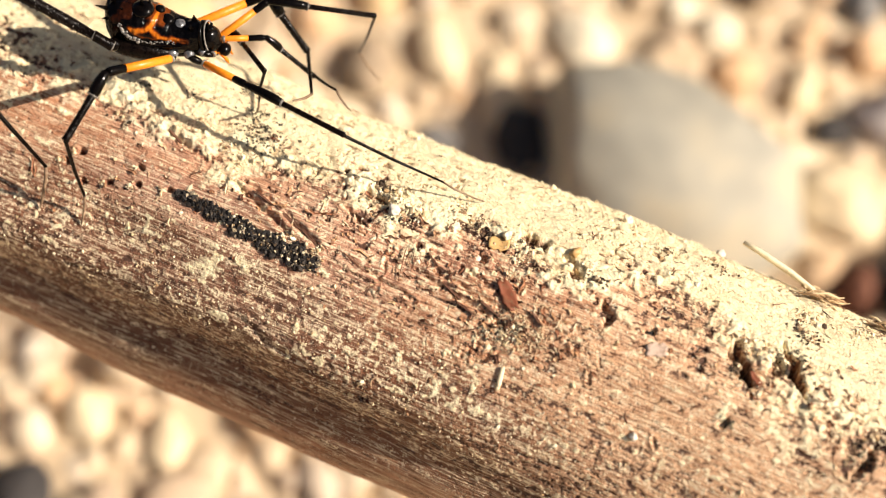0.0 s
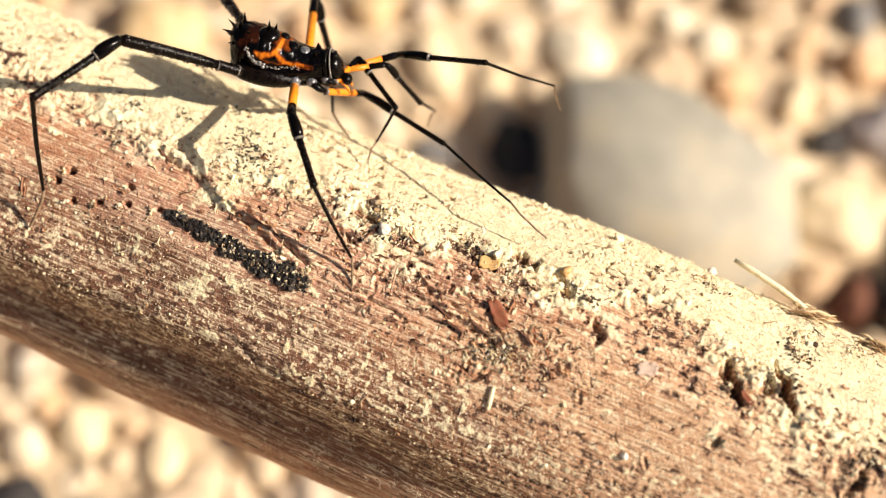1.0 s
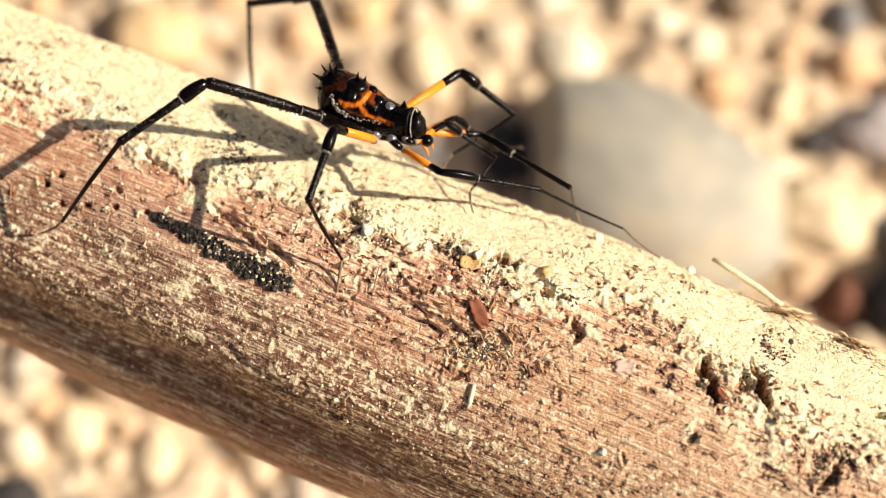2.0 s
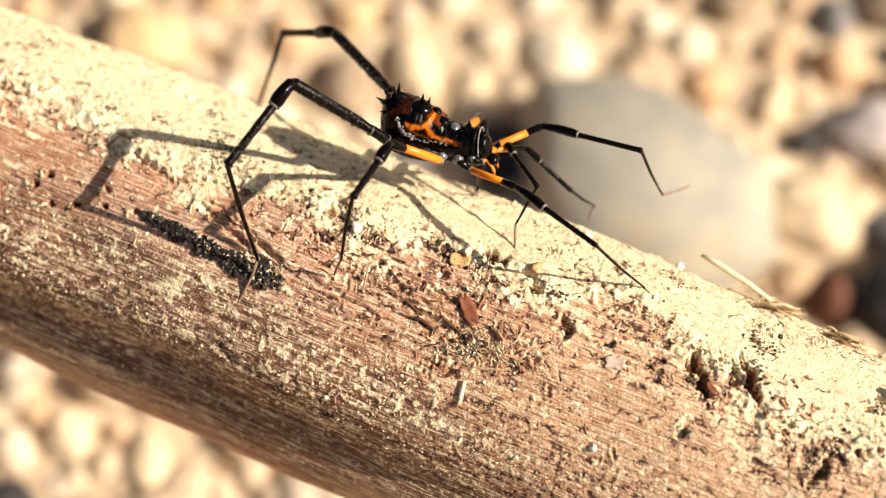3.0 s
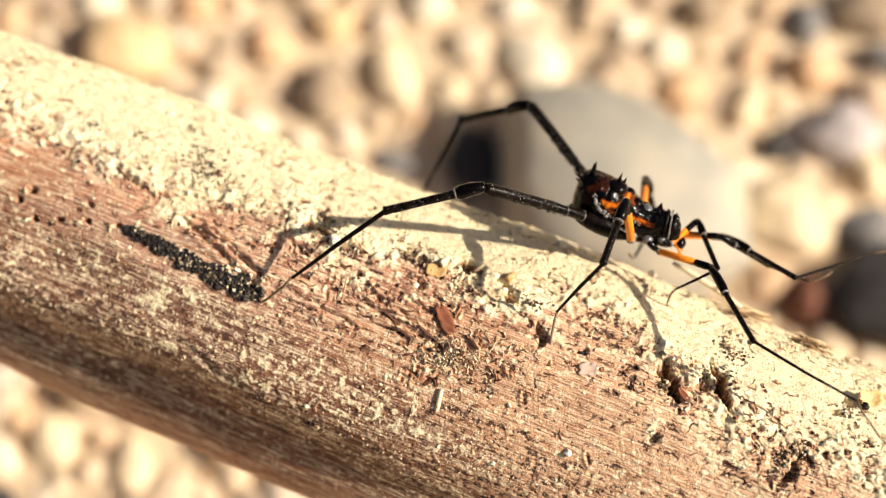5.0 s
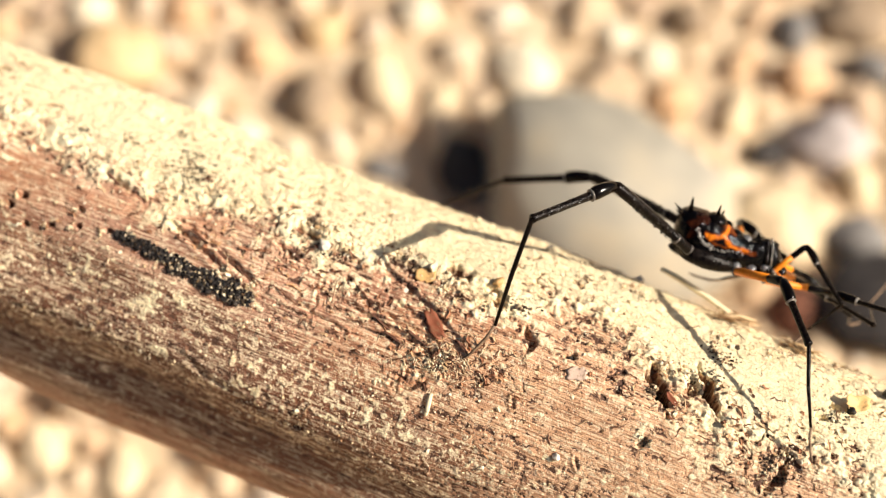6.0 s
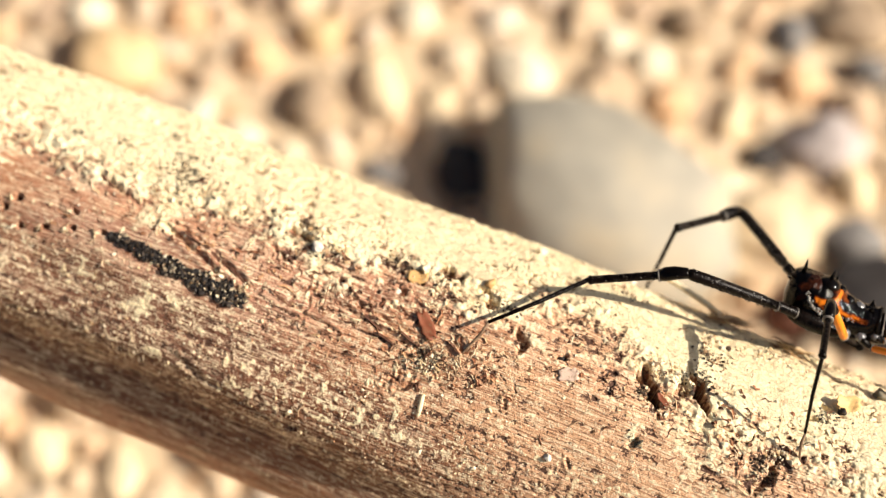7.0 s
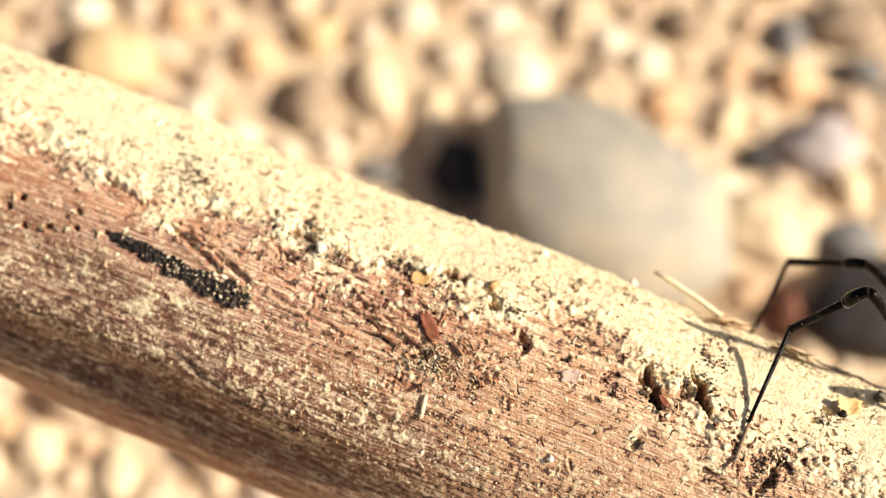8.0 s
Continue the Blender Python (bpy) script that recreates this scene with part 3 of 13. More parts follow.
def shield(parent):
    nx, na = 110, 96
    verts, mark = [], []
    for i in range(nx):
        x = -1.35 + 9.05 * i / (nx - 1)
        for j in range(na):
            p = shield_point(x, 360 * j / na)
            groove = 0.16 * math.exp(-((p.z - 0.42 - 0.05 * x) / 0.13) ** 2) * (0.2 < x < 6.6)
            swell = 0.10 * math.exp(-((p.z - 0.05) / 0.3) ** 2) * (0.2 < x < 6.6)
            rib = -0.05 * math.exp(-((math.fmod(x + 2, 1.05) - 0.5) / 0.09) ** 2) * (p.z > 0.8)
            away = Vector((0, p.y, p.z - 0.6)).normalized()
            q = p + away * (0.09 * noise.noise(p * 1.7) + 0.04 * noise.noise(p * 4.2) - groove + swell + rib)
            verts.append(q * MM)
            mark.append(strand_at(x, p.z) if p.z > 0.55 else 0.0)
    i, j = np.meshgrid(np.arange(nx - 1), np.arange(na), indexing="ij")
    k = (j + 1) % na
    faces = np.stack([i * na + j, i * na + k, (i + 1) * na + k, (i + 1) * na + j], -1).reshape(-1, 4)
    ob = from_arrays("dorsal_shield", np.array(verts), faces, SHIELD)
    ob.data.attributes.new("mark", "FLOAT", "POINT").data.foreach_set("value", np.array(mark, "f"))
    bm = bmesh.new()
    bm.from_mesh(ob.data)
    bmesh.ops.holes_fill(bm, edges=bm.edges)
    bmesh.ops.recalc_face_normals(bm, faces=bm.faces)
    bm.to_mesh(ob.data)
    bm.free()
    ob.parent = parent
    return tagged(ob, "glossy black back with orange markings")


def between(bm, a, b, r, more=0.25):
    """An egg-shaped limb from a to b."""
    a, b = Vector(a), Vector(b)
    turn = (b - a).to_track_quat("X", "Z").to_euler()
    return ball(bm, (a + b) / 2, ((b - a).length / 2 + more, r, r), [math.degrees(k) for k in turn], 3)


BEAD_LINE = ((0.45, 2.25), (0.75, 1.65), (1.25, 1.02), (1.9, 0.78), (2.8, 0.64), (3.7, 0.62), (4.6, 0.64), (5.5, 0.56))


def bead_spot(k):
    k = k * (len(BEAD_LINE) - 1)
    i = min(int(k), len(BEAD_LINE) - 2)
    (x0, z0), (x1, z1) = BEAD_LINE[i:i + 2]
    return x0 + (x1 - x0) * (k - i), z0 + (z1 - z0) * (k - i)


def harvestman_body(parent):
    back = shield(parent)
    for side in (-1, 1):
        rng = random.Random(6 + side)
        row = bmesh.new()
        for k in range(70):
            x, z = bead_spot(k / 69)
            r = rng.uniform(0.05, 0.15) * (1.35 if 8 < k < 34 else 0.8)
            ball(row, side_point(x + rng.gauss(0, 0.09), z + rng.gauss(0, 0.11), side, 0.04), (r * rng.uniform(0.9, 1.5), r, r), level=1)
        part("tubercle_row", row, PALE, back, "row of beads coloured pale for their wet glints")
        ridge = bmesh.new()
        line = [side_point(0.5 + 5.6 * k / 18, 0.32 - 0.22 * math.sin(k / 18 * math.pi), side, 0.10) for k in range(19)]
        for a, b in zip(line, line[1:]):
            between(ridge, a, b, 0.09, 0.08)
        part("side_ridge", ridge, BLACK, back)
        plate = between(bmesh.new(), (-0.35, side * 2.15, -0.45), (4.9, side * 1.5, -0.95), 0.98, 0.35)
        for v in plate.verts:
            v.co.z += 0.05 * MM * noise.noise(v.co * 1800)
        part("hind_coxa", plate, DULL, parent, "smooth black hip plate")
        part("hind_trochanter", ball(bmesh.new(), (0.0, side * 2.5, 0.0), (0.66, 0.62, 0.62), level=3), BLACK, parent)
        reach = 1.0 if side < 0 else 0.78
        for root, knob, hip, r in (((5.0, 0.8, -0.9), (5.2, 1.82, -0.85), (5.2, 1.9, -1.15), 0.58), ((6.5, 0.7, -0.8), (6.75, 1.6, -0.80), (7.8, 1.45, -1.4), 0.54), ((7.6, 0.5, -0.5), (8.0, 1.25, -0.35), (8.7, 1.0, -0.7), 0.42)):
            root, knob, hip = (Vector((p[0], p[1] * side * reach, p[2])) for p in (root, knob, hip))
            coxa = part("coxa", between(bmesh.new(), root, knob, r, 0.2), PAINTED_SHEEN, parent, "rounded black hip joint with a pale sheen put into its colour")
            part("trochanter", between(bmesh.new(), knob, hip, r * 0.66, 0.22), BLACK, coxa)
        part("eye", ball(bmesh.new(), (8.4, side * 0.40, 1.86), (0.16, 0.13, 0.16), level=2), BLACK, parent)
        palp = tube(((0, 0.14), (0.4, 0.17), (0.8, 0.14), (1.1, 0.16), (1.4, 0.1), (1.6, 0.03)), 8, 0.15)
        ob = part("pedipalp", palp, ORANGE, parent, "short folded orange feeler")
        ob.matrix_basis = pose(9.2 * MM, side * 0.5 * MM, -0.6 * MM, 0, 50, side * 6)
        spur = spike(bmesh.new(), (6.75, side * 0.55, 1.75), (-0.1, side * 0.2, 1), 0.62, 0.34, 9)
        part("shoulder_spine", spur, BLACK, back)
    for x, y, z, r, tall in ((2.2, -0.25, 2.85, 0.98, 0.62), (4.4, -0.1, 1.95, 0.62, 0.42), (3.5, 0.55, 2.3, 0.5, 0.45)):
        part("hump", ball(bmesh.new(), (x, y, z), (r * 1.1, r * 1.1, tall), level=4), BLACK, back, "glossy black hump")
    part("sheen_knob", ball(bmesh.new(), (5.6, -0.1, 1.62), (0.55, 0.6, 0.42), (0, 8, 0), 3), PAINTED_SHEEN, back, "smooth knob with a white sheen put into its colour")
    for at, way, n, r in (((2.2, -0.3, 3.5), (0.0, 0, 1), 0.95, 0.22), ((2.7, 0.3, 3.2), (0.1, 0.3, 1), 0.6, 0.16), ((-0.4, -0.35, 3.0), (-0.1, -0.15, 1), 1.6, 0.28),
                          ((-0.95, -0.75, 2.6), (-0.95, -0.35, 0.5), 1.2, 0.26), ((-0.3, 0.6, 3.0), (-0.1, 0.3, 1), 1.1, 0.26), ((-1.1, 0.5, 2.5), (-0.9, 0.3, 0.6), 1.0, 0.22),
                          ((0.5, -0.9, 2.9), (0.0, -0.3, 1), 0.55, 0.2), ((-1.15, -0.2, 2.0), (-1, -0.1, 0.25), 0.6, 0.22), ((-0.85, -1.3, 1.9), (-0.9, -0.6, 0.35), 0.55, 0.2)):
        part("spine", spike(bmesh.new(), at, way, n, r), BLACK, back)
    head = ball(bmesh.new(), (8.5, 0, 0.45), (0.86, 1.08, 1.28), (0, -18, 0), 4)
    for v in head.verts:
        v.co += (v.co - Vector((8.5, 0, 0.45)) * MM).normalized() * MM * (0.16 * noise.noise(v.co * 900) + 0.07 * noise.noise(v.co * 2600))
    carapace = part("carapace", head, BLACK, parent, "glossy black rounded carapace")
    rim, rear = bmesh.new(), bmesh.new()
    for k in range(49):
        a = radians(-112 + 224 * k / 48)
        y, z = math.sin(a), math.cos(a)
        ball(rim, (8.28 - 0.32 * z, 1.18 * y, 0.62 + 1.62 * z), (0.09, 0.11, 0.11), level=1)
        ball(rear, (7.85 - 0.30 * z, 1.15 * y, 0.50 + 1.50 * z), (0.24, 0.22, 0.22), level=1)
    part("glint_rim", rim, PALE, carapace, "ridge across the carapace, coloured pale for its highlight")
    part("rear_rim", rear, BLACK, carapace)
    part("eye_mound", ball(bmesh.new(), (8.4, 0, 1.75), (0.40, 0.36, 0.28), level=3), BLACK, carapace)
    part("mouthparts", ball(bmesh.new(), (9.65, 0, -0.65), (0.6, 0.7, 0.6), (0, 20, 0), 3), BLACK, parent)
    part("belly", ball(bmesh.new(), (3.2, 0, -1.1), (4.6, 1.5, 0.95), (0, 1, 0), 4), DULL, parent)
    part("breast", ball(bmesh.new(), (7.5, 0, -0.6), (1.9, 1.2, 0.95), (0, 6, 0), 4), DULL, parent)


# radii of femur, patella, tibia, metatarsus and tarsus, in millimetres
GIRTH = {4: (0.50, 0.64, 0.40, 0.22, 0.16), 3: (0.41, 0.54, 0.35, 0.18, 0.13), 2: (0.34, 0.42, 0.26, 0.14, 0.10), 1: (0.29, 0.36, 0.25, 0.14, 0.11)}


def leg(parent, number, side, lengths):
    """Femur, tibia with its patella, metatarsus and tarsus, each along x from its joint."""
    thigh, patella, shank, lower, foot = lengths
    rf, rp, rt, rm, rs = GIRTH[number]
    if number == 4:
        bm = tube(((0, 0.5), (0.25, 0.52), (1.3, 0.48), (1.9, 0.50), (2.1, 0.50), (2.2, 0.40), (4, rf), (thigh * 0.7, rf * 1.06), (thigh - 0.4, rf * 1.12), (thigh, rf * 0.8)), 12, 0.1)
        rng = random.Random(4 + side)
        for k in range(150):
            x, a = 2.4 + (thigh - 2.9) * rng.random(), rng.uniform(0, 6.28)
            spike(bm, (x, rf * 0.9 * math.cos(a), rf * 0.9 * math.sin(a)), (0.25, math.cos(a), math.sin(a)), rng.uniform(0.08, 0.20), 0.11, 5)
        femur = part("femur", bm, DULL, parent, "long rough black hind thigh")
        speck = bmesh.new()
        for k in range(110):
            x, a = 2.6 + (thigh - 2.9) * rng.random() ** 0.8, rng.uniform(0, 6.28)
            ball(speck, (x, rf * math.cos(a), 0.1 + rf * math.sin(a)), (rng.uniform(0.03, 0.10), 0.045, 0.045), level=1)
        part("pale_specks", speck, PALE, femur, "pale dust specks on the thigh")
        for x in (0.1, 2.1):
            part("joint_ring", tube(((x - 0.08, 0.46), (x - 0.03, 0.54), (x + 0.05, 0.54), (x + 0.1, 0.46)), 12), JOINT, femur, "pale joint ring")
    else:
        cut = thigh * (0.74 if number != 1 else 0.6)
        bm = tube(((0, rf * 0.7), (0.3, rf * 0.95), (thigh * 0.3, rf), (cut, rf * 0.98)), 12)
        femur = part("femur", bm, ORANGE, parent, "orange thigh with a black end")
        part("femur_end", tube(((cut - 0.01, rf * 1.0), (cut + 0.1, rf * 1.02), (thigh - 0.3, rf * 1.08), (thigh, rf * 0.75)), 12), BLACK, femur, "glossy black end of the thigh")
        part("joint_ring", tube(((0.0, rf * 0.8), (0.06, rf * 1.12), (0.2, rf * 1.12), (0.28, rf * 0.9)), 12), JOINT, femur, "pale joint ring")
    whole = patella + shank
    bm = tube(((patella - 0.15, rt * 0.8), (patella, rt), (patella + shank * 0.5, rt * 0.95), (whole - 0.4, rt * 1.0), (whole - 0.12, rt * 1.15), (whole, rt * 0.8)), 10)
    rng = random.Random(number * 7 + side)
    for k in range(26 if number > 2 else 10):
        x, a = rng.uniform(patella, whole - 0.3), rng.uniform(0, 6.28)
        spike(bm, (x, rt * 0.9 * math.cos(a), rt * 0.9 * math.sin(a)), (0.5, math.cos(a), math.sin(a)), rng.uniform(0.1, 0.2), 0.04, 4)
    tibia = part("tibia", bm, DULL, parent)
    if number == 4:
        speck = bmesh.new()
        for k in range(60):
            x, a = rng.uniform(0.2, whole - 0.2), rng.uniform(0, 6.28)
            r = rp * 0.95 if x < patella else rt
            ball(speck, (x, r * math.cos(a), 0.05 + r * math.sin(a)), (rng.uniform(0.03, 0.09), 0.04, 0.04), level=1)
        part("pale_specks", speck, PALE, tibia, "pale dust specks on the shin")
    knee = tube(((-0.12, rp * 0.55), (0.05, rp * 0.8), (patella * 0.45, rp), (patella * 0.8, rp * 1.05), (patella - 0.02, rp * 0.85), (patella + 0.05, rt)), 12, 0.12)
    part("patella", knee, BLACK, tibia, "swollen glossy knee")
    part("joint_ring", tube(((patella - 0.1, rp * 0.8), (patella - 0.04, rp * 0.98), (patella + 0.06, rp * 0.95), (patella + 0.12, rt)), 12), JOINT, tibia, "pale joint ring")
    metatarsus = part("metatarsus", tube(((0, rm * 1.25), (0.2, rm * 1.1), (lower * 0.5, rm), (lower, rm * 0.72)), 8, -0.12), DULL, parent, "thin brown-black lower leg")
    tarsus = part("tarsus", tube(((0, rs * 0.95), (foot * 0.3, rs), (foot * 0.8, rs * 0.85), (foot - 0.25, rs * 0.7), (foot, 0.03)), 8, -0.25), FOOT, parent, "slender pale brown foot")
    part("claw", spike(bmesh.new(), (foot - 0.3, 0, 0), (0.6, 0, -0.7), 0.35, 0.05, 5), DULL, tarsus)
    return femur, tibia, metatarsus, tarsus


def harvestman():
    ob = tagged(new("harvestman"), "black and orange harvestman with long thin legs walking along a branch", "harvestman")
    ob.empty_display_size = 0.002
    harvestman_body(ob)
    legs = {}
    for number, lengths in ((4, LEG_4), (3, LEG_3), (2, LEG_2), (1, LEG_1)):
        for side in (-1, 1):
            legs[number, side] = leg(ob, number, side, lengths)
    return ob, legs


# ---- what lies on the branch ----
def skin_point(s, phi, h=0.0):
    """A point h above the carved skin."""
    sink = float(carved(np.array([s]), np.array([radians(phi) * 0.0165]))[0])
    return on_branch(s, phi, h + sink + fine_relief(s, phi))


def grain_material(name, stops, rough=0.8):
    m, t, b = shader(name, rough, 0.25)
    pick = node(t, "NewGeometry").outputs["Random Per Island"]
    co = node(t, "TexCoord").outputs["Object"]
    tone = ramp(t, pick, stops)
    t.links.new(mixed(t, grey(t, noisy(t, co, 2500, 4), 0.55, 0.8), tone, (0.20, 0.13, 0.07)), b.inputs["Base Color"])
    bumped(t, b, noisy(t, co, 4000, 4), 0.00006, 0.7)
    return m


CRUMB = grain_material("dust_crumb", ((0.0, (0.42, 0.27, 0.13)), (0.2, (0.66, 0.52, 0.31)), (0.55, (0.80, 0.69, 0.46)), (0.85, (0.84, 0.77, 0.58)), (0.93, (0.36, 0.20, 0.10)), (1.0, (0.10, 0.06, 0.035))))
CRUST = grain_material("black_crust", ((0.0, (0.006, 0.005, 0.005)), (0.7, (0.018, 0.015, 0.014)), (0.92, (0.05, 0.042, 0.036)), (1.0, (0.45, 0.36, 0.24))), 0.6)
MOSS = grain_material("grey_crust", ((0.0, (0.035, 0.032, 0.024)), (0.4, (0.09, 0.08, 0.055)), (0.8, (0.25, 0.22, 0.15)), (1.0, (0.62, 0.52, 0.34))), 0.8)
SHRED = grain_material("plant_shred", ((0.0, (0.08, 0.035, 0.02)), (0.35, (0.22, 0.10, 0.055)), (0.6, (0.48, 0.31, 0.18)), (0.85, (0.74, 0.60, 0.38)), (1.0, (0.80, 0.70, 0.50))), 0.65)
SCRAP = grain_material("bark_scrap", ((0.0, (0.07, 0.03, 0.018)), (0.25, (0.19, 0.075, 0.038)), (0.5, (0.36, 0.16, 0.08)), (0.72, (0.56, 0.33, 0.17)), (1.0, (0.76, 0.60, 0.38))), 0.65)
RED_BARK = grain_material("red_bark", ((0.0, (0.20, 0.065, 0.035)), (0.5, (0.27, 0.09, 0.045)), (1.0, (0.18, 0.055, 0.03))), 0.5)
DARK_BARK = grain_material("dark_bark", ((0.0, (0.07, 0.032, 0.02)), (0.5, (0.14, 0.062, 0.038)), (1.0, (0.22, 0.11, 0.07))), 0.7)
STRAW = grain_material("straw", ((0.0, (0.78, 0.66, 0.42)), (1.0, (0.85, 0.76, 0.54))), 0.55)
HUSK = grain_material("torn_husk", ((0.0, (0.30, 0.17, 0.08)), (0.4, (0.52, 0.36, 0.19)), (1.0, (0.76, 0.61, 0.38))), 0.7)
# colours dark soil, and the crumbs that stand in for shade in two pits
SOIL_SHADE = grain_material("dark_soil_and_shade", ((0.0, (0.03, 0.022, 0.015)), (0.45, (0.09, 0.06, 0.04)), (0.7, (0.24, 0.15, 0.08)), (1.0, (0.66, 0.54, 0.34))), 0.8)
AMBER = grain_material("amber_grain", ((0.0, (0.50, 0.27, 0.09)), (1.0, (0.62, 0.40, 0.17))), 0.4)
CHALK = grain_material("chalk_grain", ((0.0, (0.62, 0.56, 0.46)), (1.0, (0.74, 0.68, 0.58))), 0.6)
SKIN_FLAKE = grain_material("pink_flake", ((0.0, (0.50, 0.36, 0.28)), (1.0, (0.60, 0.45, 0.35))), 0.5)
LEAF = grain_material("dry_leaf", ((0.0, (0.62, 0.38, 0.14)), (1.0, (0.72, 0.50, 0.22))), 0.5)


def lump_base(level=1):
    bm = bmesh.new()
    bmesh.ops.create_icosphere(bm, subdivisions=level, radius=1.0)
    verts = np.array([v.co[:] for v in bm.verts])
    tri = np.array([[v.index for v in f.verts] for f in bm.faces])
    bm.free()
    return verts, tri


def heap(name, places, material, label, category, seed, smooth=False, kind=""):
    """Many small lumps joined: places are (s, phi, size in mm, height above the skin in mm)."""
    rng = np.random.default_rng(seed)
    base, tri = lump_base()
    verts, faces, n = [], [], 0
    s_all, p_all = np.array([q[0] for q in places]), np.array([q[1] for q in places])
    sinks = carved(s_all, np.radians(p_all) * 0.0165) + fine_on(s_all, p_all)[0]
    for (s, phi, size, lift), sink in zip(places, sinks):
        z = UP * math.cos(radians(phi)) + OUT * math.sin(radians(phi))
        m = np.array(Matrix((ALONG, z.cross(ALONG), z)).transposed())
        sc = size * 0.001 * rng.uniform(0.55, 1.3, 3) * np.array([1, 1, 0.75])
        jag = 1 + rng.uniform(-0.42, 0.42, len(base))
        turn = np.array(Euler(rng.uniform(0, 6.28, 3)).to_matrix())
        p = (base * jag[:, None] * sc) @ turn.T @ m.T + np.array(on_branch(float(s), float(phi), float(lift * 0.001 + sink)))
        verts.append(p)
        faces.append(tri + n)
        n += len(p)
    ob = from_arrays(name, np.concatenate(verts), np.concatenate(faces), material, smooth)
    return tagged(ob, label, category, kind=kind)


def dust_crumbs():
    rng = np.random.default_rng(21)
    count = 60000
    s, phi = rng.uniform(-0.056, 0.048, count), rng.uniform(-75, 66, count)
    front = np.clip((phi - 14) / 16, 0, 1) * np.clip((layers(s * 240, np.radians(phi) * 5, 3, 0.6, 83) + 0.12) / 0.2, 0, 1)
    keep = rng.random(count) < 0.07 + 0.24 / (1 + np.exp(-(dust_on(s, phi) - 0.55) / 0.12)) + 0.30 * front
    sizes = np.minimum(0.035 + 0.035 * rng.exponential(1.0, count), 0.30)
    places = [(float(a), float(p), float(q), 0.0) for a, p, q in zip(s[keep], phi[keep], sizes[keep])][:17000]
    return heap("dust_crumbs", places, CRUMB, "pale yellow crumbs of dust strewn over the branch", "dust", 22, kind="stuff")


def shreds():
    """Short curled plant fibres and splinters lying on the skin."""
    rng = np.random.default_rng(31)
    verts, faces, n = [], [], 0
    spots = [(rng.uniform(-0.055, 0.048), rng.uniform(-60, 55)) for _ in range(240)]
    spots += [(rng.normal(0.0025, 0.004), rng.normal(14, 7)) for _ in range(110)]
    spots += [(rng.normal(0.030, 0.008), rng.normal(8, 8)) for _ in range(80)]
    spots += [(rng.normal(-0.012, 0.006), rng.normal(2, 8)) for _ in range(70)]
    spots += [(rng.normal(0.034, 0.004), rng.normal(-46, 5)) for _ in range(60)]
    spots += [(rng.normal(0.0035, 0.0016), rng.normal(19, 3.5)) for _ in range(90)]
    for s, phi in spots:
        length, r = rng.uniform(0.35, 1.7) * 0.001, rng.uniform(0.018, 0.055) * 0.001
        m = skin_frame(s, phi, rng.normal(0, 55))
        origin = Vector(skin_point(s, phi, r * 1.2))
        curl = rng.normal(0, 0.45)
        kink = rng.normal(0, 0.10, 6)
        lift = abs(rng.normal(0, 0.16))
        rot = m.to_3x3()
        for k in range(6):
            q = k / 5 - 0.5
            c = Vector((q * length, curl * q * q * length + kink[k] * length, lift * length * (0.25 - q * q) + (0.12 * length * q if lift > 0.2 else 0)))
            for a in range(4):
                w = r * (1 - 0.55 * abs(q * 2) ** 3)
                verts.append(origin + rot @ (c + Vector((0, w * 1.5 * math.cos(a * 1.5708), w * math.sin(a * 1.5708)))))
        for k in range(5):
            for a in range(4):
                faces.append((n + k * 4 + a, n + k * 4 + (a + 1) % 4, n + k * 4 + 4 + (a + 1) % 4, n + k * 4 + 4 + a))
        n += 24
    ob = from_arrays("plant_shreds", np.array([v[:] for v in verts]), np.array(faces), SHRED)
    return tagged(ob, "tiny curled plant fibres scattered over the dusty branch", "fibres", kind="stuff")


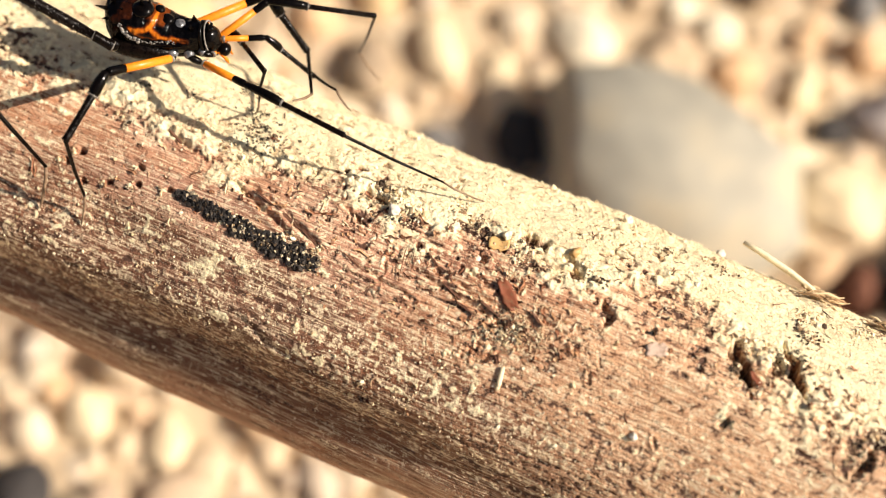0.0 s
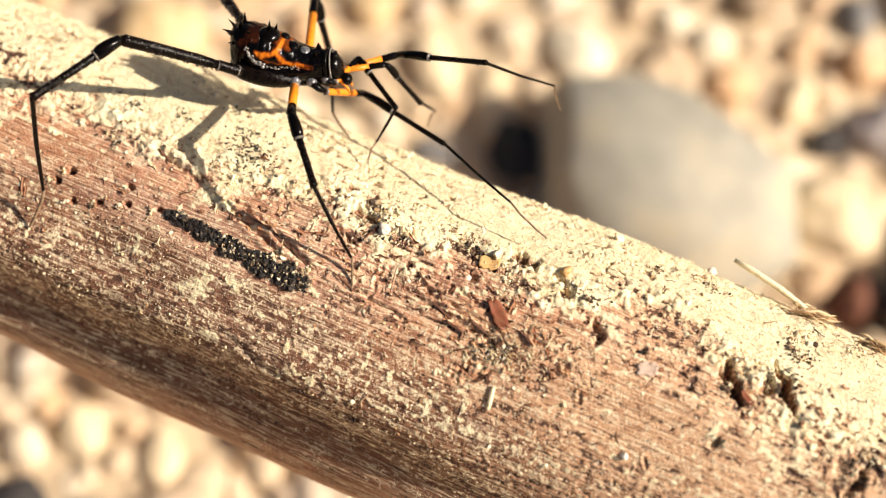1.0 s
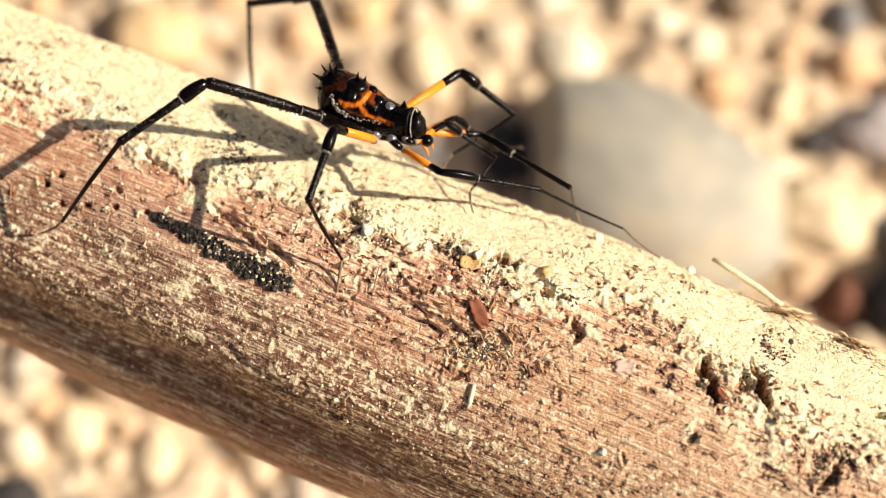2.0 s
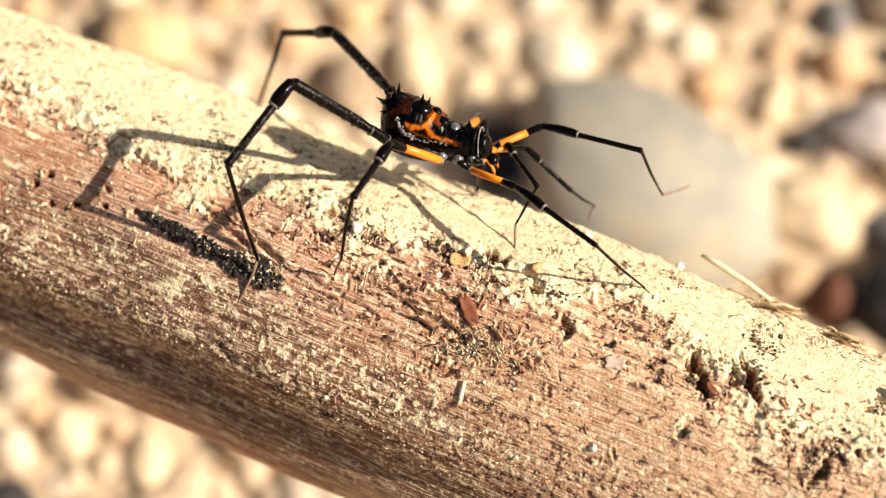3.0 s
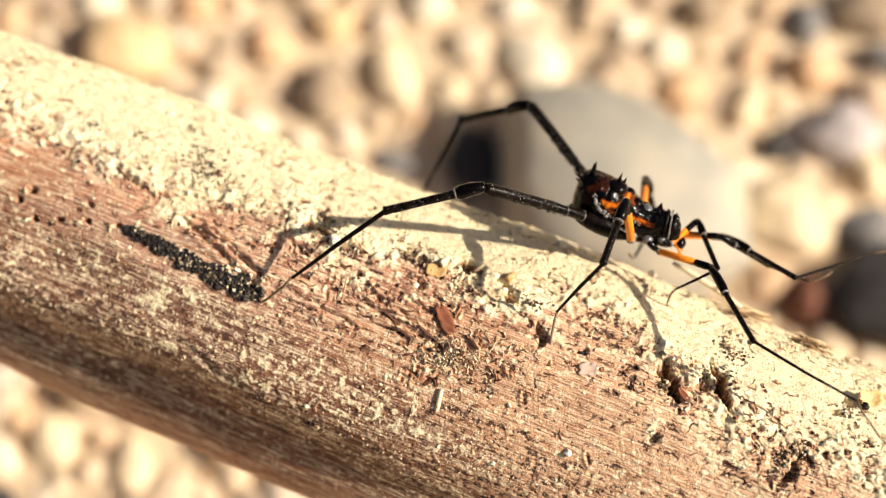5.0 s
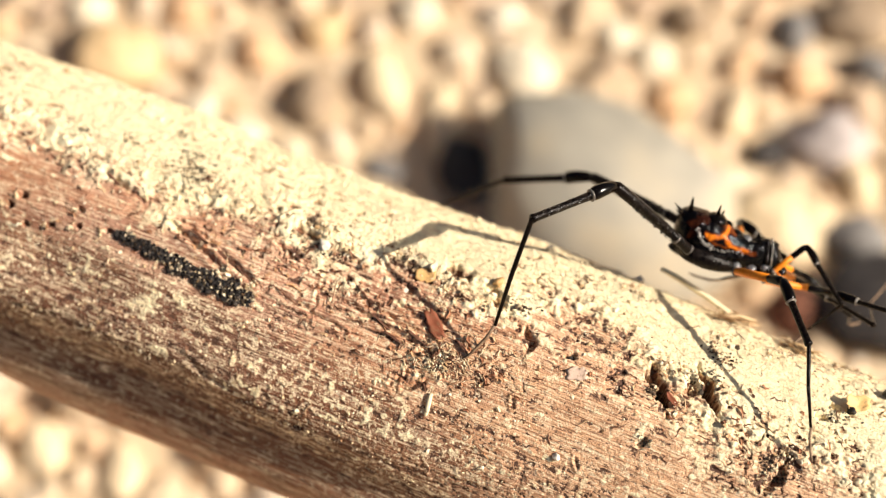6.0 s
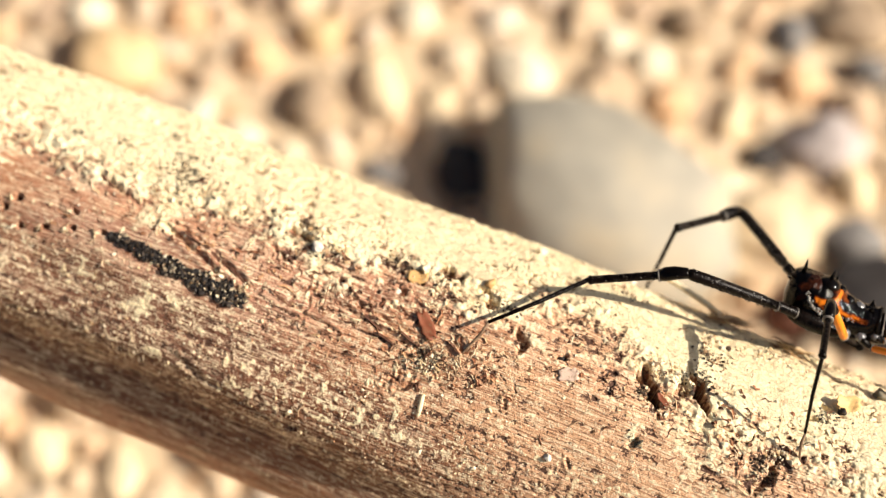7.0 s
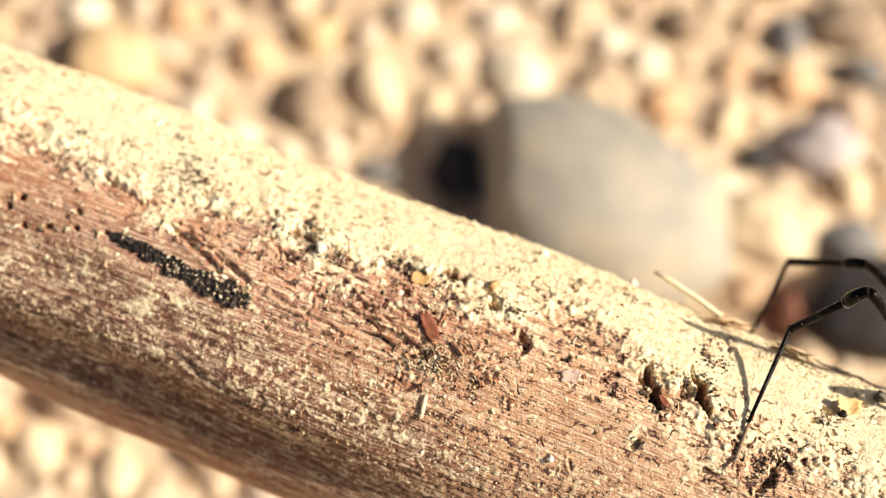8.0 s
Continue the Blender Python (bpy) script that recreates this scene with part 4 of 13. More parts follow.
def bark_scraps():
    """Small curled plates of bark and rind, tilted this way and that among the crumbs."""
    rng = np.random.default_rng(35)
    verts, faces, n = [], [], 0
    spots = [(rng.uniform(-0.017, 0.010), rng.normal(11, 8)) for _ in range(120)] + [(rng.normal(0.003, 0.003), rng.normal(13, 6)) for _ in range(50)]
    spots += [(rng.normal(-0.021, 0.004), rng.normal(10, 5)) for _ in range(40)] + [(rng.normal(0.028, 0.006), rng.normal(2, 6)) for _ in range(60)]
    spots += [(rng.uniform(-0.05, 0.045), rng.uniform(-12, 45)) for _ in range(80)]
    for s, phi in spots:
        length, width = (0.3 + rng.exponential(0.35)) * 0.001, rng.uniform(0.08, 0.36) * 0.001
        rot = (skin_frame(s, phi, rng.normal(-22, 38)) @ pose(0, 0, 0, rng.normal(0, 24), rng.normal(0, 9), 0)).to_3x3()
        origin = Vector(skin_point(s, phi, width * 0.25))
        curl, wave = rng.normal(0, 0.35), rng.uniform(0, 6)
        for k in range(5):
            u = k / 4 - 0.5
            half = width * (1 - 1.5 * u * u) * rng.uniform(0.7, 1.1) / 2
            for w in (-1, 0, 1):
                bend = curl * u * u * length + 0.25 * width * abs(w) + 0.08 * length * math.sin(u * 8 + wave)
                mid = origin + rot @ Vector((u * length, w * half + 0.12 * length * math.sin(u * 5 + wave), bend))
                verts += [mid, mid - rot @ Vector((0, 0, 0.00005))]
        for k in range(4):
            for w in range(2):
                a, b = n + k * 6 + w * 2, n + (k + 1) * 6 + w * 2
                faces += [(a, b, b + 2, a + 2), (a + 1, a + 3, b + 3, b + 1)]
            for w in (0, 2):
                a, b = n + k * 6 + w * 2, n + (k + 1) * 6 + w * 2
                faces.append((a, a + 1, b + 1, b))
        for k in (0, 4):
            for w in range(2):
                a = n + k * 6 + w * 2
                faces.append((a, a + 2, a + 3, a + 1))
        n += 30
    ob = from_arrays("bark_scraps", np.array([v[:] for v in verts]), np.array(faces), SCRAP, False)
    return tagged(ob, "curled red-brown and tan scraps of bark littering the branch", "bark scraps", kind="stuff")


def black_streak():
    rng = np.random.default_rng(41)
    places = []
    for _ in range(2300):
        k = rng.random() ** 0.8
        s = -0.0302 + 0.0150 * k
        mid = 19.0 + 4.2 * min(1.0, k * 1.3)
        width = (0.5 + 2.5 * k ** 0.8) * (1 - max(0.0, k - 0.86) * 5)
        phi = mid + rng.uniform(-1, 1) * width * (1 + 0.35 * math.sin(k * 31)) + rng.normal(0, 0.45)
        if noise.noise(Vector((s * 900, phi * 0.9, 6.0))) > -0.28:
            places.append((s, phi, rng.uniform(0.10, 0.36), 0.03))
    return heap("black_crust", places, CRUST, "crumbly black streak of crust along the branch", "crust", 42)


def grey_patch(rows, seed):
    rng = np.random.default_rng(seed)
    places = []
    for s0, p0, spread, count in rows:
        for _ in range(count):
            places.append((s0 + rng.normal(0, spread * 0.001), p0 + rng.normal(0, spread * 2.4), rng.uniform(0.07, 0.20), 0.02))
    return heap("lichen", places, MOSS, "patch of dark grey-green lichen on the dusty wood", "lichen", seed + 1)


def flake(name, s, phi, turn, size, thick, material, label, category, curl=0.15, seed=1, lift=0.1, tilt=0.0):
    """A thin uneven chip: size is length and width in mm; curl bends its ends up."""
    bm = bmesh.new()
    nx, ny = 9, 6
    rows = {}
    for up in (0, 1):
        for i in range(nx):
            for k in range(ny):
                u, w = i / (nx - 1) * 2 - 1, k / (ny - 1) * 2 - 1
                edge = (1 - 0.35 * abs(u) ** 2.5) * (1 + 0.55 * noise.noise(Vector((u * 2.6 + seed * 5, w * 0.8, 3))))
                x = u * size[0] / 2 * (1 + 0.3 * noise.noise(Vector((w * 2.2, seed * 3.7, 1))))
                y = w * size[1] / 2 * edge
                z = curl * size[0] * (u * u * 0.5 + 0.2 * w * w) + 0.14 * noise.noise(Vector((u * 2.5, w * 2.5, seed))) + up * thick
                rows[up, i, k] = bm.verts.new(Vector((x, y, z)) * MM)
    for up in (0, 1):
        for i in range(nx - 1):
            for k in range(ny - 1):
                q = (rows[up, i, k], rows[up, i + 1, k], rows[up, i + 1, k + 1], rows[up, i, k + 1])
                bm.faces.new(q if up else q[::-1]).smooth = True
    rim = [(i, 0) for i in range(nx)] + [(nx - 1, k) for k in range(1, ny)] + [(i, ny - 1) for i in range(nx - 2, -1, -1)] + [(0, k) for k in range(ny - 2, 0, -1)]
    for a, b in zip(rim, rim[1:] + rim[:1]):
        bm.faces.new((rows[0, *a], rows[0, *b], rows[1, *b], rows[1, *a]))
    ob = part(name, bm, material)
    m = skin_frame(s, phi, turn)
    m.translation = skin_point(s, phi, lift * 0.001)
    ob.matrix_world = m @ pose(0, 0, 0, tilt, 0, 0)
    return tagged(ob, label, category) if label else ob


def splinter(s, phi, turn, length, r, material, label, name="splinter", category="splinter", tilt=0.0, lift=0.1, bow=0.1):
    bm = tube(((-length / 2, r * 0.7), (-length * 0.3, r), (length * 0.1, r * 1.05), (length * 0.4, r * 0.8), (length / 2, r * 0.35)), 6, bow)
    for v in bm.verts:
        v.co.z *= 0.7
        v.co.y += 0.05 * MM * noise.noise(v.co * 900)
    ob = part(name, bm, material)
    m = skin_frame(s, phi, turn)
    m.translation = skin_point(s, phi, (lift + r * 0.6) * 0.001)
    ob.matrix_world = m @ pose(0, 0, 0, 0, tilt, 0)
    return tagged(ob, label, category)


def frayed(s, phi, turn, length, count, label, seed):
    """A bundle of torn bark fibres, some of them standing off."""
    rng = random.Random(seed)
    bm = bmesh.new()
    for k in range(count):
        n, r = length * rng.uniform(0.25, 0.8), rng.uniform(0.07, 0.20)
        x, y, z = rng.uniform(-0.5, 0.5) * length * 0.7, rng.gauss(0, 0.4), abs(rng.gauss(0, 0.4))
        q = Vector((1, rng.gauss(0, 0.22), rng.gauss(0.02, 0.16 if k % 3 else 0.5)))
        w1, w2 = rng.uniform(-0.2, 0.2), rng.uniform(0, 6)
        rings = []
        for i in range(7):
            u = i / 6 - 0.5
            c = Vector((x, y, z)) + q * (u * n) + Vector((0, w1 * math.sin(u * 7 + w2), 0.12 * math.sin(u * 9 + w2)))
            e = r * (1 - 0.8 * abs(2 * u) ** 2.5) * rng.uniform(0.75, 1.2)
            rings.append([bm.verts.new((c + Vector((0, e * math.cos(a * 1.2566), e * 0.7 * math.sin(a * 1.2566)))) * MM) for a in range(5)])
        for a, b in zip(rings, rings[1:]):
            for i in range(5):
                bm.faces.new((a[i], a[(i + 1) % 5], b[(i + 1) % 5], b[i])).smooth = True
        bm.faces.new(rings[0][::-1])
        bm.faces.new(rings[-1])
    ob = part("bark_shred", bm, HUSK)
    m = skin_frame(s, phi, turn)
    m.translation = skin_point(s, phi, 0.0002)
    ob.matrix_world = m
    return tagged(ob, label, "bark shred", kind="stuff")


def grit(s, phi, size, material, label, seed, category="grain"):
    ob = part("grain", lumpy(seed, Vector(size) * MM, 0.7, 3), material)
    m = skin_frame(s, phi, seed * 31)
    m.translation = skin_point(s, phi, size[2] * 0.0006)
    ob.matrix_world = m
    return tagged(ob, label, category, "grains on the branch")


dust_crumbs()
shreds()
bark_scraps()
black_streak()
heap("pale_grains", [(-0.0250 + 0.0102 * k / 89, 20.4 + 3.0 * k / 89 + 2.3 * math.sin(k * 5.3), 0.06 + 0.12 * abs(math.sin(k * 2.1)) ** 3, 0.26) for k in range(90)], CRUMB, "pale grains caught in the black crust", "grains", 44)
grey_patch(((-0.0302, -29, 0.5, 30), (-0.0275, -21, 1.1, 45), (-0.0255, -9, 1.3, 70), (-0.0262, -14, 1.2, 50), (-0.0340, -16, 0.5, 25), (-0.0385, -12, 0.5, 16)), 51)
grey_patch(((-0.0128, -5.5, 0.7, 50), (-0.0110, -2, 0.6, 30)), 53)
grey_patch(((0.0020, 19.5, 0.9, 70), (0.0035, 17.0, 0.6, 30)), 55)
grey_patch(((0.0268, -11.5, 0.6, 40), (0.0250, -8.5, 0.5, 30)), 57)
grey_patch(((0.0231, 18.4, 0.5, 35),), 59)
grey_patch(((0.0385, -16.0, 0.8, 45), (0.0352, 13.0, 0.7, 40)), 61)
# clods: s, phi, spread in mm, count, and 1 where the crumbs are dark
# the first four dark ones are added to blacken two deep pits like shade
CLUSTERS = ((-0.0414, 19.9, 0.3, 12, 0), (-0.0422, 24.4, 0.3, 12, 0), (-0.0399, 28.8, 0.3, 12, 0), (-0.0373, 25.6, 0.3, 12, 0), (-0.0351, 17.2, 0.3, 12, 0), (-0.0346, 22.8, 0.3, 12, 0), (-0.0317, 20.6, 0.3, 12, 0), (0.0225, -0.4, 0.75, 110, 1), (0.0222, 2.2, 0.5, 50, 1), (0.0268, -6.4, 0.75, 110, 1), (0.0273, -4.2, 0.5, 50, 1), (-0.0005, -50, 1.6, 70, 0), (0.0079, -42, 0.9, 25, 0), (0.0163, -40, 0.9, 25, 0), (-0.0150, -52, 1.3, 40, 0), (0.0380, -56, 1.2, 40, 0), (-0.0440, -45, 1.4, 40, 0), (-0.0117, -10.1, 1.3, 70, 0), (-0.0095, -4.8, 1.2, 70, 0), (-0.0132, -10.1, 1.0, 35, 1), (-0.0059, -14.2, 1.6, 60, 0), (-0.0034, -10.6, 1.2, 45, 1), (0.0010, -12.0, 1.0, 40, 1), (0.0012, -5.9, 1.3, 60, 0), (0.0074, -8.0, 1.6, 70, 1), (0.0058, -9.0, 1.3, 50, 0), (0.0022, 18.0, 1.2, 60, 1), (0.0036, 20.0, 1.4, 60, 0), (0.0221, -8.3, 1.1, 55, 0), (0.0241, 3.7, 1.0, 40, 0), (0.0246, -7.8, 1.2, 60, 0), (0.0266, -22.3, 1.5, 70, 1), (0.0260, -31.3, 1.4, 50, 0), (0.0313, -34.5, 1.6, 60, 0), (0.0333, -59.0, 1.4, 45, 1), (0.0342, 10.1, 1.0, 45, 1), (0.0352, 4.8, 1.2, 50, 0), (-0.0274, -13.5, 1.6, 60, 1), (-0.0270, -3.1, 1.4, 50, 0), (-0.0385, 0.8, 1.2, 40, 1), (-0.0160, 20.0, 0.9, 45, 0), (-0.0191, 18.4, 0.8, 40, 0), (0.0174, -35.9, 1.2, 30, 1), (0.0120, -32.5, 1.1, 30, 1))
for number, (s0, p0, spread, count, dark) in enumerate(CLUSTERS):
    rng = np.random.default_rng(200 + number)
    places = [(s0 + rng.normal(0, spread * 0.0006), p0 + rng.normal(0, spread * 1.7), min(0.30, 0.05 + rng.exponential(0.07)), rng.uniform(0, 0.12)) for _ in range(count)]
    if dark:
        heap("soil_and_shade_clod", places, SOIL_SHADE, "crumbly dark clod: soil on the branch, painted shade in the pits", "clod", 300 + number)
    else:
        heap("dust_clod", places, CRUMB, "crumbly clod of pale dust on the branch", "clod", 300 + number)
flake("bark_chip", 0.0015, 8.4, -42, (3.0, 1.2), 0.12, RED_BARK, "thin red-brown bark chip lying on the branch", "bark chip", 0.10, 3)
flake("bark_chip", 0.0241, 2.4, -35, (1.5, 0.6), 0.14, RED_BARK, "small orange-red bark chip beside a pit", "bark chip", 0.12, 5)
flake("pale_flake", 0.0154, 6.4, 20, (1.8, 1.3), 0.05, SKIN_FLAKE, "thin pale pinkish flake stuck to the wood", "flake", 0.03, 7, 0.06)
flake("leaf_fragment", 0.0397, -25.0, 30, (2.4, 1.5), 0.07, LEAF, "dry folded tan leaf fragment on the dust", "leaf", 0.35, 9, 0.3, 35)
flake("leaf_fragment", -0.0014, -7.6, 15, (1.9, 1.4), 0.14, AMBER, "amber-coloured scrap lying in the dust", "scrap", 0.16, 11, 0.15, 10)
for number, (s, phi, turn, length, width) in enumerate(((0.0005, 14.5, 25, 2.2, 0.25), (-0.0035, 13.5, 30, 2.8, 0.22), (-0.0015, 17.2, 22, 2.0, 0.2), (0.0048, 12.0, 40, 1.5, 0.25),
        (-0.0195, 13.0, 28, 3.2, 0.26), (-0.0170, 16.0, 32, 2.4, 0.24), (-0.0225, 10.0, 25, 2.0, 0.22), (-0.0060, 7.0, 40, 1.6, 0.2), (-0.0330, 2.0, 32, 1.8, 0.26))):
    ob = flake("bark_strip", s, phi, 8 - turn, (length, width), 0.2, DARK_BARK, "", "", 0.05, number + 20, 0.02)
    ob.parent = branch_thing
splinter(0.00385, 32.8, -84, 2.2, 0.22, STRAW, "straight pale wood splinter lying across the grain", lift=0.05, bow=0.0)
splinter(0.0223, -56.0, 0, 8.6, 0.46, STRAW, "pale dry twig standing off the branch's upper edge", "twig", "twig", 13, 1.0, 0.3)
frayed(0.0270, -51.0, 8, 5.5, 12, "frayed tan bark shred along the branch's upper edge", 3)
frayed(0.0258, -57.0, 42, 3.2, 11, "curled yellowish bark shred standing up beside a dry twig", 9)
frayed(0.0335, -47.0, -4, 4.5, 16, "tangled brown bark shred along the branch's upper edge", 5)
splinter(-0.0083, 12.0, -78, 3.4, 0.05, SHRED, "thin pale root fibre curving over the wood", "root_fibre", "fibre", 0, 0.1, 0.5)
splinter(-0.0125, 17.5, -19, 3.4, 0.06, SHRED, "thin root fibre lying beside the black crust", "root_fibre", "fibre", 0, 0.08, 0.3)
splinter(0.0252, -0.5, -14, 2.2, 0.10, DARK_BARK, "dark fibre lying across a pit", "root_fibre", "fibre", 0, 0.3, 0.2)
for number, (s, phi, size, material, text) in enumerate((
        (0.0051, -14.2, (0.55, 0.42, 0.4), AMBER, "rounded amber sand grain on the dust"), (-0.0113, -2.8, (0.62, 0.5, 0.4), CHALK, "rounded whitish stone grain in the dust"),
        (0.0164, 33.0, (0.36, 0.3, 0.25), CHALK, "small bright white grain on bare wood"), (0.0165, -58.0, (0.42, 0.4, 0.4), CHALK, "small white grain beside the twig"),
        (0.0425, -36.0, (0.8, 0.7, 0.6), MOSS, "greyish-brown stone grain on the dust"), (0.0076, -44.0, (0.5, 0.4, 0.4), STRAW, "pale grain on the branch's upper edge"),
        (-0.0010, -10.5, (0.45, 0.4, 0.35), STRAW, "pale grain beside an amber scrap"), (-0.0024, 0.9, (0.32, 0.28, 0.25), CHALK, "small whitish grain beside a dark hole"),
        (0.0395, -21.0, (0.5, 0.4, 0.35), CRUST, "small black grain on the dust"), (0.0142, 1.2, (0.34, 0.3, 0.22), CRUST, "small black grain on the dust"))):
    grit(s, phi, size, material, text, number + 3)

LEG_4 = (11.54, 2.67, 6.68, 10.65, 4.76)
LEG_3 = (7.88, 2.34, 4.73, 7.42, 3.21)
LEG_2 = (5.99, 3.70, 6.54, 10.07, 4.63)
LEG_1 = (4.02, 1.95, 4.57, 4.33, 2.43)
bug, legs = harvestman()


def j(x, y, z, rx, ry, rz):
    """A joint's pose from hundredths of a millimetre and degrees."""
    return pose(x * 1e-5, y * 1e-5, z * 1e-5, rx, ry, rz)


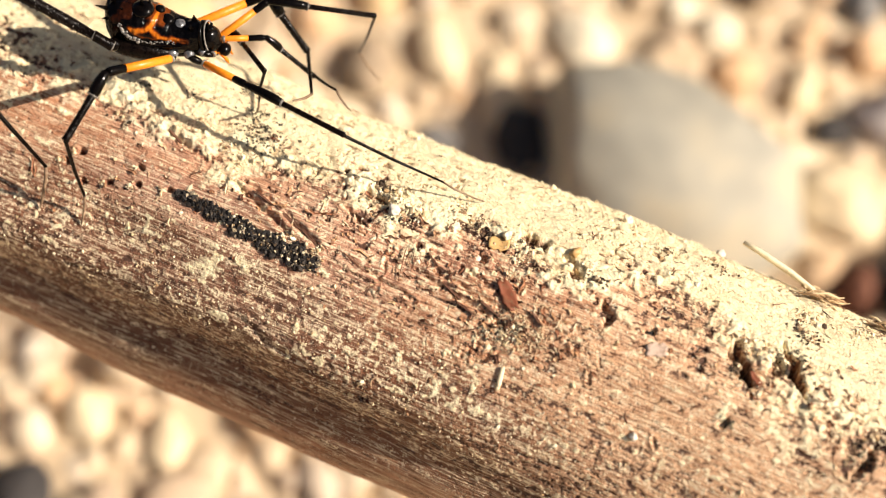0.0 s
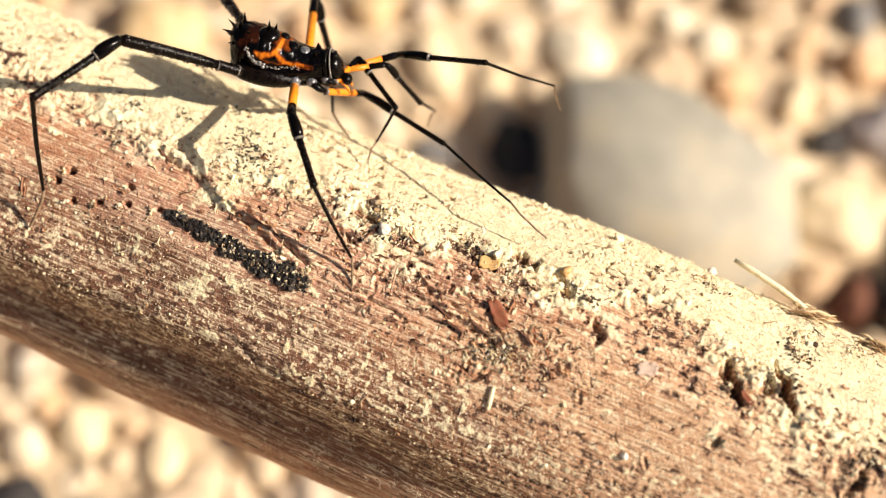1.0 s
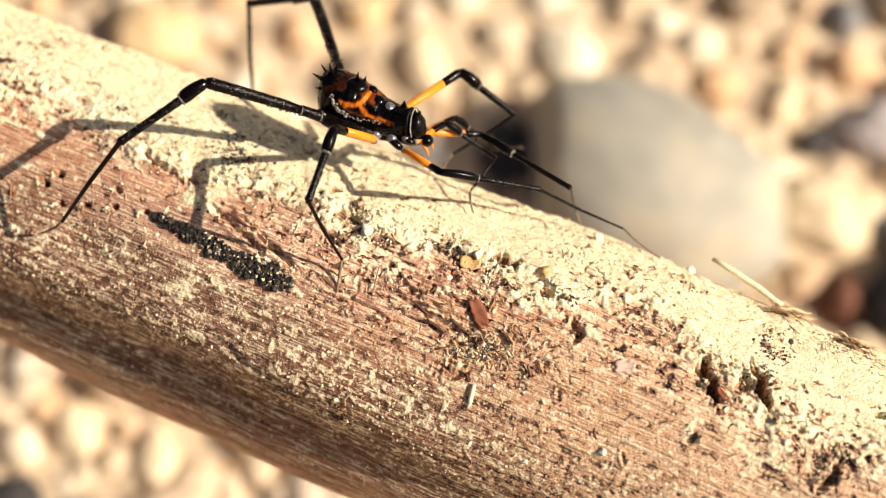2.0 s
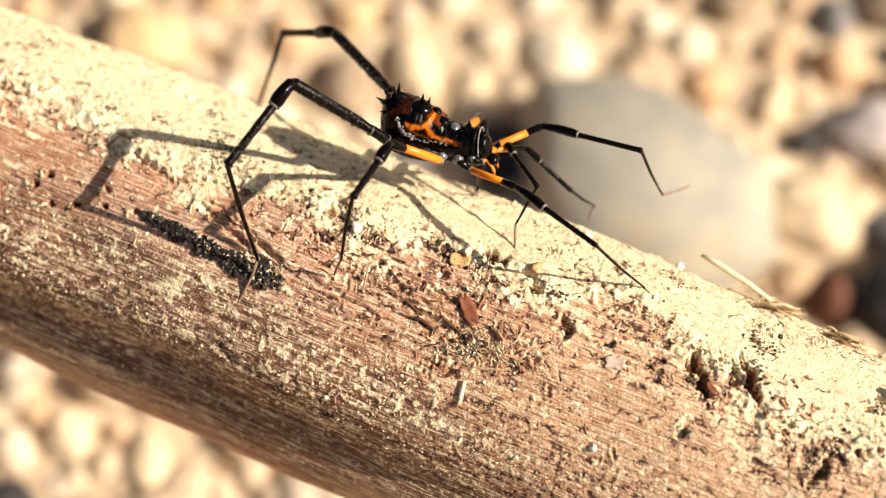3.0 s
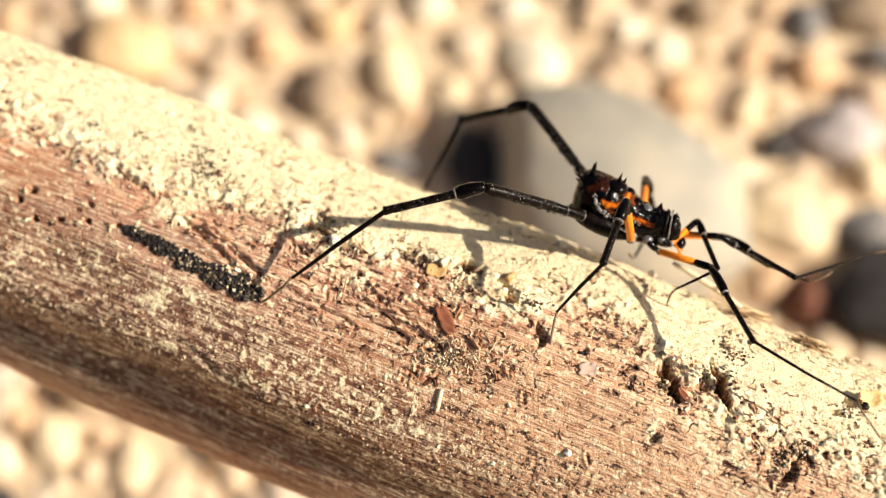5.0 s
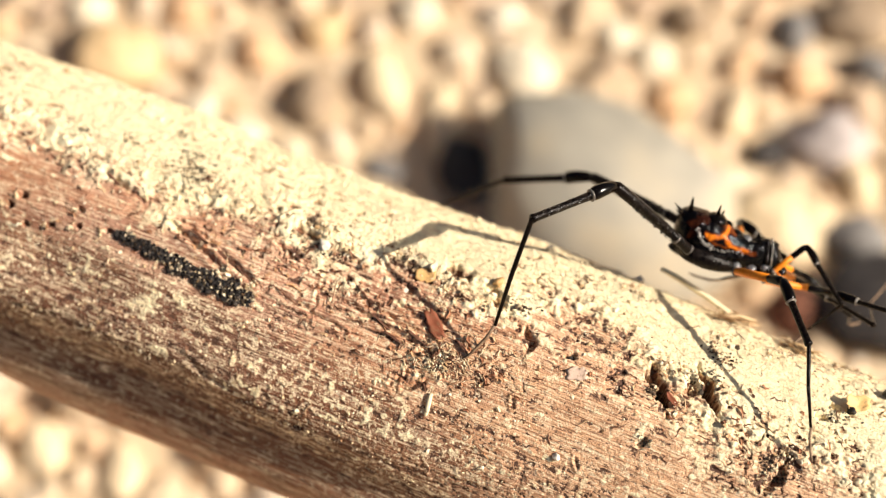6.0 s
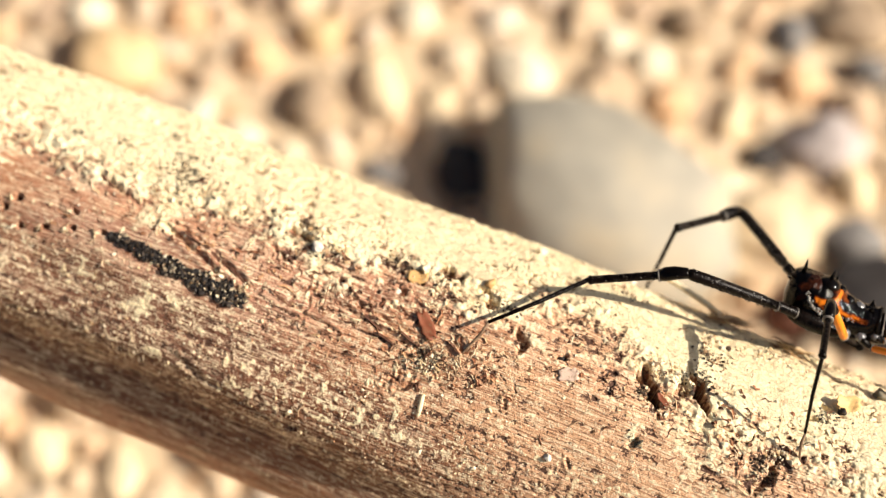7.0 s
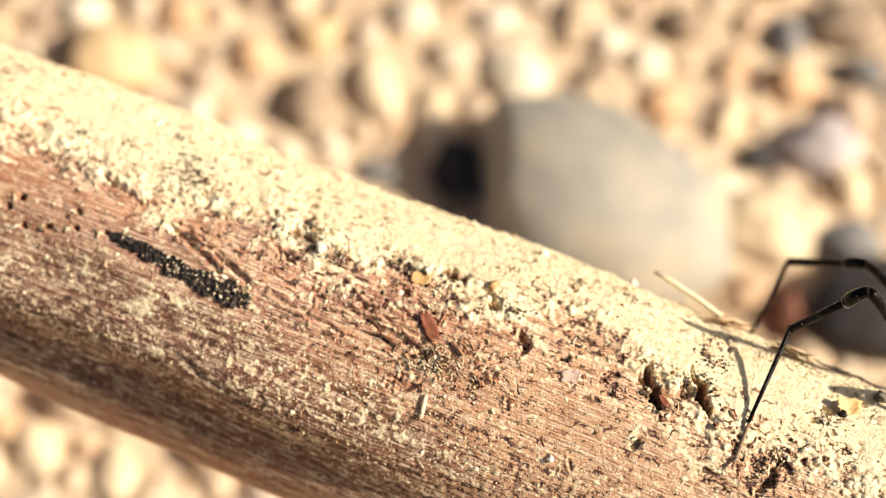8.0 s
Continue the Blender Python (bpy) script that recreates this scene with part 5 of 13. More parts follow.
def motions():
    walk(bug, [
        (0.0, pose(-0.03505, 0.01220, 0.12408, -8.29, 1.32, -10.23)),
        (0.1, pose(-0.03422, 0.01240, 0.12402, -9.09, 0.85, -9.50)),
        (0.2, pose(-0.03328, 0.01253, 0.12392, -9.94, 0.41, -8.73)),
        (0.3, pose(-0.03221, 0.01261, 0.12378, -10.84, 0.03, -7.96)),
        (0.4, pose(-0.03105, 0.01265, 0.12361, -11.83, -0.26, -7.22)),
        (0.5, pose(-0.02980, 0.01271, 0.12342, -12.93, -0.36, -6.63)),
        (0.6, pose(-0.02850, 0.01281, 0.12323, -14.15, -0.20, -6.35)),
        (0.7, pose(-0.02718, 0.01291, 0.12300, -15.41, 0.24, -6.51)),
        (0.8, pose(-0.02584, 0.01298, 0.12272, -16.65, 0.93, -7.19)),
        (0.9, pose(-0.02448, 0.01299, 0.12240, -17.88, 1.70, -8.32)),
        (1.0, pose(-0.02306, 0.01295, 0.12209, -19.08, 2.39, -9.73)),
        (1.1, pose(-0.02161, 0.01287, 0.12184, -20.24, 2.85, -11.27)),
        (1.2, pose(-0.02018, 0.01274, 0.12163, -21.31, 3.04, -12.85)),
        (1.3, pose(-0.01885, 0.01257, 0.12145, -22.23, 2.99, -14.43)),
        (1.4, pose(-0.01768, 0.01233, 0.12130, -22.92, 2.76, -15.99)),
        (1.5, pose(-0.01666, 0.01197, 0.12119, -23.31, 2.40, -17.48)),
        (1.6, pose(-0.01575, 0.01148, 0.12114, -23.33, 1.98, -18.83)),
        (1.7, pose(-0.01496, 0.01086, 0.12115, -22.96, 1.55, -19.96)),
        (1.8, pose(-0.01426, 0.01014, 0.12125, -22.27, 1.17, -20.83)),
        (1.9, pose(-0.01366, 0.00937, 0.12141, -21.33, 0.88, -21.41)),
        (2.0, pose(-0.01314, 0.00858, 0.12163, -20.26, 0.69, -21.70)),
        (2.1, pose(-0.01265, 0.00782, 0.12187, -19.18, 0.58, -21.72)),
        (2.2, pose(-0.01217, 0.00712, 0.12210, -18.21, 0.57, -21.50)),
        (2.3, pose(-0.01167, 0.00652, 0.12229, -17.48, 0.64, -21.10)),
        (2.4, pose(-0.01112, 0.00605, 0.12242, -17.06, 0.78, -20.56)),
        (2.5, pose(-0.01050, 0.00572, 0.12245, -17.03, 0.99, -19.95)),
        (2.6, pose(-0.00978, 0.00555, 0.12239, -17.40, 1.27, -19.32)),
        (2.7, pose(-0.00897, 0.00553, 0.12221, -18.16, 1.60, -18.72)),
        (2.8, pose(-0.00808, 0.00564, 0.12195, -19.23, 1.97, -18.18)),
        (2.9, pose(-0.00715, 0.00582, 0.12164, -20.48, 2.32, -17.71)),
        (3.0, pose(-0.00623, 0.00603, 0.12133, -21.70, 2.59, -17.26)),
        (3.1, pose(-0.00534, 0.00619, 0.12108, -22.69, 2.75, -16.81)),
        (3.2, pose(-0.00443, 0.00625, 0.12087, -23.41, 2.80, -16.38)),
        (3.3, pose(-0.00338, 0.00613, 0.12070, -23.86, 2.80, -16.05)),
        (3.4, pose(-0.00212, 0.00579, 0.12053, -24.09, 2.82, -15.93)),
        (3.5, pose(-0.00075, 0.00528, 0.12038, -24.19, 2.95, -16.12)),
        (3.6, pose(0.00063, 0.00473, 0.12022, -24.28, 3.27, -16.65)),
        (3.7, pose(0.00198, 0.00426, 0.12004, -24.58, 3.78, -17.45)),
        (3.8, pose(0.00330, 0.00394, 0.11985, -25.15, 4.39, -18.38)),
        (3.9, pose(0.00461, 0.00367, 0.11969, -25.74, 4.98, -19.28)),
        (4.0, pose(0.00588, 0.00331, 0.11963, -25.99, 5.41, -19.97)),
        (4.1, pose(0.00708, 0.00275, 0.11971, -25.67, 5.63, -20.36)),
        (4.2, pose(0.00815, 0.00207, 0.11985, -24.95, 5.71, -20.49)),
        (4.3, pose(0.00903, 0.00140, 0.11997, -24.15, 5.74, -20.46)),
        (4.4, pose(0.00970, 0.00086, 0.12001, -23.56, 5.80, -20.36)),
        (4.5, pose(0.01023, 0.00049, 0.11999, -23.28, 5.92, -20.23)),
        (4.6, pose(0.01073, 0.00027, 0.11995, -23.32, 6.10, -20.05)),
        (4.7, pose(0.01131, 0.00018, 0.11984, -23.77, 6.35, -19.85)),
        (4.8, pose(0.01205, 0.00022, 0.11961, -24.71, 6.71, -19.63)),
        (4.9, pose(0.01298, 0.00037, 0.11924, -26.14, 7.18, -19.40)),
        (5.0, pose(0.01407, 0.00059, 0.11873, -27.96, 7.71, -19.14)),
        (5.1, pose(0.01528, 0.00086, 0.11812, -30.02, 8.28, -18.83)),
        (5.2, pose(0.01655, 0.00112, 0.11746, -32.14, 8.82, -18.42)),
        (5.3, pose(0.01781, 0.00133, 0.11681, -34.12, 9.30, -17.87)),
        (5.4, pose(0.01899, 0.00144, 0.11623, -35.76, 9.66, -17.15)),
        (5.5, pose(0.02005, 0.00143, 0.11577, -36.93, 9.84, -16.24)),
        (5.6, pose(0.02098, 0.00126, 0.11548, -37.54, 9.81, -15.17)),
        (5.7, pose(0.02180, 0.00091, 0.11537, -37.59, 9.53, -14.04)),
        (5.8, pose(0.02260, 0.00037, 0.11544, -37.15, 9.02, -13.00)),
        (5.9, pose(0.02354, -0.00032, 0.11562, -36.45, 8.37, -12.29)),
        (6.0, pose(0.02484, -0.00115, 0.11584, -35.82, 7.75, -12.21)),
        (6.1, pose(0.02662, -0.00196, 0.11582, -35.54, 7.37, -12.92)),
        (6.2, pose(0.02855, -0.00278, 0.11566, -35.64, 7.30, -14.33)),
        (6.3, pose(0.03030, -0.00355, 0.11539, -35.90, 7.50, -16.00)),
        (6.4, pose(0.03166, -0.00420, 0.11514, -36.02, 7.84, -17.43)),
        (6.5, pose(0.03261, -0.00474, 0.11499, -35.74, 8.20, -18.24)),
        (6.6, pose(0.03347, -0.00527, 0.11497, -35.08, 8.39, -18.43)),
        (6.7, pose(0.03428, -0.00585, 0.11507, -34.10, 8.21, -18.30)),
        (6.8, pose(0.03495, -0.00645, 0.11528, -32.93, 7.50, -18.32)),
        (6.9, pose(0.03539, -0.00706, 0.11554, -31.72, 6.26, -18.86)),
        (7.0, pose(0.03572, -0.00762, 0.11577, -30.66, 4.71, -19.96)),
        (7.1, pose(0.03615, -0.00811, 0.11589, -29.91, 3.14, -21.44)),
        (7.2, pose(0.03679, -0.00846, 0.11587, -29.61, 1.75, -23.00)),
        (7.3, pose(0.03764, -0.00864, 0.11573, -29.72, 0.59, -24.44)),
        (7.4, pose(0.03862, -0.00866, 0.11553, -30.09, -0.34, -25.65)),
        (7.5, pose(0.03974, -0.00867, 0.11530, -30.52, -1.09, -26.62)),
        (7.6, pose(0.04102, -0.00886, 0.11512, -30.82, -1.67, -27.41)),
        (7.7, pose(0.04249, -0.00925, 0.11491, -30.89, -2.09, -28.04)),
        (7.8, pose(0.04417, -0.00987, 0.11468, -30.72, -2.35, -28.51)),
        (7.9, pose(0.04605, -0.01073, 0.11440, -30.30, -2.45, -28.84)),
        (8.0, pose(0.04814, -0.01182, 0.11410, -29.64, -2.37, -29.02)),
    ])
    walk(legs[4, -1][0], [
        (0.0, j(19, -306, 22, 0, -28, 180)), (0.1, j(19, -306, 22, 0, -33, -173)), (0.2, j(19, -306, 22, 0, -37, -165)), (0.3, j(19, -306, 22, 0, -39, -157)), (0.4, j(19, -306, 22, 0, -38, -157)),
        (0.5, j(19, -306, 22, 0, -36, -158)), (0.6, j(19, -306, 22, 0, -35, -156)), (0.7, j(19, -306, 22, 0, -34, -154)), (0.8, j(19, -306, 22, 0, -30, -155)), (0.9, j(19, -306, 22, 0, -25, -156)),
        (1.0, j(19, -306, 22, 0, -22, -155)), (1.1, j(19, -306, 22, 0, -20, -153)), (1.2, j(19, -306, 22, 0, -18, -152)), (1.3, j(19, -306, 22, 0, -17, -151)), (1.4, j(19, -306, 22, 0, -15, -151)),
        (1.5, j(19, -306, 22, 0, -13, -151)), (1.6, j(19, -306, 22, 0, -12, -149)), (1.7, j(19, -306, 22, 0, -11, -147)), (1.8, j(19, -306, 22, 0, -14, -146)), (1.9, j(19, -306, 22, 0, -16, -145)),
        (2.0, j(19, -306, 22, 0, -20, -147)), (2.1, j(19, -306, 22, 0, -23, -152)), (2.2, j(19, -306, 22, 0, -26, -156)), (2.3, j(19, -306, 22, 0, -27, -159)), (2.4, j(19, -306, 22, 0, -28, -162)),
        (2.5, j(19, -306, 22, 0, -29, -163)), (2.6, j(19, -306, 22, 0, -32, -161)), (2.7, j(19, -306, 22, 0, -36, -156)), (2.8, j(19, -306, 22, 0, -38, -150)), (2.9, j(19, -306, 22, 0, -37, -150)),
        (3.0, j(19, -306, 22, 0, -34, -151)), (3.1, j(19, -306, 22, 0, -33, -151)), (3.2, j(19, -306, 22, 0, -33, -149)), (3.3, j(19, -306, 22, 0, -32, -146)), (3.4, j(19, -306, 22, 0, -31, -146)),
        (3.5, j(19, -306, 22, 0, -29, -149)), (3.6, j(19, -306, 22, 0, -27, -151)), (3.7, j(19, -306, 22, 0, -24, -153)), (3.8, j(19, -306, 22, 0, -21, -153)), (3.9, j(19, -306, 22, 0, -18, -154)),
        (4.0, j(19, -306, 22, 0, -15, -155)), (4.1, j(19, -306, 22, 0, -14, -154)), (4.2, j(19, -306, 22, 0, -13, -154)), (4.3, j(19, -306, 22, 0, -12, -156)), (4.4, j(19, -306, 22, 0, -11, -156)),
        (4.5, j(19, -306, 22, 0, -11, -158)), (4.6, j(19, -306, 22, 0, -10, -158)), (4.7, j(19, -306, 22, 0, -8, -156)), (4.8, j(19, -306, 22, 0, -9, -152)), (4.9, j(19, -306, 22, 0, -8, -147)),
        (5.0, j(19, -306, 22, 0, -14, -146)), (5.1, j(19, -306, 22, 0, -19, -143)), (5.2, j(19, -306, 22, 0, -22, -142)), (5.3, j(19, -306, 22, 0, -23, -143)), (5.4, j(19, -306, 22, 0, -24, -144)),
        (5.5, j(19, -306, 22, 0, -25, -148)), (5.6, j(19, -306, 22, 0, -26, -151)), (5.7, j(19, -306, 22, 0, -28, -154)), (5.8, j(19, -306, 22, 0, -30, -156)), (5.9, j(19, -306, 22, 0, -31, -155)),
        (6.0, j(19, -306, 22, 0, -31, -155)), (6.1, j(19, -306, 22, 0, -28, -161)), (6.2, j(19, -306, 22, 0, -25, -162)), (6.3, j(19, -306, 22, 0, -22, -162)), (6.4, j(19, -306, 22, 0, -19, -163)),
        (6.5, j(19, -306, 22, 0, -16, -165)), (6.6, j(19, -306, 22, 0, -16, -164)), (6.7, j(19, -306, 22, 0, -14, -165)), (6.8, j(19, -306, 22, 0, -10, -168)), (6.9, j(19, -306, 22, 0, -9, -167)),
        (7.0, j(19, -306, 22, 0, -10, -162)), (7.1, j(19, -306, 22, 0, -10, -165)), (7.2, j(19, -306, 22, 0, -31, -166)), (7.3, j(19, -306, 22, 0, -49, -160)), (7.4, j(19, -306, 22, 0, -52, -158)),
        (7.5, j(19, -306, 22, 0, -51, -150)), (7.6, j(19, -306, 22, 0, -49, -149)), (7.7, j(19, -306, 22, 0, -49, -144)), (7.8, j(19, -306, 22, 0, -50, -135)), (7.9, j(19, -306, 22, 0, -45, -138)),
        (8.0, j(19, -306, 22, 0, -40, -141)),
    ])
    walk(legs[4, -1][1], [
        (0.0, j(-997, -300, 568, 0, 30, -92)), (0.1, j(-937, -422, 658, 0, 37, -104)), (0.2, j(-867, -549, 720, -2, 41, -117)), (0.3, j(-805, -656, 749, -2, 41, -128)), (0.4, j(-823, -660, 727, 0, 35, -124)),
        (0.5, j(-848, -659, 697, 0, 31, -119)), (0.6, j(-849, -689, 678, 0, 30, -122)), (0.7, j(-846, -726, 660, 0, 30, -128)), (0.8, j(-890, -726, 595, 0, 27, -132)), (0.9, j(-933, -732, 515, 0, 23, -133)),
        (1.0, j(-952, -756, 452, 0, 21, -134)), (1.1, j(-949, -797, 412, 0, 21, -138)), (1.2, j(-945, -826, 384, 0, 22, -141)), (1.3, j(-948, -838, 357, 0, 23, -141)), (1.4, j(-957, -846, 316, 0, 24, -140)),
        (1.5, j(-966, -847, 284, 0, 23, -139)), (1.6, j(-945, -892, 262, 0, 23, -143)), (1.7, j(-932, -918, 251, 0, 23, -144)), (1.8, j(-907, -936, 300, 0, 28, -140)), (1.9, j(-886, -945, 342, 0, 32, -138)),
        (2.0, j(-888, -901, 415, 0, 32, -131)), (2.1, j(-913, -807, 481, 0, 31, -119)), (2.2, j(-930, -733, 519, 0, 30, -109)), (2.3, j(-946, -670, 540, 0, 30, -101)), (2.4, j(-953, -625, 556, 0, 31, -95)),
        (2.5, j(-942, -607, 584, 0, 33, -92)), (2.6, j(-903, -621, 640, 0, 35, -96)), (2.7, j(-833, -677, 706, 0, 39, -103)), (2.8, j(-766, -757, 737, 0, 43, -112)), (2.9, j(-788, -762, 709, 0, 40, -114)),
        (3.0, j(-810, -773, 675, 0, 39, -115)), (3.1, j(-820, -777, 658, 0, 38, -118)), (3.2, j(-814, -804, 646, 0, 36, -121)), (3.3, j(-794, -845, 639, 0, 35, -125)), (3.4, j(-806, -852, 616, 0, 33, -129)),
        (3.5, j(-841, -832, 583, 0, 29, -132)), (3.6, j(-884, -807, 537, 0, 26, -135)), (3.7, j(-918, -794, 485, 0, 24, -138)), (3.8, j(-940, -793, 439, 0, 24, -142)), (3.9, j(-967, -789, 375, 0, 23, -145)),
        (4.0, j(-993, -776, 314, 0, 22, -146)), (4.1, j(-989, -791, 302, 0, 24, -148)), (4.2, j(-994, -790, 289, 0, 25, -149)), (4.3, j(-1010, -766, 269, 0, 24, -151)), (4.4, j(-1018, -757, 249, 0, 25, -154)),
        (4.5, j(-1032, -731, 235, 0, 24, -155)), (4.6, j(-1035, -734, 217, 0, 27, -157)), (4.7, j(-1023, -771, 192, 0, 27, -163)), (4.8, j(-986, -841, 207, 0, 28, -164)), (4.9, j(-938, -928, 190, 0, 28, -164)),
        (5.0, j(-910, -927, 309, 0, 29, -162)), (5.1, j(-848, -964, 406, 0, 27, -163)), (5.2, j(-822, -968, 451, 0, 24, -163)), (5.3, j(-824, -952, 473, 0, 24, -160)), (5.4, j(-838, -921, 488, 0, 25, -152)),
        (5.5, j(-865, -867, 507, 0, 27, -144)), (5.6, j(-888, -802, 534, 0, 27, -136)), (5.7, j(-897, -751, 563, 0, 25, -133)), (5.8, j(-894, -717, 596, 0, 24, -132)), (5.9, j(-878, -727, 613, 0, 21, -136)),
        (6.0, j(-879, -731, 609, 0, 18, -140)), (6.1, j(-944, -646, 556, 0, 16, -141)), (6.2, j(-975, -627, 510, 0, 15, -144)), (6.3, j(-996, -635, 459, 0, 16, -147)), (6.4, j(-1023, -630, 393, 0, 16, -147)),
        (6.5, j(-1051, -593, 334, 0, 16, -148)), (6.6, j(-1045, -611, 338, 0, 19, -151)), (6.7, j(-1057, -601, 308, 0, 19, -151)), (6.8, j(-1086, -550, 231, 0, 13, -146)), (6.9, j(-1088, -556, 211, 0, 12, -149)),
        (7.0, j(-1061, -662, 226, 0, 26, -179)), (7.1, j(-1078, -600, 228, 0, 6, -143)), (7.2, j(-940, -553, 618, 0, 4, -114)), (7.3, j(-702, -562, 888, 0, 24, -88)), (7.4, j(-634, -566, 936, 0, 35, -85)),
        (7.5, j(-605, -665, 922, 0, 36, -96)), (7.6, j(-628, -702, 889, 0, 34, -98)), (7.7, j(-594, -751, 890, 0, 33, -104)), (7.8, j(-512, -834, 903, 0, 63, -158)), (7.9, j(-589, -851, 840, 0, 61, 173)),
        (8.0, j(-676, -861, 762, 0, 54, 167)),
    ])
    walk(legs[4, -1][2], [
        (0.0, j(-1024, -1100, 104, 0, 54, -9)), (0.1, j(-1111, -1145, 106, 0, 55, -6)), (0.2, j(-1189, -1173, 117, 0, 58, -4)), (0.3, j(-1238, -1210, 146, 0, 62, 2)), (0.4, j(-1246, -1288, 196, 6, 69, 16)),
        (0.5, j(-1229, -1356, 222, 30, 75, 41)), (0.6, j(-1274, -1369, 216, 38, 78, 49)), (0.7, j(-1342, -1355, 198, 36, 81, 47)), (0.8, j(-1440, -1341, 176, 23, 82, 34)), (0.9, j(-1515, -1351, 147, 18, 84, 29)),
        (1.0, j(-1555, -1373, 117, 33, 87, 45)), (1.1, j(-1591, -1372, 75, -151, 89, -139)), (1.2, j(-1607, -1368, 31, -156, 84, -145)), (1.3, j(-1607, -1375, -9, -162, 79, -151)), (1.4, j(-1609, -1389, -54, -161, 74, -150)),
        (1.5, j(-1613, -1403, -75, -155, 70, -151)), (1.6, j(-1626, -1401, -104, -145, 66, -147)), (1.7, j(-1622, -1413, -116, -140, 63, -150)), (1.8, j(-1536, -1459, -133, -142, 57, -159)), (1.9, j(-1472, -1468, -148, -138, 51, -164)),
        (2.0, j(-1401, -1495, -75, -120, 62, -150)), (2.1, j(-1295, -1506, 9, -101, 74, -130)), (2.2, j(-1198, -1491, 59, -36, 79, -63)), (2.3, j(-1100, -1456, 76, 0, 69, -20)), (2.4, j(-1019, -1415, 78, 6, 59, -6)),
        (2.5, j(-968, -1383, 80, 6, 55, 2)), (2.6, j(-976, -1375, 108, 0, 59, 3)), (2.7, j(-996, -1374, 120, 0, 62, 3)), (2.8, j(-1024, -1387, 110, 0, 65, 6)), (2.9, j(-1074, -1407, 109, 0, 68, 6)),
        (3.0, j(-1116, -1430, 98, 0, 70, 9)), (3.1, j(-1167, -1424, 94, -3, 73, 6)), (3.2, j(-1199, -1442, 96, -2, 76, 7)), (3.3, j(-1229, -1462, 104, 7, 80, 16)), (3.4, j(-1300, -1456, 118, 3, 83, 12)),
        (3.5, j(-1385, -1427, 129, -15, 86, -6)), (3.6, j(-1472, -1392, 126, -59, 86, -50)), (3.7, j(-1546, -1358, 104, -95, 85, -86)), (3.8, j(-1607, -1315, 65, -106, 80, -98)), (3.9, j(-1662, -1280, 10, -113, 76, -104)),
        (4.0, j(-1705, -1253, -37, -121, 73, -113)), (4.1, j(-1705, -1241, -76, -130, 69, -129)), (4.2, j(-1716, -1216, -102, -133, 64, -140)), (4.3, j(-1751, -1174, -108, -131, 61, -145)), (4.4, j(-1772, -1132, -136, -124, 57, -146)),
        (4.5, j(-1798, -1086, -145, -117, 54, -145)), (4.6, j(-1793, -1060, -201, -110, 49, -145)), (4.7, j(-1810, -1018, -228, -102, 46, -144)), (4.8, j(-1767, -1070, -233, -100, 45, -150)), (4.9, j(-1720, -1157, -249, -98, 44, -158)),
        (5.0, j(-1677, -1175, -145, -88, 51, -153)), (5.1, j(-1641, -1201, -8, -73, 63, -144)), (5.2, j(-1626, -1221, 68, -42, 72, -118)), (5.3, j(-1622, -1241, 103, 1, 73, -73)), (5.4, j(-1575, -1315, 90, 20, 70, -45)),
        (5.5, j(-1530, -1357, 89, 26, 67, -32)), (5.6, j(-1486, -1373, 117, 22, 66, -29)), (5.7, j(-1464, -1368, 171, 14, 73, -37)), (5.8, j(-1458, -1348, 222, -2, 79, -53)), (5.9, j(-1501, -1326, 281, -19, 84, -71)),
        (6.0, j(-1553, -1294, 317, -78, 85, -130)), (6.1, j(-1641, -1214, 303, 0, 79, -142)), (6.2, j(-1707, -1151, 261, 0, 72, -142)), (6.3, j(-1746, -1125, 197, 0, 65, -145)), (6.4, j(-1774, -1119, 131, 0, 59, -148)),
        (6.5, j(-1814, -1064, 78, 0, 54, -144)), (6.6, j(-1819, -1032, 32, 0, 48, -148)), (6.7, j(-1829, -1032, 12, 0, 44, -153)), (6.8, j(-1845, -1052, 24, 0, 42, -159)), (6.9, j(-1867, -1027, 11, 0, 45, -173)),
        (7.0, j(-1899, -670, -178, 0, 22, -137)), (7.1, j(-1823, -1155, 131, 0, 45, -175)), (7.2, j(-1317, -1407, 544, 0, 78, 131)), (7.3, j(-665, -1414, 501, 0, 65, -26)), (7.4, j(-568, -1332, 406, 0, 74, -18)),
        (7.5, j(-680, -1415, 371, 0, 72, -11)), (7.6, j(-740, -1471, 373, 0, 74, -8)), (7.7, j(-783, -1511, 384, 0, 78, -13)), (7.8, j(-904, -997, 77, 0, 31, -77)), (7.9, j(-1041, -795, 26, 0, 36, -82)),
        (8.0, j(-1212, -741, 11, 0, 31, -87)),
    ])
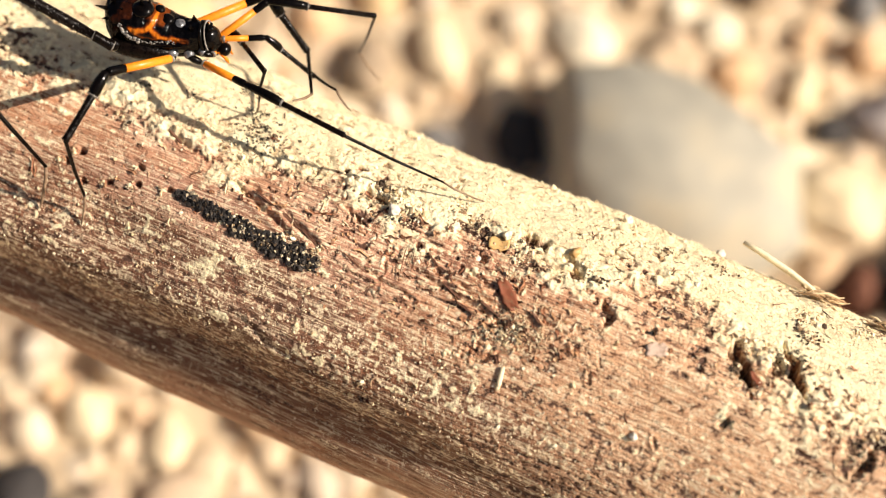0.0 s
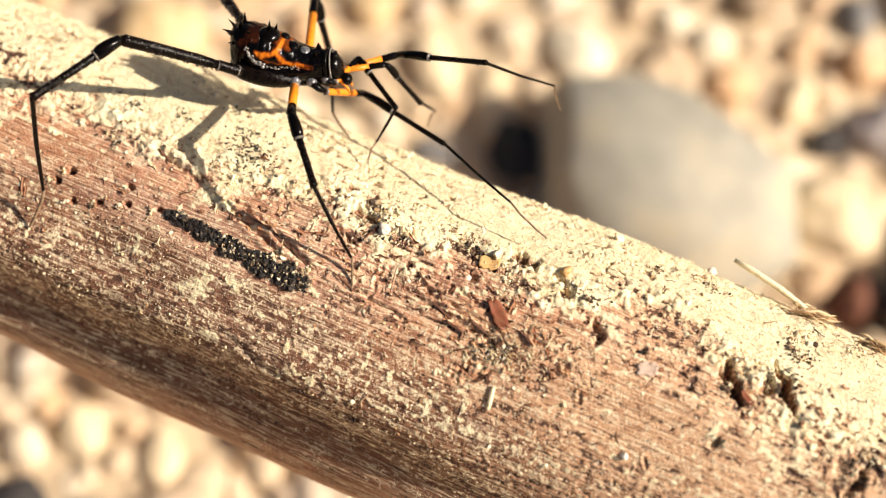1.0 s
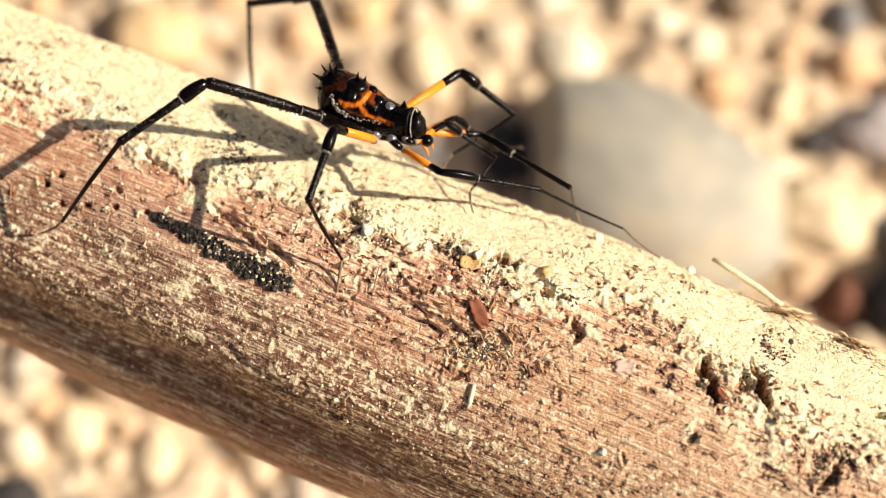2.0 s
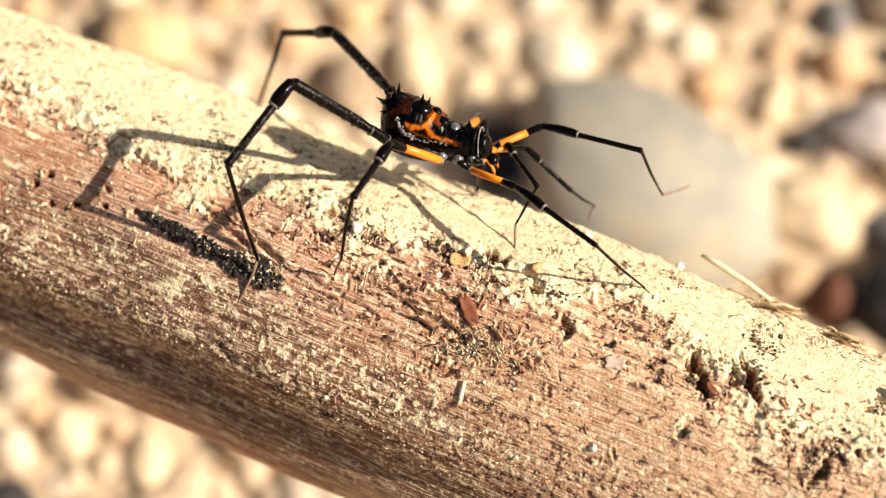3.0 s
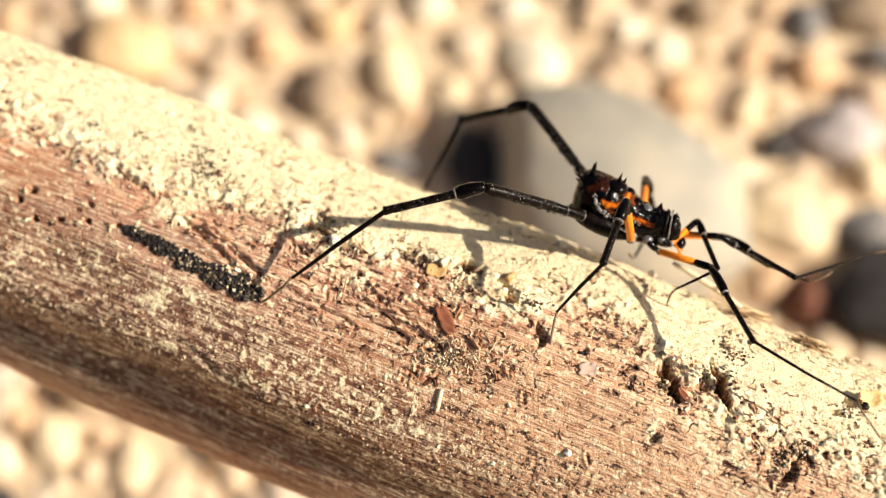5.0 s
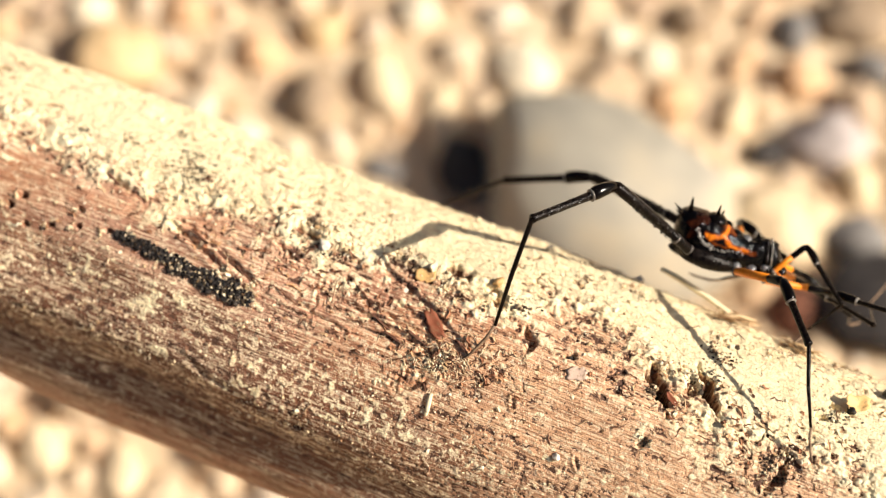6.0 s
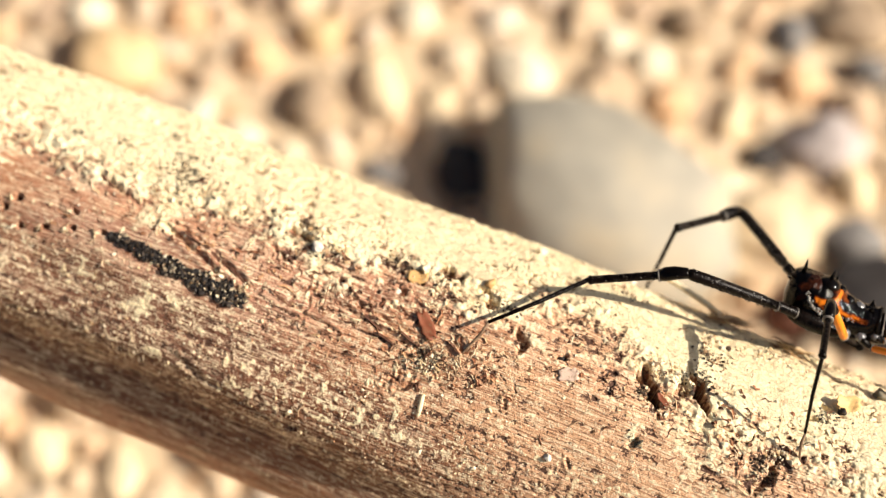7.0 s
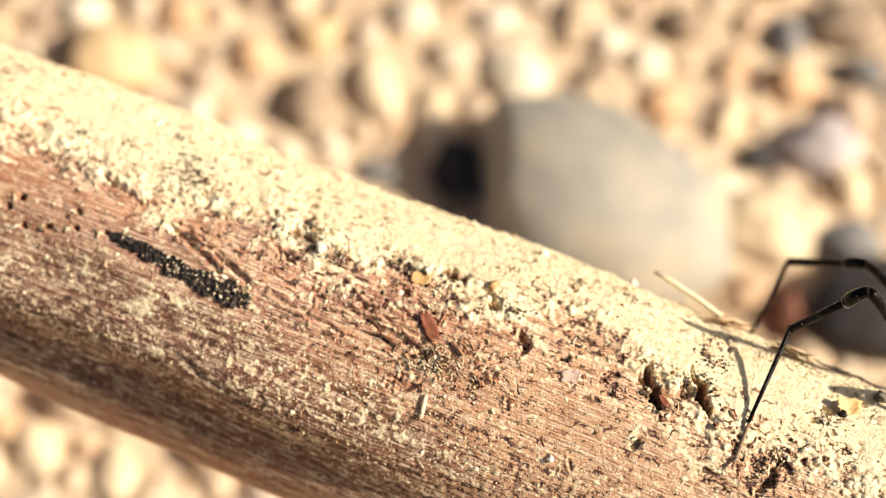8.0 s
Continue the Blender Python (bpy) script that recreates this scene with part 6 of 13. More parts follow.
    walk(legs[4, -1][3], [
        (0.0, j(-408, -1199, -758, 0, 71, -115)), (0.1, j(-511, -1211, -771, 0, 71, -117)), (0.2, j(-621, -1209, -783, 0, 70, -120)), (0.3, j(-738, -1193, -794, 0, 68, -123)), (0.4, j(-876, -1184, -797, 0, 68, -123)),
        (0.5, j(-1017, -1169, -804, 0, 68, -121)), (0.6, j(-1126, -1197, -825, -5, 68, -134)), (0.7, j(-1228, -1231, -854, -8, 69, -145)), (0.8, j(-1323, -1261, -879, -9, 69, -152)), (0.9, j(-1414, -1294, -912, -6, 69, -157)),
        (1.0, j(-1509, -1328, -946, 0, 70, -158)), (1.1, j(-1603, -1382, -990, 0, 71, -164)), (1.2, j(-1700, -1434, -1028, 0, 72, -168)), (1.3, j(-1790, -1479, -1053, 1, 74, -167)), (1.4, j(-1868, -1538, -1076, -5, 75, -173)),
        (1.5, j(-1931, -1582, -1075, -5, 76, -173)), (1.6, j(-1985, -1630, -1080, -11, 75, -179)), (1.7, j(-2034, -1655, -1068, -11, 74, -179)), (1.8, j(-2082, -1669, -1023, -13, 73, 179)), (1.9, j(-2115, -1659, -976, -4, 70, -179)),
        (2.0, j(-1836, -1747, -1014, -16, 48, 159)), (2.1, j(-1485, -1732, -1015, -8, 48, 161)), (2.2, j(-1104, -1677, -985, 0, 58, 166)), (2.3, j(-745, -1587, -919, 4, 70, 179)), (2.4, j(-477, -1472, -837, 41, 78, -143)),
        (2.5, j(-351, -1361, -788, 72, 74, -111)), (2.6, j(-422, -1349, -801, 60, 72, -117)), (2.7, j(-500, -1344, -822, 50, 70, -120)), (2.8, j(-576, -1341, -856, 41, 67, -122)), (2.9, j(-672, -1363, -876, 34, 67, -123)),
        (3.0, j(-764, -1373, -906, 27, 66, -122)), (3.1, j(-858, -1391, -925, 21, 66, -122)), (3.2, j(-951, -1412, -939, 11, 67, -125)), (3.3, j(-1060, -1413, -946, 4, 67, -125)), (3.4, j(-1180, -1431, -940, 0, 68, -132)),
        (3.5, j(-1309, -1436, -934, 0, 68, -136)), (3.6, j(-1429, -1443, -937, 0, 68, -140)), (3.7, j(-1539, -1452, -957, 0, 68, -140)), (3.8, j(-1631, -1492, -985, 0, 70, -147)), (3.9, j(-1723, -1524, -1025, 0, 71, -150)),
        (4.0, j(-1823, -1533, -1058, 0, 71, -148)), (4.1, j(-1948, -1537, -1070, 2, 73, -146)), (4.2, j(-2071, -1512, -1062, 8, 73, -140)), (4.3, j(-2173, -1467, -1041, 9, 71, -132)), (4.4, j(-2256, -1461, -1025, 7, 73, -134)),
        (4.5, j(-2313, -1447, -1005, 5, 73, -135)), (4.6, j(-2367, -1459, -1005, -5, 75, -146)), (4.7, j(-2406, -1459, -993, -14, 75, -156)), (4.8, j(-2417, -1445, -989, -14, 70, -163)), (4.9, j(-2427, -1444, -992, -13, 65, -169)),
        (5.0, j(-2281, -1477, -969, -24, 62, 171)), (5.1, j(-2039, -1489, -953, -23, 58, 165)), (5.2, j(-1777, -1511, -945, -14, 59, 167)), (5.3, j(-1531, -1538, -916, -5, 67, 169)), (5.4, j(-1319, -1571, -912, 0, 71, 171)),
        (5.5, j(-1171, -1582, -888, 2, 73, 173)), (5.6, j(-1112, -1580, -858, 0, 69, 169)), (5.7, j(-1222, -1554, -850, 0, 66, 167)), (5.8, j(-1339, -1509, -824, 0, 64, 167)), (5.9, j(-1461, -1440, -777, 0, 64, 172)),
        (6.0, j(-1616, -1370, -744, 0, 65, 178)), (6.1, j(-1794, -1333, -744, 0, 66, 180)), (6.2, j(-1962, -1352, -752, 0, 67, 176)), (6.3, j(-2114, -1383, -768, 0, 69, 173)), (6.4, j(-2233, -1405, -785, 0, 71, 173)),
        (6.5, j(-2321, -1431, -782, 0, 73, 166)), (6.6, j(-2416, -1410, -763, 0, 73, 169)), (6.7, j(-2509, -1374, -731, 0, 74, 175)), (6.8, j(-2581, -1328, -691, 0, 72, -174)), (6.9, j(-2617, -1113, -739, 0, 46, -120)),
        (7.0, j(-2619, -1345, -579, 0, 66, -160)), (7.1, j(-2574, -1218, -621, 0, 40, -130)), (7.2, j(-1458, -1245, -498, 0, 67, -118)), (7.3, j(-268, -1605, -466, 0, 80, -10)), (7.4, j(-286, -1422, -617, 0, 40, -81)),
        (7.5, j(-349, -1477, -639, 0, 39, -82)), (7.6, j(-444, -1512, -648, 0, 38, -82)), (7.7, j(-559, -1562, -654, 0, 35, -84)), (7.8, j(-693, -1885, -475, 0, 87, 95)), (7.9, j(-920, -1652, -595, 0, 35, -84)),
        (8.0, j(-1157, -1655, -538, 0, 35, -83)),
    ])
    walk(legs[4, 1][0], [
        (0.0, j(-23, 290, 44, 0, 0, 140)), (0.1, j(-23, 290, 44, 0, -6, 138)), (0.2, j(-23, 290, 44, 0, -9, 136)), (0.3, j(-23, 290, 44, 0, -10, 135)), (0.4, j(-23, 290, 44, 0, -9, 135)),
        (0.5, j(-23, 290, 44, 0, -7, 134)), (0.6, j(-23, 290, 44, 0, -8, 133)), (0.7, j(-23, 290, 44, 0, -9, 131)), (0.8, j(-23, 290, 44, 0, -9, 130)), (0.9, j(-23, 290, 44, 0, -9, 132)),
        (1.0, j(-23, 290, 44, 0, -8, 133)), (1.1, j(-23, 290, 44, 0, -8, 130)), (1.2, j(-23, 290, 44, 0, -5, 125)), (1.3, j(-23, 290, 44, 0, -3, 122)), (1.4, j(-23, 290, 44, 0, -7, 125)),
        (1.5, j(-23, 290, 44, 0, -9, 130)), (1.6, j(-23, 290, 44, 0, -8, 132)), (1.7, j(-23, 290, 44, 0, -6, 133)), (1.8, j(-23, 290, 44, 0, -9, 132)), (1.9, j(-23, 290, 44, 0, -10, 131)),
        (2.0, j(-23, 290, 44, 0, -10, 130)), (2.1, j(-23, 290, 44, 0, -10, 129)), (2.2, j(-23, 290, 44, 0, -10, 129)), (2.3, j(-23, 290, 44, 0, -9, 130)), (2.4, j(-23, 290, 44, 0, -8, 131)),
        (2.5, j(-23, 290, 44, 0, -7, 133)), (2.6, j(-23, 290, 44, 0, -6, 136)), (2.7, j(-23, 290, 44, 0, -5, 139)), (2.8, j(-23, 290, 44, 0, -5, 142)), (2.9, j(-23, 290, 44, 0, -5, 143)),
        (3.0, j(-23, 290, 44, 0, -6, 144)), (3.1, j(-23, 290, 44, 0, -6, 145)), (3.2, j(-23, 290, 44, 0, -6, 147)), (3.3, j(-23, 290, 44, 0, -5, 149)), (3.4, j(-23, 290, 44, 0, -3, 150)),
        (3.5, j(-23, 290, 44, 0, -3, 148)), (3.6, j(-23, 290, 44, 0, -8, 139)), (3.7, j(-23, 290, 44, 0, -11, 129)), (3.8, j(-23, 290, 44, 0, -13, 126)), (3.9, j(-23, 290, 44, 0, -14, 127)),
        (4.0, j(-23, 290, 44, 0, -13, 129)), (4.1, j(-23, 290, 44, 0, -10, 129)), (4.2, j(-23, 290, 44, 0, -7, 128)), (4.3, j(-23, 290, 44, 0, -5, 129)), (4.4, j(-23, 290, 44, 0, -4, 130)),
        (4.5, j(-23, 290, 44, 0, -3, 132)), (4.6, j(-23, 290, 44, 0, -3, 133)), (4.7, j(-23, 290, 44, 0, -4, 133)), (4.8, j(-23, 290, 44, 0, -5, 133)), (4.9, j(-23, 290, 44, 0, -6, 134)),
        (5.0, j(-23, 290, 44, 0, -8, 136)), (5.1, j(-23, 290, 44, 0, -9, 138)), (5.2, j(-23, 290, 44, 0, -11, 141)), (5.3, j(-23, 290, 44, 0, -12, 143)), (5.4, j(-23, 290, 44, 0, -12, 145)),
        (5.5, j(-23, 290, 44, 0, -12, 147)), (5.6, j(-23, 290, 44, 0, -11, 147)), (5.7, j(-23, 290, 44, 0, -8, 148)), (5.8, j(-23, 290, 44, 0, -4, 147)), (5.9, j(-23, 290, 44, 0, 1, 146)),
        (6.0, j(-23, 290, 44, 0, 1, 144)), (6.1, j(-23, 290, 44, 0, -8, 141)), (6.2, j(-23, 290, 44, 0, -16, 129)), (6.3, j(-23, 290, 44, 0, -16, 122)), (6.4, j(-23, 290, 44, 0, -14, 123)),
        (6.5, j(-23, 290, 44, 0, -12, 124)), (6.6, j(-23, 290, 44, 0, -11, 123)), (6.7, j(-23, 290, 44, 0, -9, 123)), (6.8, j(-23, 290, 44, 0, -6, 123)), (6.9, j(-23, 290, 44, 0, -4, 124)),
        (7.0, j(-23, 290, 44, 0, -3, 127)), (7.1, j(-23, 290, 44, 0, -4, 131)), (7.2, j(-23, 290, 44, 0, -3, 134)), (7.3, j(-23, 290, 44, 0, -1, 138)), (7.4, j(-23, 290, 44, 0, -1, 143)),
        (7.5, j(-23, 290, 44, 0, 0, 149)), (7.6, j(-23, 290, 44, 0, 1, 152)), (7.7, j(-23, 290, 44, 0, 4, 150)), (7.8, j(-23, 290, 44, 0, 6, 147)), (7.9, j(-23, 290, 44, 0, 4, 142)),
        (8.0, j(-23, 290, 44, 0, -1, 140)),
    ])
    walk(legs[4, 1][1], [
        (0.0, j(-902, 1038, 50, 0, 25, 118)), (0.1, j(-873, 1062, 160, 0, 21, 127)), (0.2, j(-840, 1083, 229, 0, 22, 127)), (0.3, j(-824, 1096, 244, 0, 22, 123)), (0.4, j(-823, 1102, 221, 0, 21, 118)),
        (0.5, j(-823, 1108, 190, 0, 20, 113)), (0.6, j(-796, 1131, 205, 0, 22, 110)), (0.7, j(-768, 1153, 218, 0, 23, 110)), (0.8, j(-761, 1158, 226, 0, 21, 110)), (0.9, j(-784, 1139, 222, 0, 18, 110)),
        (1.0, j(-801, 1127, 202, 0, 18, 111)), (1.1, j(-761, 1163, 197, 0, 29, 111)), (1.2, j(-688, 1227, 149, 0, 43, 107)), (1.3, j(-633, 1267, 100, 0, 38, 109)), (1.4, j(-683, 1227, 175, 0, 40, 110)),
        (1.5, j(-752, 1164, 232, 0, 39, 112)), (1.6, j(-793, 1132, 214, 0, 38, 115)), (1.7, j(-809, 1124, 172, 0, 36, 121)), (1.8, j(-792, 1132, 215, 3, 36, 138)), (1.9, j(-766, 1149, 244, 6, 34, 154)),
        (2.0, j(-747, 1164, 251, 5, 31, 166)), (2.1, j(-738, 1172, 246, 1, 30, 171)), (2.2, j(-739, 1174, 237, 0, 31, 171)), (2.3, j(-748, 1168, 226, 0, 33, 167)), (2.4, j(-770, 1153, 211, 0, 36, 161)),
        (2.5, j(-804, 1126, 187, 0, 39, 153)), (2.6, j(-848, 1088, 160, 0, 39, 145)), (2.7, j(-891, 1044, 142, 0, 36, 140)), (2.8, j(-929, 997, 138, 0, 33, 140)), (2.9, j(-946, 974, 151, 0, 32, 141)),
        (3.0, j(-954, 962, 159, 0, 31, 143)), (3.1, j(-962, 951, 158, 0, 30, 145)), (3.2, j(-986, 914, 162, 0, 29, 145)), (3.3, j(-1006, 886, 140, 0, 27, 148)), (3.4, j(-1020, 867, 104, 0, 25, 150)),
        (3.5, j(-997, 905, 107, 0, 29, 149)), (3.6, j(-886, 1038, 209, -3, 44, 133)), (3.7, j(-734, 1171, 265, -15, 54, 108)), (3.8, j(-685, 1200, 299, -13, 59, 102)), (3.9, j(-698, 1185, 315, 0, 59, 109)),
        (4.0, j(-730, 1166, 295, 2, 55, 120)), (4.1, j(-737, 1173, 245, 2, 52, 128)), (4.2, j(-735, 1186, 191, 0, 50, 133)), (4.3, j(-740, 1188, 147, 0, 48, 135)), (4.4, j(-769, 1167, 116, 0, 46, 133)),
        (4.5, j(-790, 1149, 101, 0, 46, 132)), (4.6, j(-804, 1137, 106, 0, 45, 133)), (4.7, j(-804, 1135, 117, 0, 45, 137)), (4.8, j(-813, 1125, 137, 0, 44, 141)), (4.9, j(-826, 1109, 164, 0, 42, 146)),
        (5.0, j(-845, 1085, 195, 0, 40, 153)), (5.1, j(-870, 1051, 228, 0, 37, 159)), (5.2, j(-899, 1010, 257, 0, 34, 160)), (5.3, j(-928, 966, 277, 0, 31, 158)), (5.4, j(-952, 929, 287, 0, 28, 153)),
        (5.5, j(-969, 906, 282, 0, 27, 149)), (5.6, j(-979, 899, 257, 0, 26, 146)), (5.7, j(-987, 903, 206, 0, 26, 145)), (5.8, j(-994, 908, 125, 0, 26, 147)), (5.9, j(-982, 931, 31, 0, 25, 156)),
        (6.0, j(-960, 963, 17, 0, 23, 162)), (6.1, j(-908, 1011, 213, 0, 20, 158)), (6.2, j(-728, 1150, 354, 0, 25, 175)), (6.3, j(-618, 1226, 366, 0, 19, -142)), (6.4, j(-626, 1234, 323, 0, 15, -118)),
        (6.5, j(-651, 1227, 289, 0, 13, -118)), (6.6, j(-646, 1237, 257, 0, 10, -121)), (6.7, j(-640, 1249, 216, 0, 8, -123)), (6.8, j(-645, 1253, 172, 0, 7, -125)), (6.9, j(-674, 1238, 132, 0, 4, -126)),
        (7.0, j(-720, 1207, 110, 0, 3, -127)), (7.1, j(-774, 1161, 126, 0, 3, -129)), (7.2, j(-817, 1123, 111, 0, 2, -131)), (7.3, j(-883, 1057, 68, 0, -1, -131)), (7.4, j(-947, 980, 58, 0, -1, -131)),
        (7.5, j(-1010, 886, 34, 0, -1, -132)), (7.6, j(-1041, 830, 28, 0, 0, -135)), (7.7, j(-1020, 866, -29, 0, 7, -146)), (7.8, j(-980, 923, -74, 0, 13, -154)), (7.9, j(-925, 1007, -28, 0, 12, -152)),
        (8.0, j(-904, 1036, 59, 0, 29, 162)),
    ])
    walk(legs[4, 1][2], [
        (0.0, j(-1296, 1781, -335, 0, -23, -48)), (0.1, j(-1397, 1749, -170, 0, 14, -17)), (0.2, j(-1363, 1763, -118, 2, 36, 2)), (0.3, j(-1296, 1810, -108, 9, 50, 23)), (0.4, j(-1226, 1866, -111, 25, 56, 51)),
        (0.5, j(-1159, 1911, -124, 43, 49, 82)), (0.6, j(-1093, 1936, -142, 47, 32, 100)), (0.7, j(-1057, 1957, -140, 43, 19, 104)), (0.8, j(-1058, 1969, -107, 35, 16, 102)), (0.9, j(-1089, 1963, -68, 25, 25, 94)),
        (1.0, j(-1117, 1949, -84, 8, 44, 76)), (1.1, j(-1056, 1913, -259, -55, 63, -5)), (1.2, j(-892, 1876, -478, -88, 44, -53)), (1.3, j(-867, 1962, -465, -90, 44, -66)), (1.4, j(-925, 1896, -417, -86, 47, -70)),
        (1.5, j(-1019, 1827, -355, -78, 51, -69)), (1.6, j(-1095, 1792, -361, -75, 51, -74)), (1.7, j(-1194, 1768, -370, -70, 51, -76)), (1.8, j(-1348, 1641, -323, -58, 58, -69)), (1.9, j(-1459, 1484, -270, -43, 66, -60)),
        (2.0, j(-1515, 1355, -229, -15, 78, -31)), (2.1, j(-1530, 1299, -217, 54, 80, 39)), (2.2, j(-1523, 1304, -238, 80, 77, 65)), (2.3, j(-1503, 1344, -281, 86, 78, 72)), (2.4, j(-1474, 1398, -338, 87, 84, 72)),
        (2.5, j(-1444, 1456, -395, -84, 87, -99)), (2.6, j(-1433, 1506, -423, -100, 82, -114)), (2.7, j(-1465, 1523, -404, -108, 81, -123)), (2.8, j(-1520, 1498, -369, -118, 82, -133)), (2.9, j(-1553, 1474, -336, -131, 81, -146)),
        (3.0, j(-1589, 1440, -315, -143, 80, -159)), (3.1, j(-1622, 1410, -300, -154, 78, -169)), (3.2, j(-1656, 1375, -280, -163, 76, -179)), (3.3, j(-1701, 1325, -286, -164, 72, 173)), (3.4, j(-1752, 1283, -281, -163, 69, 167)),
        (3.5, j(-1694, 1320, -339, -148, 60, 176)), (3.6, j(-1341, 1525, -434, -108, 78, -142)), (3.7, j(-905, 1682, -488, -5, 72, -44)), (3.8, j(-784, 1673, -491, 0, 70, -33)), (3.9, j(-857, 1640, -475, -10, 69, -52)),
        (4.0, j(-998, 1630, -459, -22, 63, -72)), (4.1, j(-1089, 1616, -488, -19, 65, -76)), (4.2, j(-1146, 1623, -514, -19, 66, -84)), (4.3, j(-1176, 1631, -539, -21, 66, -94)), (4.4, j(-1204, 1641, -550, -19, 67, -99)),
        (4.5, j(-1222, 1633, -559, -17, 67, -104)), (4.6, j(-1250, 1619, -547, -14, 69, -108)), (4.7, j(-1282, 1582, -539, -11, 70, -113)), (4.8, j(-1330, 1551, -502, -8, 72, -117)), (4.9, j(-1395, 1492, -459, -14, 75, -123)),
        (5.0, j(-1474, 1405, -405, -25, 78, -135)), (5.1, j(-1559, 1314, -332, -104, 83, 146)), (5.2, j(-1625, 1267, -258, -139, 70, 103)), (5.3, j(-1664, 1268, -196, -135, 58, 101)), (5.4, j(-1679, 1297, -153, -125, 50, 104)),
        (5.5, j(-1676, 1335, -134, -115, 43, 109)), (5.6, j(-1665, 1369, -149, -104, 38, 115)), (5.7, j(-1665, 1384, -201, -93, 35, 121)), (5.8, j(-1691, 1360, -282, -83, 33, 127)), (5.9, j(-1746, 1278, -360, -73, 34, 133)),
        (6.0, j(-1773, 1222, -341, -58, 41, 145)), (6.1, j(-1725, 1335, -109, 0, 59, 176)), (6.2, j(-1569, 1223, -47, 0, 78, 152)), (6.3, j(-1307, 679, 55, 0, 73, 70)), (6.4, j(-1051, 439, 77, 0, 67, 58)),
        (6.5, j(-1085, 425, 82, 0, 67, 65)), (6.6, j(-1117, 445, 98, 0, 69, 72)), (6.7, j(-1148, 474, 92, 0, 70, 80)), (6.8, j(-1180, 494, 63, 0, 70, 90)), (6.9, j(-1224, 485, 65, 0, 69, 97)),
        (7.0, j(-1283, 461, 58, 0, 68, 101)), (7.1, j(-1363, 435, 72, 0, 68, 103)), (7.2, j(-1428, 415, 78, 0, 69, 109)), (7.3, j(-1499, 352, 79, 0, 68, 114)), (7.4, j(-1566, 278, 70, 0, 66, 122)),
        (7.5, j(-1638, 192, 53, 0, 64, 129)), (7.6, j(-1700, 164, 33, 0, 62, 141)), (7.7, j(-1789, 346, -146, 0, 61, 149)), (7.8, j(-1798, 518, -283, 0, 64, 167)), (7.9, j(-1735, 584, -224, 0, 74, 172)),
        (8.0, j(-1684, 1292, -388, 0, 51, -93)),
    ])
